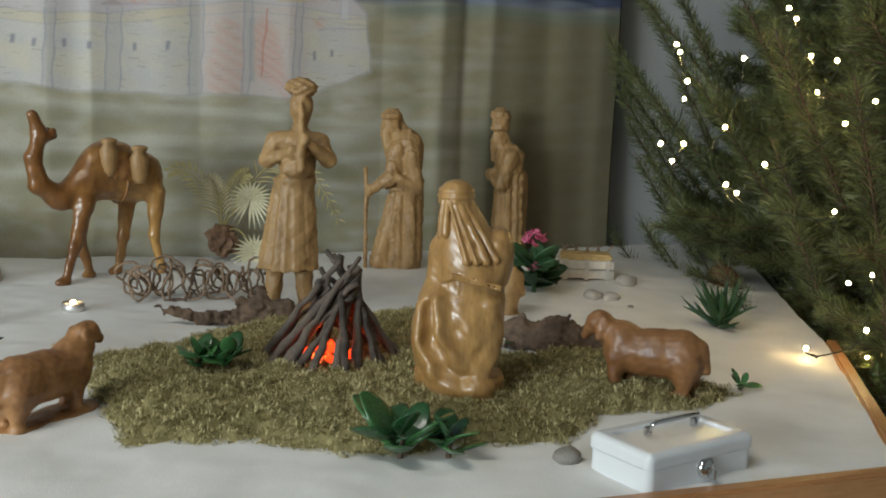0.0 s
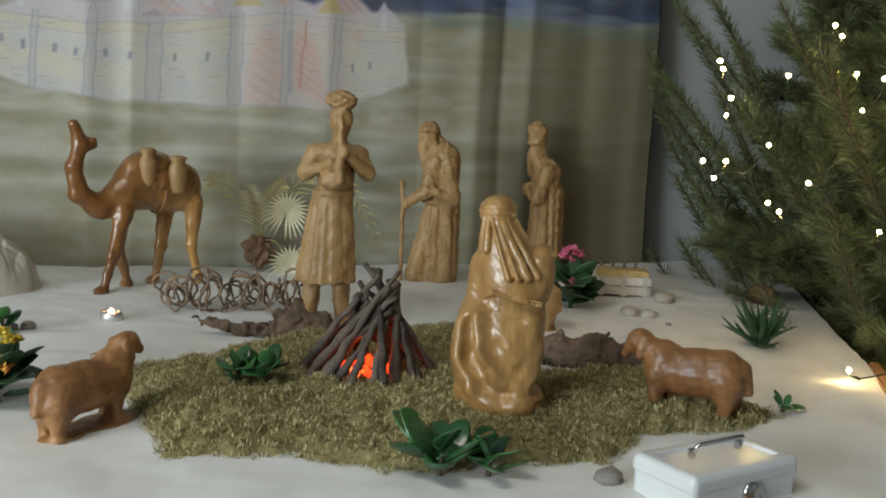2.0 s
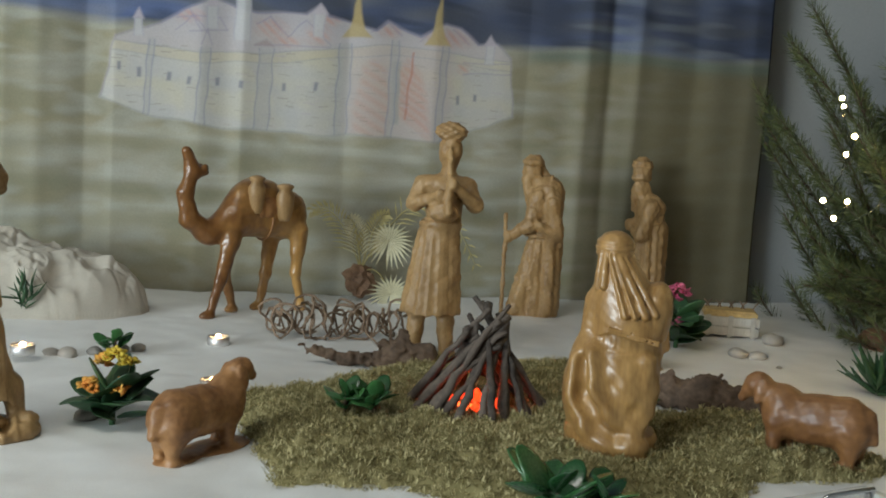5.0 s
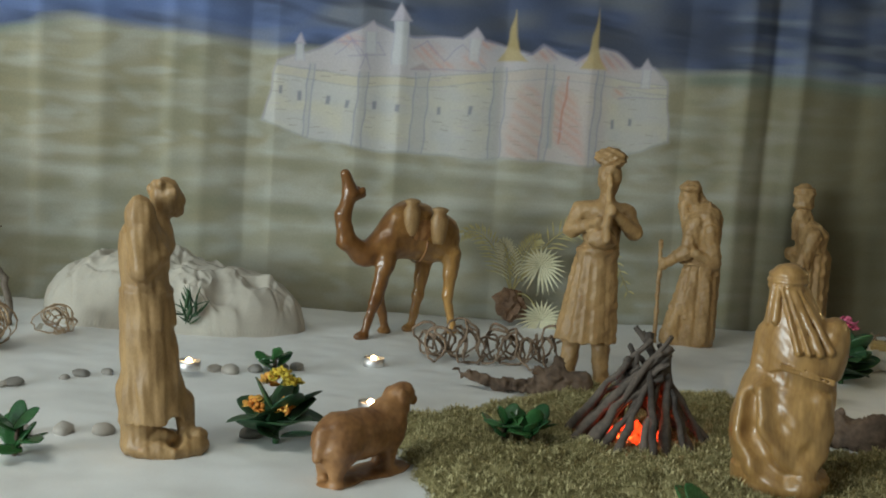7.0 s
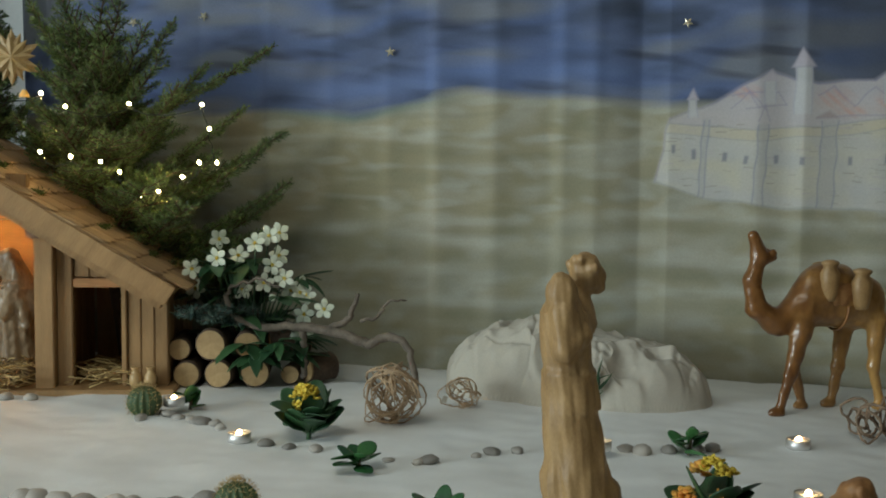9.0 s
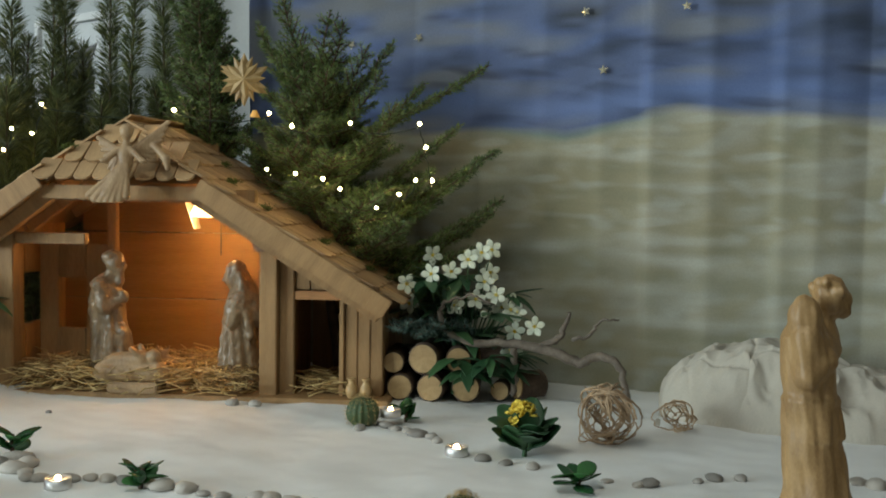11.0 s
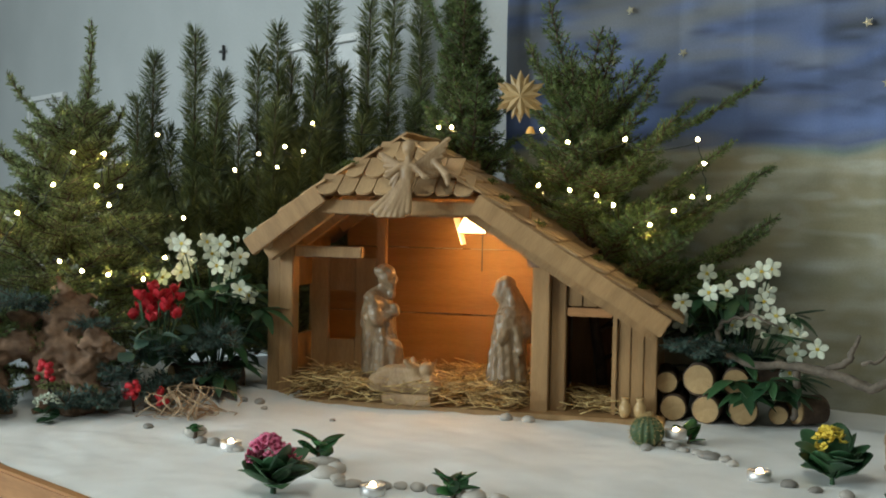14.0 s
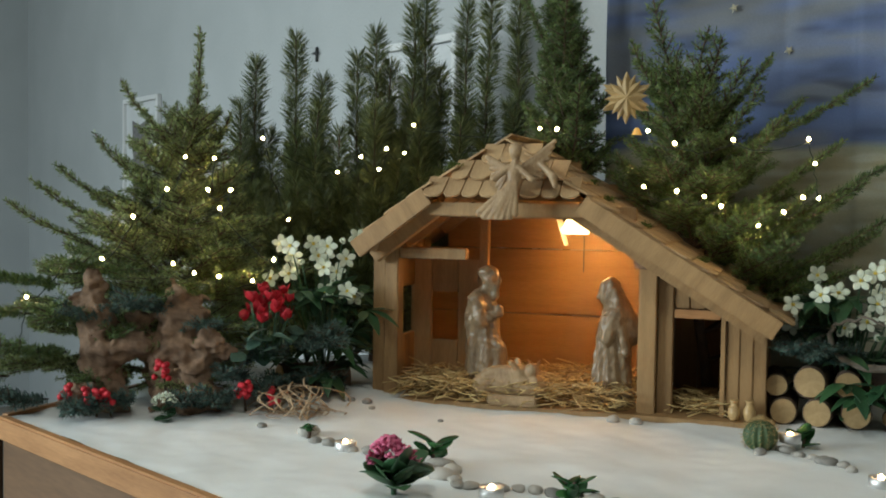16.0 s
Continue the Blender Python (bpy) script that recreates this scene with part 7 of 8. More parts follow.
jade(-1.54, 0.790, 9, 0.028, 0.038, 0.030, "glossy dark green jade cutting near the candle")
jade(-2.11, 0.645, 6, 0.016, 0.024, 0.014, "tiny green sprig in a hollow stone", 0.008)


def floret_mesh(r, petals, material, wide=0.62):
    bm = bmesh.new()
    for i in range(petals):
        m = Matrix.Rotation(2 * math.pi * i / petals, 4, "Z") @ Matrix.Translation((r * 0.50, 0, (0.12 + 0.25 * (i % 2)) * r)) @ Matrix.Rotation(radians(-18 - 28 * (i % 2)), 4, "Y") @ Matrix.Diagonal((r * 0.55, r * wide * 0.7, r * 0.07, 1))
        bmesh.ops.create_icosphere(bm, subdivisions=1, radius=1, matrix=m)
    me = bpy.data.meshes.new("floret")
    bm.to_mesh(me)
    bm.free()
    me.materials.append(material)
    me.polygons.foreach_set("use_smooth", np.ones(len(me.polygons), bool))
    return me


def flowers(plant, me, places, name="floret", tilt=1.15):
    for x, y, z in places:
        ob = new(name, me)
        ob.parent = plant
        ob.matrix_local = Matrix.Translation((x, y, z)) @ Matrix.Rotation(rp.uniform(0, 6.3), 4, "Z") @ Matrix.Rotation(rp.uniform(-tilt, tilt), 4, "X") @ Matrix.Scale(rp.uniform(0.8, 1.2), 4)


def dome(n, r, z, cx=0, cy=0, flat=0.6):
    out = []
    for i in range(n):
        u, a = math.sqrt((i + 0.5) / n), i * 2.4
        out.append((cx + r * u * math.cos(a), cy + r * u * math.sin(a), z + flat * r * math.sqrt(max(0, 1 - u * u))))
    return out


def kalanchoe(x, y, fl, clusters, nleaf, l0, l1, h, label):
    p = thing("kalanchoe", on_sand(x, y), label, "flower", "flowers")
    part("stem", tubes_mesh("stem", [tube(bend((0, 0, -0.008), (0, 0, h), 5), [0.005, 0.003], 6)]), M_LEAF_B, p)
    leaves(p, KALAN, nleaf, l0 * 1.25, l1 * 1.25, 5, 55, 0.008, h * 0.75, 0.006)
    for cx, cy, cz, r, n in clusters:
        flowers(p, fl, dome(n, r, cz - 0.35 * r, cx, cy, 1.25))
    return p


F_OR, F_YE, F_PI = floret_mesh(0.0092, 5, M_ORANGE, 0.8), floret_mesh(0.0080, 5, M_YELLOW, 0.8), floret_mesh(0.0090, 5, M_PINK, 0.8)
orange = kalanchoe(-0.577, 1.255, F_OR, [(-0.022, -0.020, 0.050, 0.009, 6), (0.020, -0.020, 0.050, 0.010, 6), (-0.012, 0.0, 0.078, 0.010, 6)], 22, 0.040, 0.058, 0.055, "orange flowering kalanchoe with thick green leaves")
flowers(orange, F_YE, dome(9, 0.014, 0.080, 0.004, -0.004, 1.2) + dome(5, 0.009, 0.074, 0.018, 0.006, 1.2))
kalanchoe(-1.285, 1.340, F_YE, [(-0.006, 0.0, 0.066, 0.022, 24), (-0.022, -0.008, 0.048, 0.009, 6)], 20, 0.044, 0.062, 0.040, "yellow flowering kalanchoe among grey pebbles")
kalanchoe(-1.700, 0.585, F_PI, [(-0.012, -0.004, 0.056, 0.026, 30), (0.016, 0.012, 0.052, 0.014, 12), (-0.026, -0.014, 0.042, 0.015, 12)], 20, 0.040, 0.056, 0.038, "pink flowering kalanchoe in the sand")
kalanchoe(0.190, 2.110, F_PI, [(-0.004, -0.01, 0.104, 0.022, 16), (0.0, -0.03, 0.05, 0.008, 5)], 24, 0.044, 0.064, 0.085, "pink flowering kalanchoe near the painted curtain")

spike = thing("aloe", on_sand(0.511, 1.848), "dark green spiky aloe rosette", "plant")
leaves(spike, SPIKE, 40, 0.055, 0.088, 12, 78, 0.0, 0.014, 0.006)
herb = thing("dry_herb", on_sand(-0.99, 1.77), "small dull green herb tuft behind the couple", "plant")
leaves(herb, SPIKE, 26, 0.03, 0.05, 5, 85, 0.02, 0.06, 0.012)


def cactus(x, y, r, label):
    cac = thing("cactus", on_sand(x, y), label, "cactus", "cacti")
    bm = bmesh.new()
    bmesh.ops.create_uvsphere(bm, u_segments=60, v_segments=18, radius=r)
    for v in bm.verts:
        a = math.atan2(v.co.y, v.co.x)
        k = 1 + 0.10 * math.cos(15 * a) * math.sqrt(max(0, 1 - (v.co.z / r) ** 2))
        v.co.x, v.co.y = v.co.x * k, v.co.y * k
        v.co.z += r * 0.85
    part("body", bm, M_CACTUS, cac, smooth=True)
    rg = np.random.RandomState(5)
    vs = []
    for i in range(15):
        a = 2 * math.pi * i / 15
        for j in range(9):
            e = -0.5 + 1.9 * j / 8
            n = np.array((math.cos(a) * math.cos(e), math.sin(a) * math.cos(e), math.sin(e)))
            p = n * r * 1.08 + (0, 0, r * 0.85)
            for _ in range(5):
                d = n + rg.normal(size=3) * 0.7
                d /= np.linalg.norm(d)
                s = np.cross(d, rg.normal(size=3))
                s *= 0.0004 / np.linalg.norm(s)
                vs += [p - s, p + s, p + d * 0.0075 + s * 0.2, p + d * 0.0075 - s * 0.2]
    part("spine_coat", mesh_np("spine_coat", np.array(vs), np.arange(len(vs)).reshape(-1, 4)), M_STRAW, cac, "fine pale spines")


M_CACTUS = surface("cactus_skin", (0.03, 0.055, 0.02), (0.10, 0.15, 0.06), 0.6, 30)
cactus(-1.625, 1.290, 0.028, "round ribbed green cactus beside a candle")
cactus(-1.089, 0.983, 0.025, "round spiny green cactus in the sand")


def open_flower(r):
    """Five broad pointed petals round a yellow-green eye."""
    bm = bmesh.new()
    for i in range(5):
        made = bmesh.ops.create_uvsphere(bm, u_segments=8, v_segments=6, radius=1, matrix=Matrix.Rotation(radians(90), 4, "Y"))["verts"]
        turn = Matrix.Rotation(2 * math.pi * i / 5, 3, "Z")
        for v in made:
            x = (v.co.x + 1) / 2
            w = 0.36 * r * (0.45 + 1.2 * x) * (1 - 0.72 * x ** 3)
            v.co = turn @ Vector((r * (0.06 + 0.94 * x), v.co.y * w, v.co.z * 0.018 * r + 0.28 * r * x - 0.12 * r * x * x + 0.1 * abs(v.co.y) * w + 0.03 * r * (i % 2)))
    for i in range(11):
        a, q = i * 2.4, 0.16 * r * math.sqrt(i / 11)
        eye = bmesh.ops.create_icosphere(bm, subdivisions=1, radius=0.055 * r, matrix=Matrix.Translation((q * math.cos(a), q * math.sin(a), 0.17 * r)))["verts"]
        for f in {f for v in eye for f in v.link_faces}:
            f.material_index = 1
    for f in bm.faces:
        f.smooth = True
    me = bpy.data.meshes.new("blossom")
    bm.to_mesh(me)
    bm.free()
    me.materials.append(M_WHITE)
    me.materials.append(M_YELLOW)
    return me


def hellebore(m, heads, label, seed, nleaf):
    global rp
    rp = random.Random(seed)
    p = thing("hellebore", m, label, "flower", "flowers")
    for i in range(nleaf):
        a, r, h = i * 2.4, rp.uniform(0.01, 0.11), rp.uniform(0.05, 0.25)
        c = Vector((r * math.cos(a), r * math.sin(a), h))
        for k in range(5):
            ob = new("leaf", rp.choice(HELLE))
            ob.parent = p
            ob.matrix_local = Matrix.Translation(c) @ Matrix.Rotation(a + (k - 2) * 0.55, 4, "Z") @ Matrix.Rotation(radians(rp.uniform(-25, 15)), 4, "Y") @ Matrix.Scale(rp.uniform(0.055, 0.085), 4)
        part("stalk", tubes_mesh("stalk", [tube(bend((0, 0, 0), c, 4, 0.01), 0.0018, 4)]), M_LEAF_B, p)
    bl = open_flower(0.0225)
    bud = floret_mesh(0.008, 4, M_WHITE, 1.0)
    for i, (x, y, z) in enumerate(heads):
        ob = new("blossom", bud if i % 4 == 3 else bl)
        ob.parent = p
        d = Vector((rp.uniform(-0.4, 0.4), -1.0, rp.uniform(-0.1, 0.5)))
        ob.matrix_local = Matrix.Translation((x, y, z)) @ d.to_track_quat("Z", "Y").to_matrix().to_4x4() @ Matrix.Rotation(rp.uniform(0, 6), 4, "Z")
        part("stalk", tubes_mesh("stalk", [tube(bend((x * 0.3, y * 0.3, z * 0.4), (x, y + 0.004, z), 5, 0.008), 0.0014, 4)]), M_LEAF_B, p)
    return p


rh = random.Random(3)
heads = [(rh.uniform(-0.12, 0.09), rh.uniform(-0.09, 0.03), rh.uniform(0.22, 0.35)) for _ in range(19)] + [(0.03, -0.05, 0.255), (-0.06, -0.04, 0.31), (0.075, -0.02, 0.22)]
hellebore(Matrix.Translation((-2.49, 0.86, 0.0)) @ Matrix.Rotation(radians(55), 4, "Z"), heads, "white Christmas roses with dark leaves beside the fir", 4, 34)
heads = [(rh.uniform(-0.12, 0.06), rh.uniform(-0.09, 0.03), rh.uniform(0.19, 0.31)) for _ in range(15)] + [(rh.uniform(0.04, 0.15), rh.uniform(-0.07, 0.02), rh.uniform(0.10, 0.22)) for _ in range(11)]
hellebore(Matrix.Translation((-1.70, 1.635, 0.0)) @ Matrix.Rotation(radians(42), 4, "Z"), heads, "white Christmas roses with dark leaves behind the logs", 6, 34)

cyc = thing("cyclamen", Matrix.Translation((-2.40, 0.69, 0.0)) @ Matrix.Rotation(radians(55), 4, "Z"), "red cyclamen with silvery green leaves", "flower", "flowers")
rp = random.Random(14)
M_CYC = surface("cyclamen_leaf", (0.03, 0.075, 0.05), (0.14, 0.21, 0.16), 0.5, 40, rand=0.4)
CYC = [leaf_mesh(1, 0.9, 0.015, c, 0.35, M_CYC) for c in (-0.3, 0.0)]
leaves(cyc, CYC, 34, 0.03, 0.045, -20, 35, 0.10, 0.17, 0.05)
PETAL = leaf_mesh(1, 0.95, 0.03, 0.4, 0.3, M_RED)
for i in range(26):
    c = Vector((rp.uniform(-0.05, 0.05), rp.uniform(-0.03, 0.03), rp.uniform(0.175, 0.238)))
    for k in range(4):
        ob = new("petal", PETAL)
        ob.parent = cyc
        ob.matrix_local = Matrix.Translation(c) @ Matrix.Rotation(k * 1.57 + i, 4, "Z") @ Matrix.Rotation(radians(-38), 4, "Y") @ Matrix.Scale(rp.uniform(0.018, 0.026), 4)
    part("stalk", tubes_mesh("stalk", [tube(bend((c.x * 0.4, c.y * 0.4, 0.1), c, 4), 0.0013, 4)]), M_LEAF_B, cyc)

for x, y, z, n in ((-2.47, 0.30, 0.090, 13), (-2.45, 0.345, 0.090, 14), (-2.43, 0.48, 0.150, 11), (-2.36, 0.62, 0.083, 13), (-2.33, 0.675, 0.060, 11), (-2.44, 0.37, 0.075, 11)):
    z *= 0.6
    hb = thing("holly_berries", Matrix.Translation((x, y, 0.0)), "bunch of bright red berries on a twig", "berries", "red berries")
    part("stem", tubes_mesh("stem", [tube(bend((-0.03, 0.02, 0), (0, 0, z), 5, 0.01), [0.003, 0.0015], 5)]), M_BARK, hb)
    bm = bmesh.new()
    bmesh.ops.create_icosphere(bm, subdivisions=2, radius=0.0065)
    me = bpy.data.meshes.new("berry")
    bm.to_mesh(me)
    bm.free()
    me.materials.append(M_RED)
    for _ in range(n):
        ob = new("berry", me)
        ob.parent = hb
        ob.location = (rp.uniform(-0.018, 0.018), rp.uniform(-0.012, 0.012), z + rp.uniform(-0.018, 0.015))

wf = thing("alyssum", on_sand(-2.385, 0.470), "small white flower cluster at the foot of the roots", "flower", "flowers")
flowers(wf, floret_mesh(0.0055, 4, M_WHITE, 0.9), dome(34, 0.026, 0.030, 0, 0, 0.8))
leaves(wf, KALAN, 9, 0.02, 0.03, 0, 40, 0.0, 0.02, 0.01)

driftwood("root_wood", [((0, 0, 0.0), (-0.01, 0, 0.10), 0.045, 0.050), ((-0.01, 0, 0.10), (0.0, 0.0, 0.19), 0.050, 0.036), ((0.02, -0.02, 0.04), (0.06, -0.03, 0.12), 0.03, 0.026), ((-0.04, 0, 0.06), (-0.075, 0, 0.15), 0.026, 0.018), ((-0.02, -0.03, 0.02), (0.05, -0.04, 0.02), 0.03, 0.03)],
          (-0.14, -0.10, -0.02), (0.13, 0.09, 0.26), 0.0085, Matrix.Translation((-2.50, 0.545, 0.0)) @ Matrix.Rotation(radians(58), 4, "Z") @ Matrix.Diagonal((1.18, 1.1, 1.12, 1)), "large brown gnarled root wood standing on the sand", 8, M_ROOT, 0.0036, 0.020)
driftwood("root_wood", [((0.01, 0, 0.0), (-0.01, 0, 0.16), 0.030, 0.026), ((-0.01, 0, 0.16), (-0.02, 0, 0.27), 0.026, 0.012), ((0.0, -0.01, 0.10), (0.05, -0.01, 0.13), 0.02, 0.018), ((-0.02, 0, 0.18), (-0.05, 0, 0.21), 0.016, 0.009)],
          (-0.11, -0.08, -0.02), (0.10, 0.08, 0.31), 0.0068, Matrix.Translation((-2.56, 0.40, 0.0)) @ Matrix.Rotation(radians(58), 4, "Z") @ Matrix.Diagonal((1.35, 1.2, 1.06, 1)), "tall brown weathered root wood", 15, M_ROOT, 0.0036, 0.016)
driftwood("root_wood", [((-0.03, 0, 0.02), (0.03, 0, 0.035), 0.028, 0.026)], (-0.09, -0.07, -0.02), (0.09, 0.07, 0.09), 0.006, Matrix.Translation((-2.53, 0.345, 0.0)), "low brown root wood lump", 25, M_ROOT, 0.0036, 0.016)


def sprig(x, y, az, ln, label, z=0.012, needle=None):
    """A fir twig laid on the sand."""
    rg = np.random.RandomState(int(abs(x * 1000 + y * 77)))
    ob = thing("fir_sprig", Matrix.Translation((x, y, z)) @ Matrix.Rotation(radians(az), 4, "Z"), label, "fir twig", "fir sprigs")
    A, B = [(0, 0, 0)], [(ln, 0, ln * 0.15)]
    for i in range(7):
        t = 0.15 + 0.75 * i / 7
        for s in (-1, 1):
            l = ln * 0.5 * (1.1 - t)
            A.append((ln * t, 0, ln * 0.15 * t))
            B.append((ln * t + l * 0.75, s * l * 0.65, ln * 0.15 * t + rg.uniform(-0.01, 0.03)))
    part("twig", tubes_mesh("twig", [tube(np.array([a, b]), [0.0022, 0.001], 4) for a, b in zip(A, B)]), M_BARK, ob)
    v = needles_np(np.array(A, float), np.array(B, float), 1300, 0.019, 0.0024, 62, rg, 0.3)
    part("needles", mesh_np("needles", v, np.arange(len(v)).reshape(-1, 4)), needle or M_SPRIG, ob, "dense flat fir needles")


M_SPRIG = surface("blue_sprig_needle", (0.025, 0.055, 0.045), (0.11, 0.17, 0.14), 0.5, 5, (1, 1, 1), 6, 0.0, island=0.5)
for x, y, az, ln, z in ((-2.60, 0.30, -60, 0.14, 0.02), (-2.50, 0.36, -35, 0.12, 0.015), (-2.52, 0.45, -50, 0.15, 0.02), (-2.46, 0.55, -30, 0.12, 0.015), (-2.45, 0.78, 10, 0.17, 0.12), (-2.50, 0.70, 0, 0.15, 0.10),
                        (-2.44, 0.84, -25, 0.15, 0.14), (-2.60, 0.26, -80, 0.14, 0.03), (-2.44, 0.62, -40, 0.13, 0.02), (-1.74, 1.62, -60, 0.16, 0.13), (-1.70, 1.66, -80, 0.14, 0.13), (-1.78, 1.58, -55, 0.15, 0.14), (-1.66, 1.70, -90, 0.13, 0.12),
                        (-2.58, 0.62, -20, 0.20, 0.15), (-2.60, 0.52, -35, 0.20, 0.20), (-2.64, 0.44, -45, 0.20, 0.18), (-2.46, 0.70, -20, 0.13, 0.03), (-2.47, 0.76, -30, 0.13, 0.04), (-2.46, 0.82, -25, 0.12, 0.05), (-2.47, 0.66, -40, 0.13, 0.06), (-2.45, 0.87, -35, 0.12, 0.03)):
    sprig(x, y, az, ln, "blue-green fir twig tucked in as decoration", z)

for x, y, az, ln, z in ((-2.70, 0.36, -50, 0.26, 0.10), (-2.72, 0.44, -40, 0.28, 0.16), (-2.70, 0.52, -30, 0.26, 0.12), (-2.74, 0.30, -60, 0.28, 0.18), (-2.72, 0.60, -20, 0.28, 0.20), (-2.68, 0.24, -70, 0.24, 0.06),
                        (-2.70, 0.66, -10, 0.26, 0.14), (-2.76, 0.48, -35, 0.30, 0.26), (-2.76, 0.36, -50, 0.30, 0.24), (-2.66, 0.46, -40, 0.2, 0.04)):
    sprig(x, y, az, ln, "green fir branch hanging low behind the roots", z, M_NEEDLE)

# ---------------- the little palm ----------------
PALM = facing(-0.50, 2.335)
palm = thing("palm", PALM, "small dry palm with fan fronds in a brown husk", "palm")
bm = bmesh.new()
bmesh.ops.create_icosphere(bm, subdivisions=3, radius=0.032)
for v in bm.verts:
    v.co *= 1 + 0.5 * noise.noise(v.co * 90) + 0.2 * noise.noise(v.co * 240)
    v.co.z = v.co.z * 1.1 + 0.045
part("husk", bm, M_ROOT, palm, "shaggy brown husk")
M_FROND = surface("dry_frond", (0.26, 0.22, 0.08), (0.50, 0.44, 0.20), 0.6, 20)
M_FROND_P = surface("pale_frond", (0.44, 0.42, 0.26), (0.66, 0.63, 0.44), 0.6, 20)


def blade_quads(vs, p, d, ln, w, up):
    s = np.cross(d, up)
    s = s / (np.linalg.norm(s) + 1e-9) * w
    m = p + d * ln * 0.5
    e = p + d * ln + np.array((0, 0, -0.15 * ln))
    vs += [p - s * 0.4, m - s, e, m + s]


for (x1, z1, x0, z0, bow, kind) in ((-0.115, 0.20, 0.0, 0.07, 0.05, 0), (-0.03, 0.185, 0.0, 0.07, 0.03, 1), (0.06, 0.14, 0.0, 0.07, 0.02, 2), (0.05, 0.20, 0.0, 0.07, 0.03, 0), (0.255, 0.10, 0.02, 0.10, 0.13, 0), (0.07, 0.02, 0.0, 0.06, 0.03, 2)):
    pts = bend((x0, -0.005, z0), (x1, -0.02, z1), 12, bow)
    fr = part("frond_stem", tubes_mesh("frond_stem", [tube(pts, [0.0022, 0.001], 5)]), M_FROND, palm)
    vs = []
    if kind == 2:
        for i in range(26):
            a = -2.9 + 5.8 * i / 25
            d = np.array((math.sin(a + 0.3), -0.25, math.cos(a + 0.3)))
            blade_quads(vs, pts[-1], d / np.linalg.norm(d), 0.060, 0.0030, np.array((0, 1.0, 0.2)))
    else:
        for i in range(2, 12):
            for s in (-1, 1):
                for k in range(2):
                    tan = pts[i] - pts[i - 1]
                    tan /= np.linalg.norm(tan)
                    nrm = np.cross(tan, (0, 1.0, 0))
                    d = tan * 0.75 + nrm * s * 0.8 + np.array((0, -0.2, 0))
                    blade_quads(vs, pts[i] - (pts[i] - pts[i - 1]) * 0.5 * k, d / np.linalg.norm(d), 0.052 * (1.15 - i / 14), 0.0022, np.array((0, 1.0, 0.2)))
    part("frond", mesh_np("frond", np.array(vs), np.arange(len(vs)).reshape(-1, 4)), M_FROND_P if kind else M_FROND, palm)

# ---------------- the cloth hill ----------------
HILL = Matrix.Translation((-1.080, 1.895, 0.0)) @ Matrix.Rotation(radians(20), 4, "Z") @ Matrix.Diagonal((0.95, 1, 0.90, 1))
nx_, ny_ = 210, 110
vs = []
for i in range(nx_):
    for j in range(ny_):
        x, y = -0.27 + 0.54 * i / (nx_ - 1), -0.15 + 0.26 * j / (ny_ - 1)
        e1 = 1 - ((x + 0.05) / 0.24) ** 2 - ((y - 0.02) / 0.135) ** 2
        e2 = 1 - ((x - 0.04) / 0.23) ** 2 - ((y + 0.01) / 0.135) ** 2
        h = max(0.165 * max(e1, 0) ** 0.55 * (1 - 0.3 * max(0, x + 0.05) / 0.2), 0.138 * max(e2, 0) ** 0.5)
        cr = noise.noise(Vector((x * 8 + 6 * y, y * 11 - x * 5, 0.5)))
        cr2 = noise.noise(Vector((x * 16 - 14 * y, y * 20 + x * 14, 3.5)))
        cr3 = noise.noise(Vector((x * 34 + 30 * y, y * 40 - x * 28, 6.5)))
        ridge = (1 - abs(cr) * 2.4) * 0.022 + (1 - abs(cr2) * 2.6) * 0.013 + (1 - abs(cr3) * 3) * 0.005
        p1, p2 = Vector((x * 9 + 5 * y, y * 8 - x * 3 + 0.12 * cr, 0.3)), Vector((x * 21 - 9 * y, y * 15 + x * 7, 5.2))
        v1, v2 = noise.voronoi(p1)[0], noise.voronoi(p2)[0]
        ridge = 0.45 * ridge + 0.040 * (v1[0] - 0.35) + 0.016 * (v2[0] - 0.35) - 0.010 * math.exp(-(v1[1] - v1[0]) / 0.05)
        rim = 0.012 * max(0, noise.noise(Vector((x * 20, y * 20, 9))))
        z = h + (ridge * min(1, h / 0.05)) + (rim if h < 0.02 else 0) - 0.002
        vs.append((x + 0.012 * cr2, y + 0.010 * cr, max(z, -0.004 if h > 0 else -0.012)))
fi, fj = np.meshgrid(np.arange(nx_ - 1), np.arange(ny_ - 1), indexing="ij")
q = np.stack([fi * ny_ + fj, (fi + 1) * ny_ + fj, (fi + 1) * ny_ + fj + 1, fi * ny_ + fj + 1], -1).reshape(-1, 4)
hill = solid("cloth_hill", mesh_np("cloth_hill", np.array(vs), q), M_CLOTH, HILL, "grey-beige crumpled cloth draped like a rock", "cloth", smooth=True)

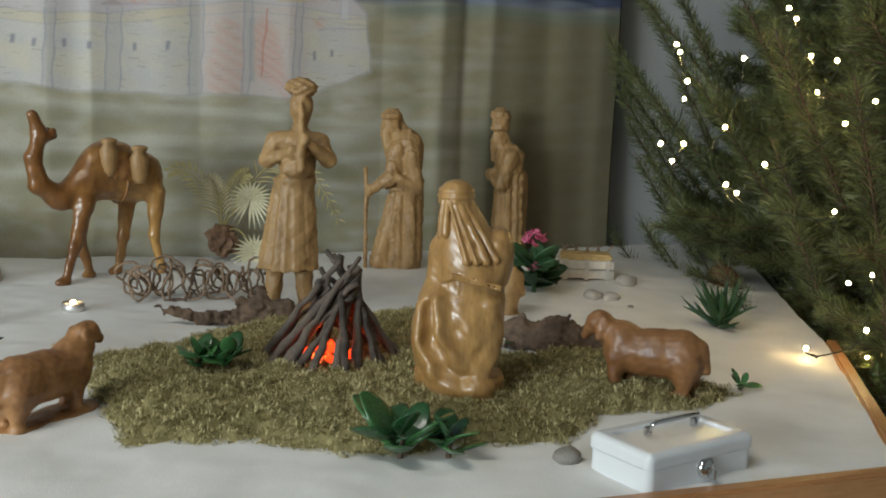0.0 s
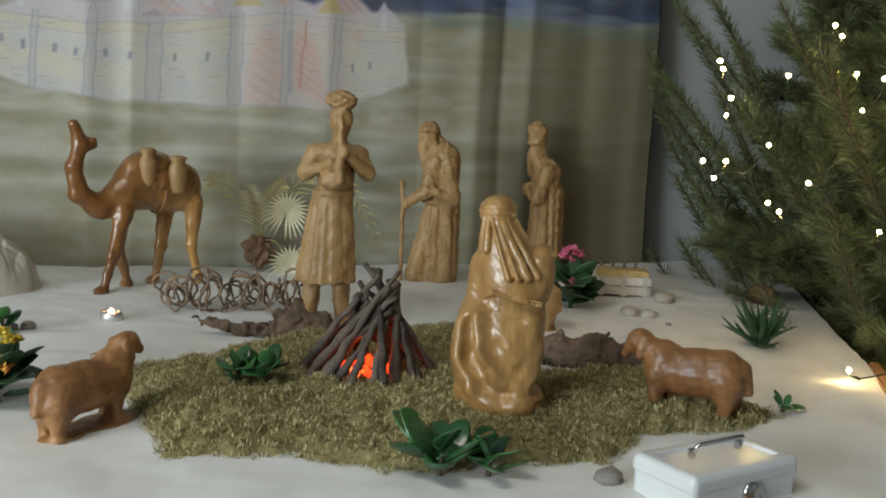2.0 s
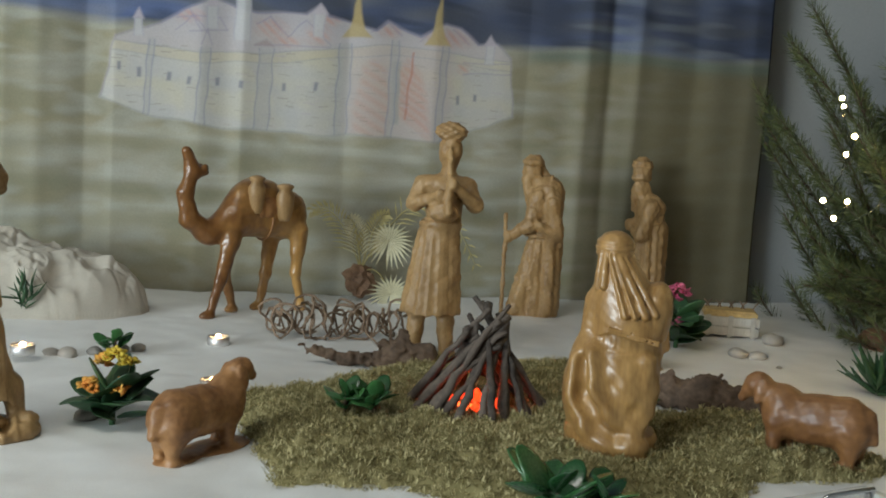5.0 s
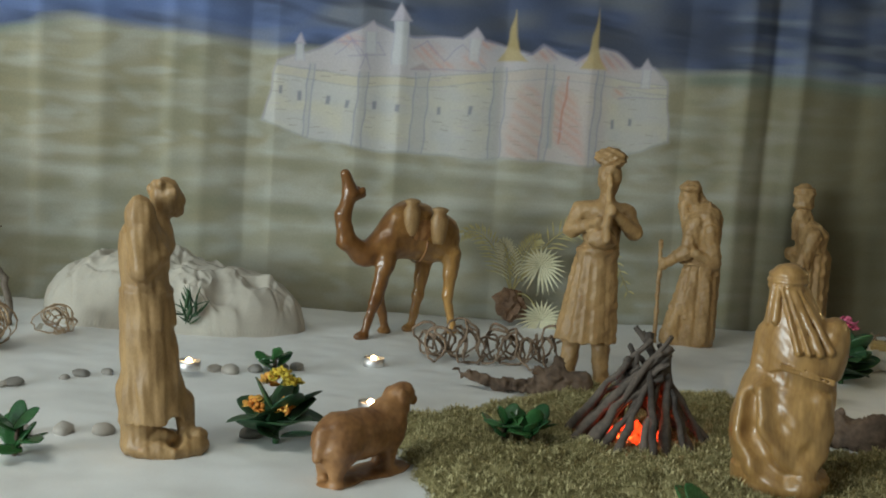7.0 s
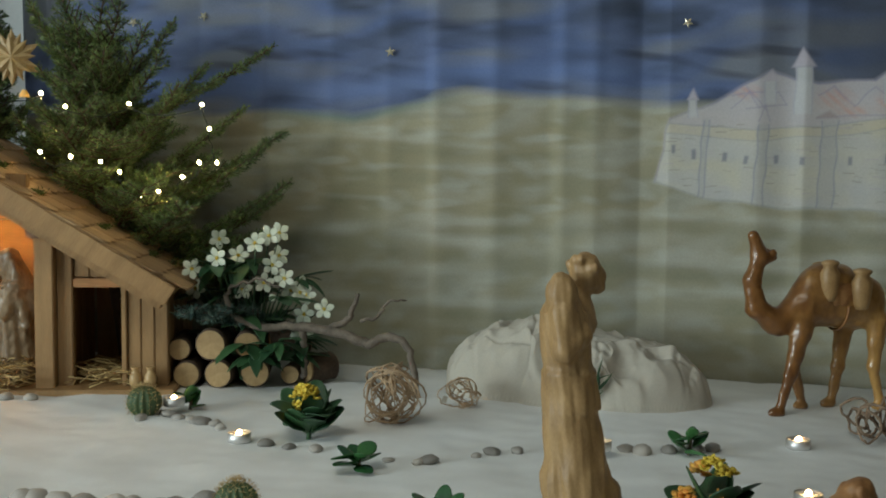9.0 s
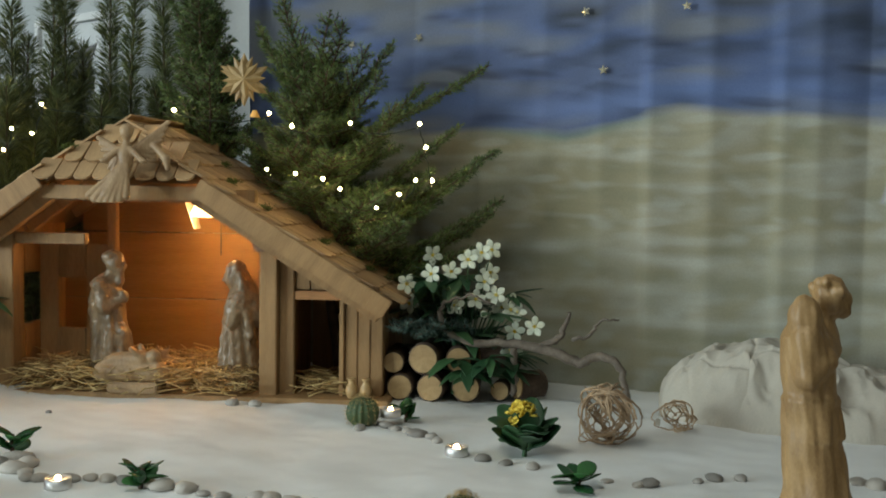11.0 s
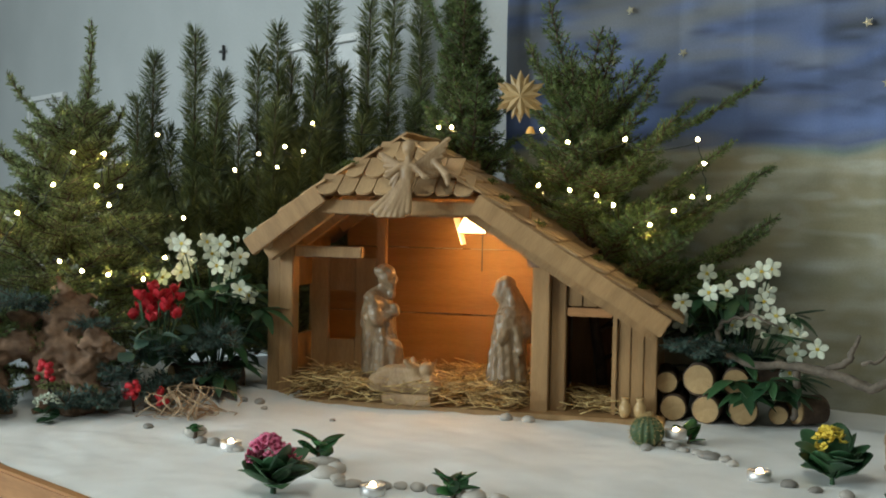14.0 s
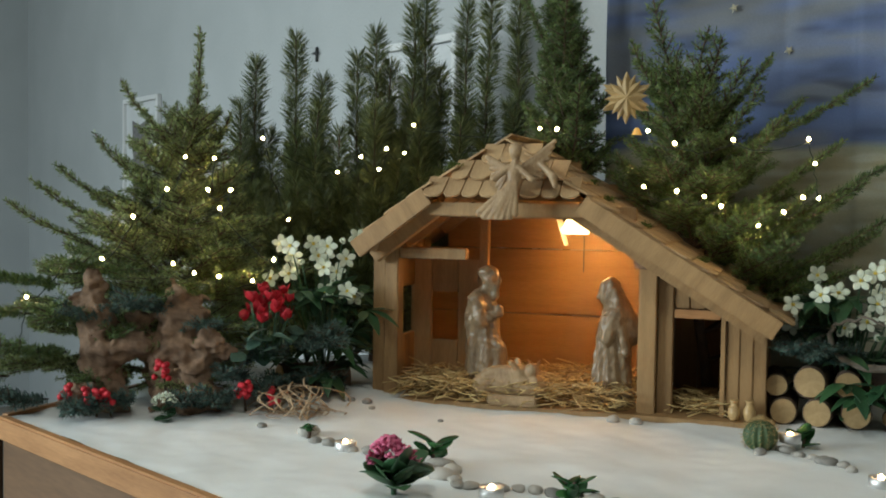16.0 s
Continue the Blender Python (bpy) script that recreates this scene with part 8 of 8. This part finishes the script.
# ---------------- candles, box, crate, jugs ----------------
def tealight(x, y, lift=0.0, lit=True):
    c = thing("tealight", Matrix.Translation((x, y, sand_z(x, y) + lift)), "lit white tealight in a thin aluminium cup", "candle", "tealights")
    part("cup", spin([(0.0175, 0.0), (0.0188, 0.001), (0.0188, 0.0155), (0.0182, 0.0155), (0.0178, 0.0125)], 24), M_ALU, c, "thin aluminium cup", True)
    part("wax", spin([(0.0176, 0.006), (0.0176, 0.0128), (0.006, 0.0122)], 20), M_WAX, c, "white wax")
    part("wick", tubes_mesh("wick", [tube([(0, 0, 0.012), (0.0004, 0, 0.017)], 0.0006, 5)]), M_DARK, c)
    part("flame", spin([(0.0020, 0.0130), (0.0052, 0.0145), (0.0042, 0.0168), (0.0006, 0.0195)], 10), M_FLAME, c, "small candle flame", True)


for x, y, l in ((-0.615, 1.745, 0.0), (-0.520, 1.465, 0.0), (-0.850, 1.515, 0.012), (-1.362, 1.260, 0.0), (-1.594, 1.330, 0.014), (-1.628, 0.710, 0.0), (-1.995, 0.660, 0.0)):
    tealight(x, y, l)

CB = Matrix.Translation((0.302, 1.116, 0.0)) @ Matrix.Rotation(radians(37), 4, "Z")
cash = thing("cash_box", CB, "small white enamelled steel cash box with a carrying handle", "cash box")
W, D, H = 0.164, 0.095, 0.048


def rounded(w, d, h, r, seg=4):
    bm = bmesh.new()
    bmesh.ops.create_cube(bm, size=1, matrix=Matrix.Translation((0, 0, h / 2)) @ Matrix.Diagonal((w, d, h, 1)))
    up = [e for e in bm.edges if abs(e.verts[0].co.z - e.verts[1].co.z) > h * 0.5]
    bmesh.ops.bevel(bm, geom=up, offset=r, segments=seg, affect="EDGES")
    return bm


def soft_box(w, d, h, r, bay=False):
    """A pressed steel shell with rounded upright and top edges; the lid has a sunken bay."""
    bm = bmesh.new()
    bmesh.ops.create_cube(bm, size=1, matrix=Matrix.Translation((0, 0, h / 2)) @ Matrix.Diagonal((w, d, h, 1)))
    es = [e for e in bm.edges if max(v.co.z for v in e.verts) > h * 0.5] if bay else [e for e in bm.edges if abs(e.verts[0].co.z - e.verts[1].co.z) > h * 0.5]
    bmesh.ops.bevel(bm, geom=es, offset=r, segments=5, profile=0.5, affect="EDGES")
    if bay:
        topf = max(bm.faces, key=lambda f: f.calc_center_median().z)
        for th, dp in ((0.011, 0.0), (0.0015, -0.0008), (0.002, -0.003)):
            bmesh.ops.inset_individual(bm, faces=[topf], thickness=th, depth=dp)
    bmesh.ops.recalc_face_normals(bm, faces=list(bm.faces))
    return bm


part("body", soft_box(W - 0.003, D - 0.003, H * 0.62, 0.009), M_BOX, cash, "white enamelled lower box").location.z = -0.004
part("lid", soft_box(W, D, H * 0.36, 0.0085, True), M_BOX, cash, "white enamelled lid with a sunken handle bay").location.z = H * 0.62 - 0.003
part("seam", rounded(W - 0.005, D - 0.005, 0.002, 0.009), M_DARK, cash).location.z = H * 0.62 - 0.0045
hd = part("handle", tubes_mesh("handle", [tube([(-0.036, 0, 0.0), (-0.036, -0.004, 0.010), (-0.033, -0.006, 0.0125), (0.033, -0.006, 0.0125), (0.036, -0.004, 0.010), (0.036, 0, 0.0)], 0.0026, 8)]), M_CHROME, cash, "chrome carrying handle")
hd.location.z = H + 0.0
for x in (-0.036, 0.036):
    part("handle_post", spin([(0.0045, 0), (0.0045, 0.009), (0.003, 0.010)], 12), M_CHROME, cash).location = (x, 0.002, H - 0.004)
lock = part("lock", spin([(0.0115, 0), (0.0115, 0.003), (0.009, 0.006), (0.003, 0.007)], 18), M_CHROME, cash, "round chrome lock", True)
lock.matrix_local = Matrix.Translation((0.004, -D / 2 + 0.001, 0.016)) @ Matrix.Rotation(radians(90), 4, "X")
part("key", box_bm(0.003, 0.012, 0.012, 0.001, at=(0.004, -D / 2 - 0.009, 0.012)), M_CHROME, cash, "small steel key in the lock")

M_CRATE = surface("whitewashed_board", (0.42, 0.40, 0.36), (0.62, 0.60, 0.55), 0.8, 14, (3, 3, 1), 8, 0.3, 0.001, rand=0.3)
crate = thing("trough", facing(0.305, 2.262, 6), "whitewashed wooden trough with a rim of brown straw", "trough")
for k in range(2):
    for s in (-1, 1):
        part("long_board", box_bm(0.116, 0.005, 0.018, 0.001), M_CRATE, crate).location = (0, s * 0.036, 0.012 + k * 0.020)
        part("end_board", box_bm(0.005, 0.068, 0.018, 0.001), M_CRATE, crate).location = (s * 0.056, 0, 0.012 + k * 0.020)
for s in (-0.045, 0.0, 0.045):
    part("batten", box_bm(0.010, 0.004, 0.044, 0.001), M_CRATE, crate).location = (s, -0.0405, 0.022)
bm = box_bm(0.108, 0.064, 0.016, 0.004, at=(0, 0, 0.045))
part("fill", bm, M_STRAW, crate, "brown straw filling")
for i in range(9):
    part("twig", tubes_mesh("twig", [tube(bend((-0.05 + i * 0.012, 0.012, 0.048), (-0.05 + i * 0.012 + 0.014 * (-1) ** i, 0.016, 0.068), 4, 0.003), 0.0018, 5)]), M_VINE, crate)

for x in (0.758, 0.787):
    jug = thing("jug", HUT @ Matrix.Translation((x, -0.014, 0.011)), "tiny ochre clay jug on the stable step", "jug", "jugs")
    part("body", spin([(0.007, 0), (0.009, 0.002), (0.0125, 0.014), (0.011, 0.024), (0.0065, 0.031), (0.007, 0.036), (0.0095, 0.040), (0.0075, 0.040)], 16), M_CERAMIC, jug, "", True)
for x, y, h in ((0.262, 0.10, 0.075), (0.335, 0.12, 0.07)):
    c = Carve((-0.04, -0.03, -0.005), (0.04, 0.03, 0.09), 0.0022)
    c.egg((0, 0, 0.03), (0.026, 0.018, 0.022), 0.008).egg((-0.012, -0.004, h - 0.018), (0.011, 0.010, 0.014), 0.008).rod((-0.02, 0, h - 0.008), (-0.026, 0, h + 0.004), 0.004, 0.002).rod((-0.004, 0, h - 0.008), (0.002, 0, h + 0.004), 0.004, 0.002)
    solid("ox_figure", c.skin("ox_figure", 0.0), M_PALE, HUT @ Matrix.Translation((x, y, 0.012)), "small carved animal resting in the straw", "figurine", "crib figures")

# the folded star on the spruce and small foil stars on the curtain
def star_bm(r, thick, points=5, inner=0.42):
    pts = []
    for i in range(points * 2):
        a = math.pi * i / points + math.pi / 2
        q = r if i % 2 == 0 else r * inner
        pts.append((q * math.cos(a), q * math.sin(a)))
    bm = prism(pts, thick, "y")
    ctr = [f for f in bm.faces if abs(f.normal.y) > 0.9]
    for f in ctr:
        c = f.calc_center_median() + f.normal * r * 0.22
        bmesh.ops.poke(bm, faces=[f])
    for v in bm.verts:
        if math.hypot(v.co.x, v.co.z) < r * 0.1:
            v.co.y += -r * 0.2 if v.co.y < thick / 2 else r * 0.2
    return bm


ST = Matrix.Translation((-1.98, 1.28, 0.645)) @ Matrix.Rotation(radians(50), 4, "Z")
bigstar = thing("star_ornament", ST, "folded golden-brown paper star hanging in the spruce", "star ornament")
for k in range(3):
    ob = part("star_layer", star_bm(0.054 - 0.005 * k, 0.002, 8 if k else 6, 0.5), M_GOLDPAPER, bigstar)
    ob.matrix_local = Matrix.Translation((0, -0.004 * k, 0)) @ Matrix.Rotation(0.35 * k, 4, "Y")
part("bell", spin([(0.010, 0), (0.008, 0.006), (0.004, 0.014)], 10), glow("gilt", (0.9, 0.5, 0.12), 0.0), bigstar, "small gilt bell").location = (0.022, -0.01, -0.075)
M_FOIL = surface("gold_foil", (0.62, 0.56, 0.38), (0.80, 0.75, 0.58), 0.25, 30, metal=0.6)
for s, z in ((-1.532, 0.749), (-2.165, 0.695), (-1.25, 0.80), (-2.735, 0.887), (-2.61, 0.784), (-2.208, 0.823), (-1.989, 0.825), (-2.546, 0.914), (-2.348, 0.902), (-2.775, 0.771)):
    yy = float(fold_y(np.array(s))) * (0.55 + 0.6 * z / 1.2) - 0.012
    solid("foil_star", star_bm(0.012, 0.0006), M_FOIL, CUR @ Matrix.Translation((s, yy, z)) @ Matrix.Rotation(s * 7, 4, "Y"), "small gold foil star pinned to the painted sky", "star", "foil stars")

# ---------------- pictures on the wall ----------------
M_FRAME = surface("white_frame", (0.58, 0.58, 0.57), (0.66, 0.66, 0.65), 0.5, 10)
M_MAT = surface("grey_paper", (0.50, 0.51, 0.51), (0.56, 0.57, 0.57), 0.8, 10)
M_INK = surface("ink_print", (0.02, 0.02, 0.022), (0.26, 0.25, 0.24), 0.7, 55, (1, 1, 1), 3, 0.0)
WALL_ANG = math.atan2(back_l.y - 1.32, back_l.x + 7.6)


def on_wall(x, z):
    y = 1.32 + (x + 7.6) * math.tan(WALL_ANG)
    return Matrix.Translation((x, y - 0.002, z)) @ Matrix.Rotation(WALL_ANG, 4, "Z")


def picture(x, top, w, h, label):
    pc = thing("picture", on_wall(x, top - h / 2), label, "picture", "wall pictures")
    for px, pz, sx, sz in ((0, h / 2, w, 0.022), (0, -h / 2, w, 0.022), (-w / 2 + 0.011, 0, 0.022, h - 0.0222), (w / 2 - 0.011, 0, 0.022, h - 0.0222)):
        part("frame_bar", box_bm(sx, 0.022, sz, 0.002, at=(px, -0.012, pz)), M_FRAME, pc)
    part("sheet", box_bm(w - 0.03, 0.004, h - 0.03, 0, at=(0, -0.006, 0)), M_MAT, pc)
    pts = [(-0.26, -0.34), (0.24, -0.34), (0.28, 0.05), (0.22, 0.26), (0.30, 0.36), (-0.05, 0.30), (-0.27, 0.34), (-0.24, 0.0)]
    ob = part("print", prism([(a * w, b * h) for a, b in pts], 0.002), M_INK, pc, "dark printed motif")
    ob.location.y = -0.011


picture(-3.27, 0.925, 0.42, 0.56, "white framed picture with a dark print")
picture(-5.62, 0.905, 0.46, 0.62, "white framed picture with a dark print")
crs = thing("wall_cross", on_wall(-3.92, 0.955), "small dark iron cross on the wall", "cross")
part("upright", box_bm(0.010, 0.008, 0.055, 0.002, at=(0, -0.005, 0)), M_DARK, crs)
part("arm", box_bm(0.038, 0.007, 0.010, 0.002, at=(0, -0.010, 0.004)), M_DARK, crs)
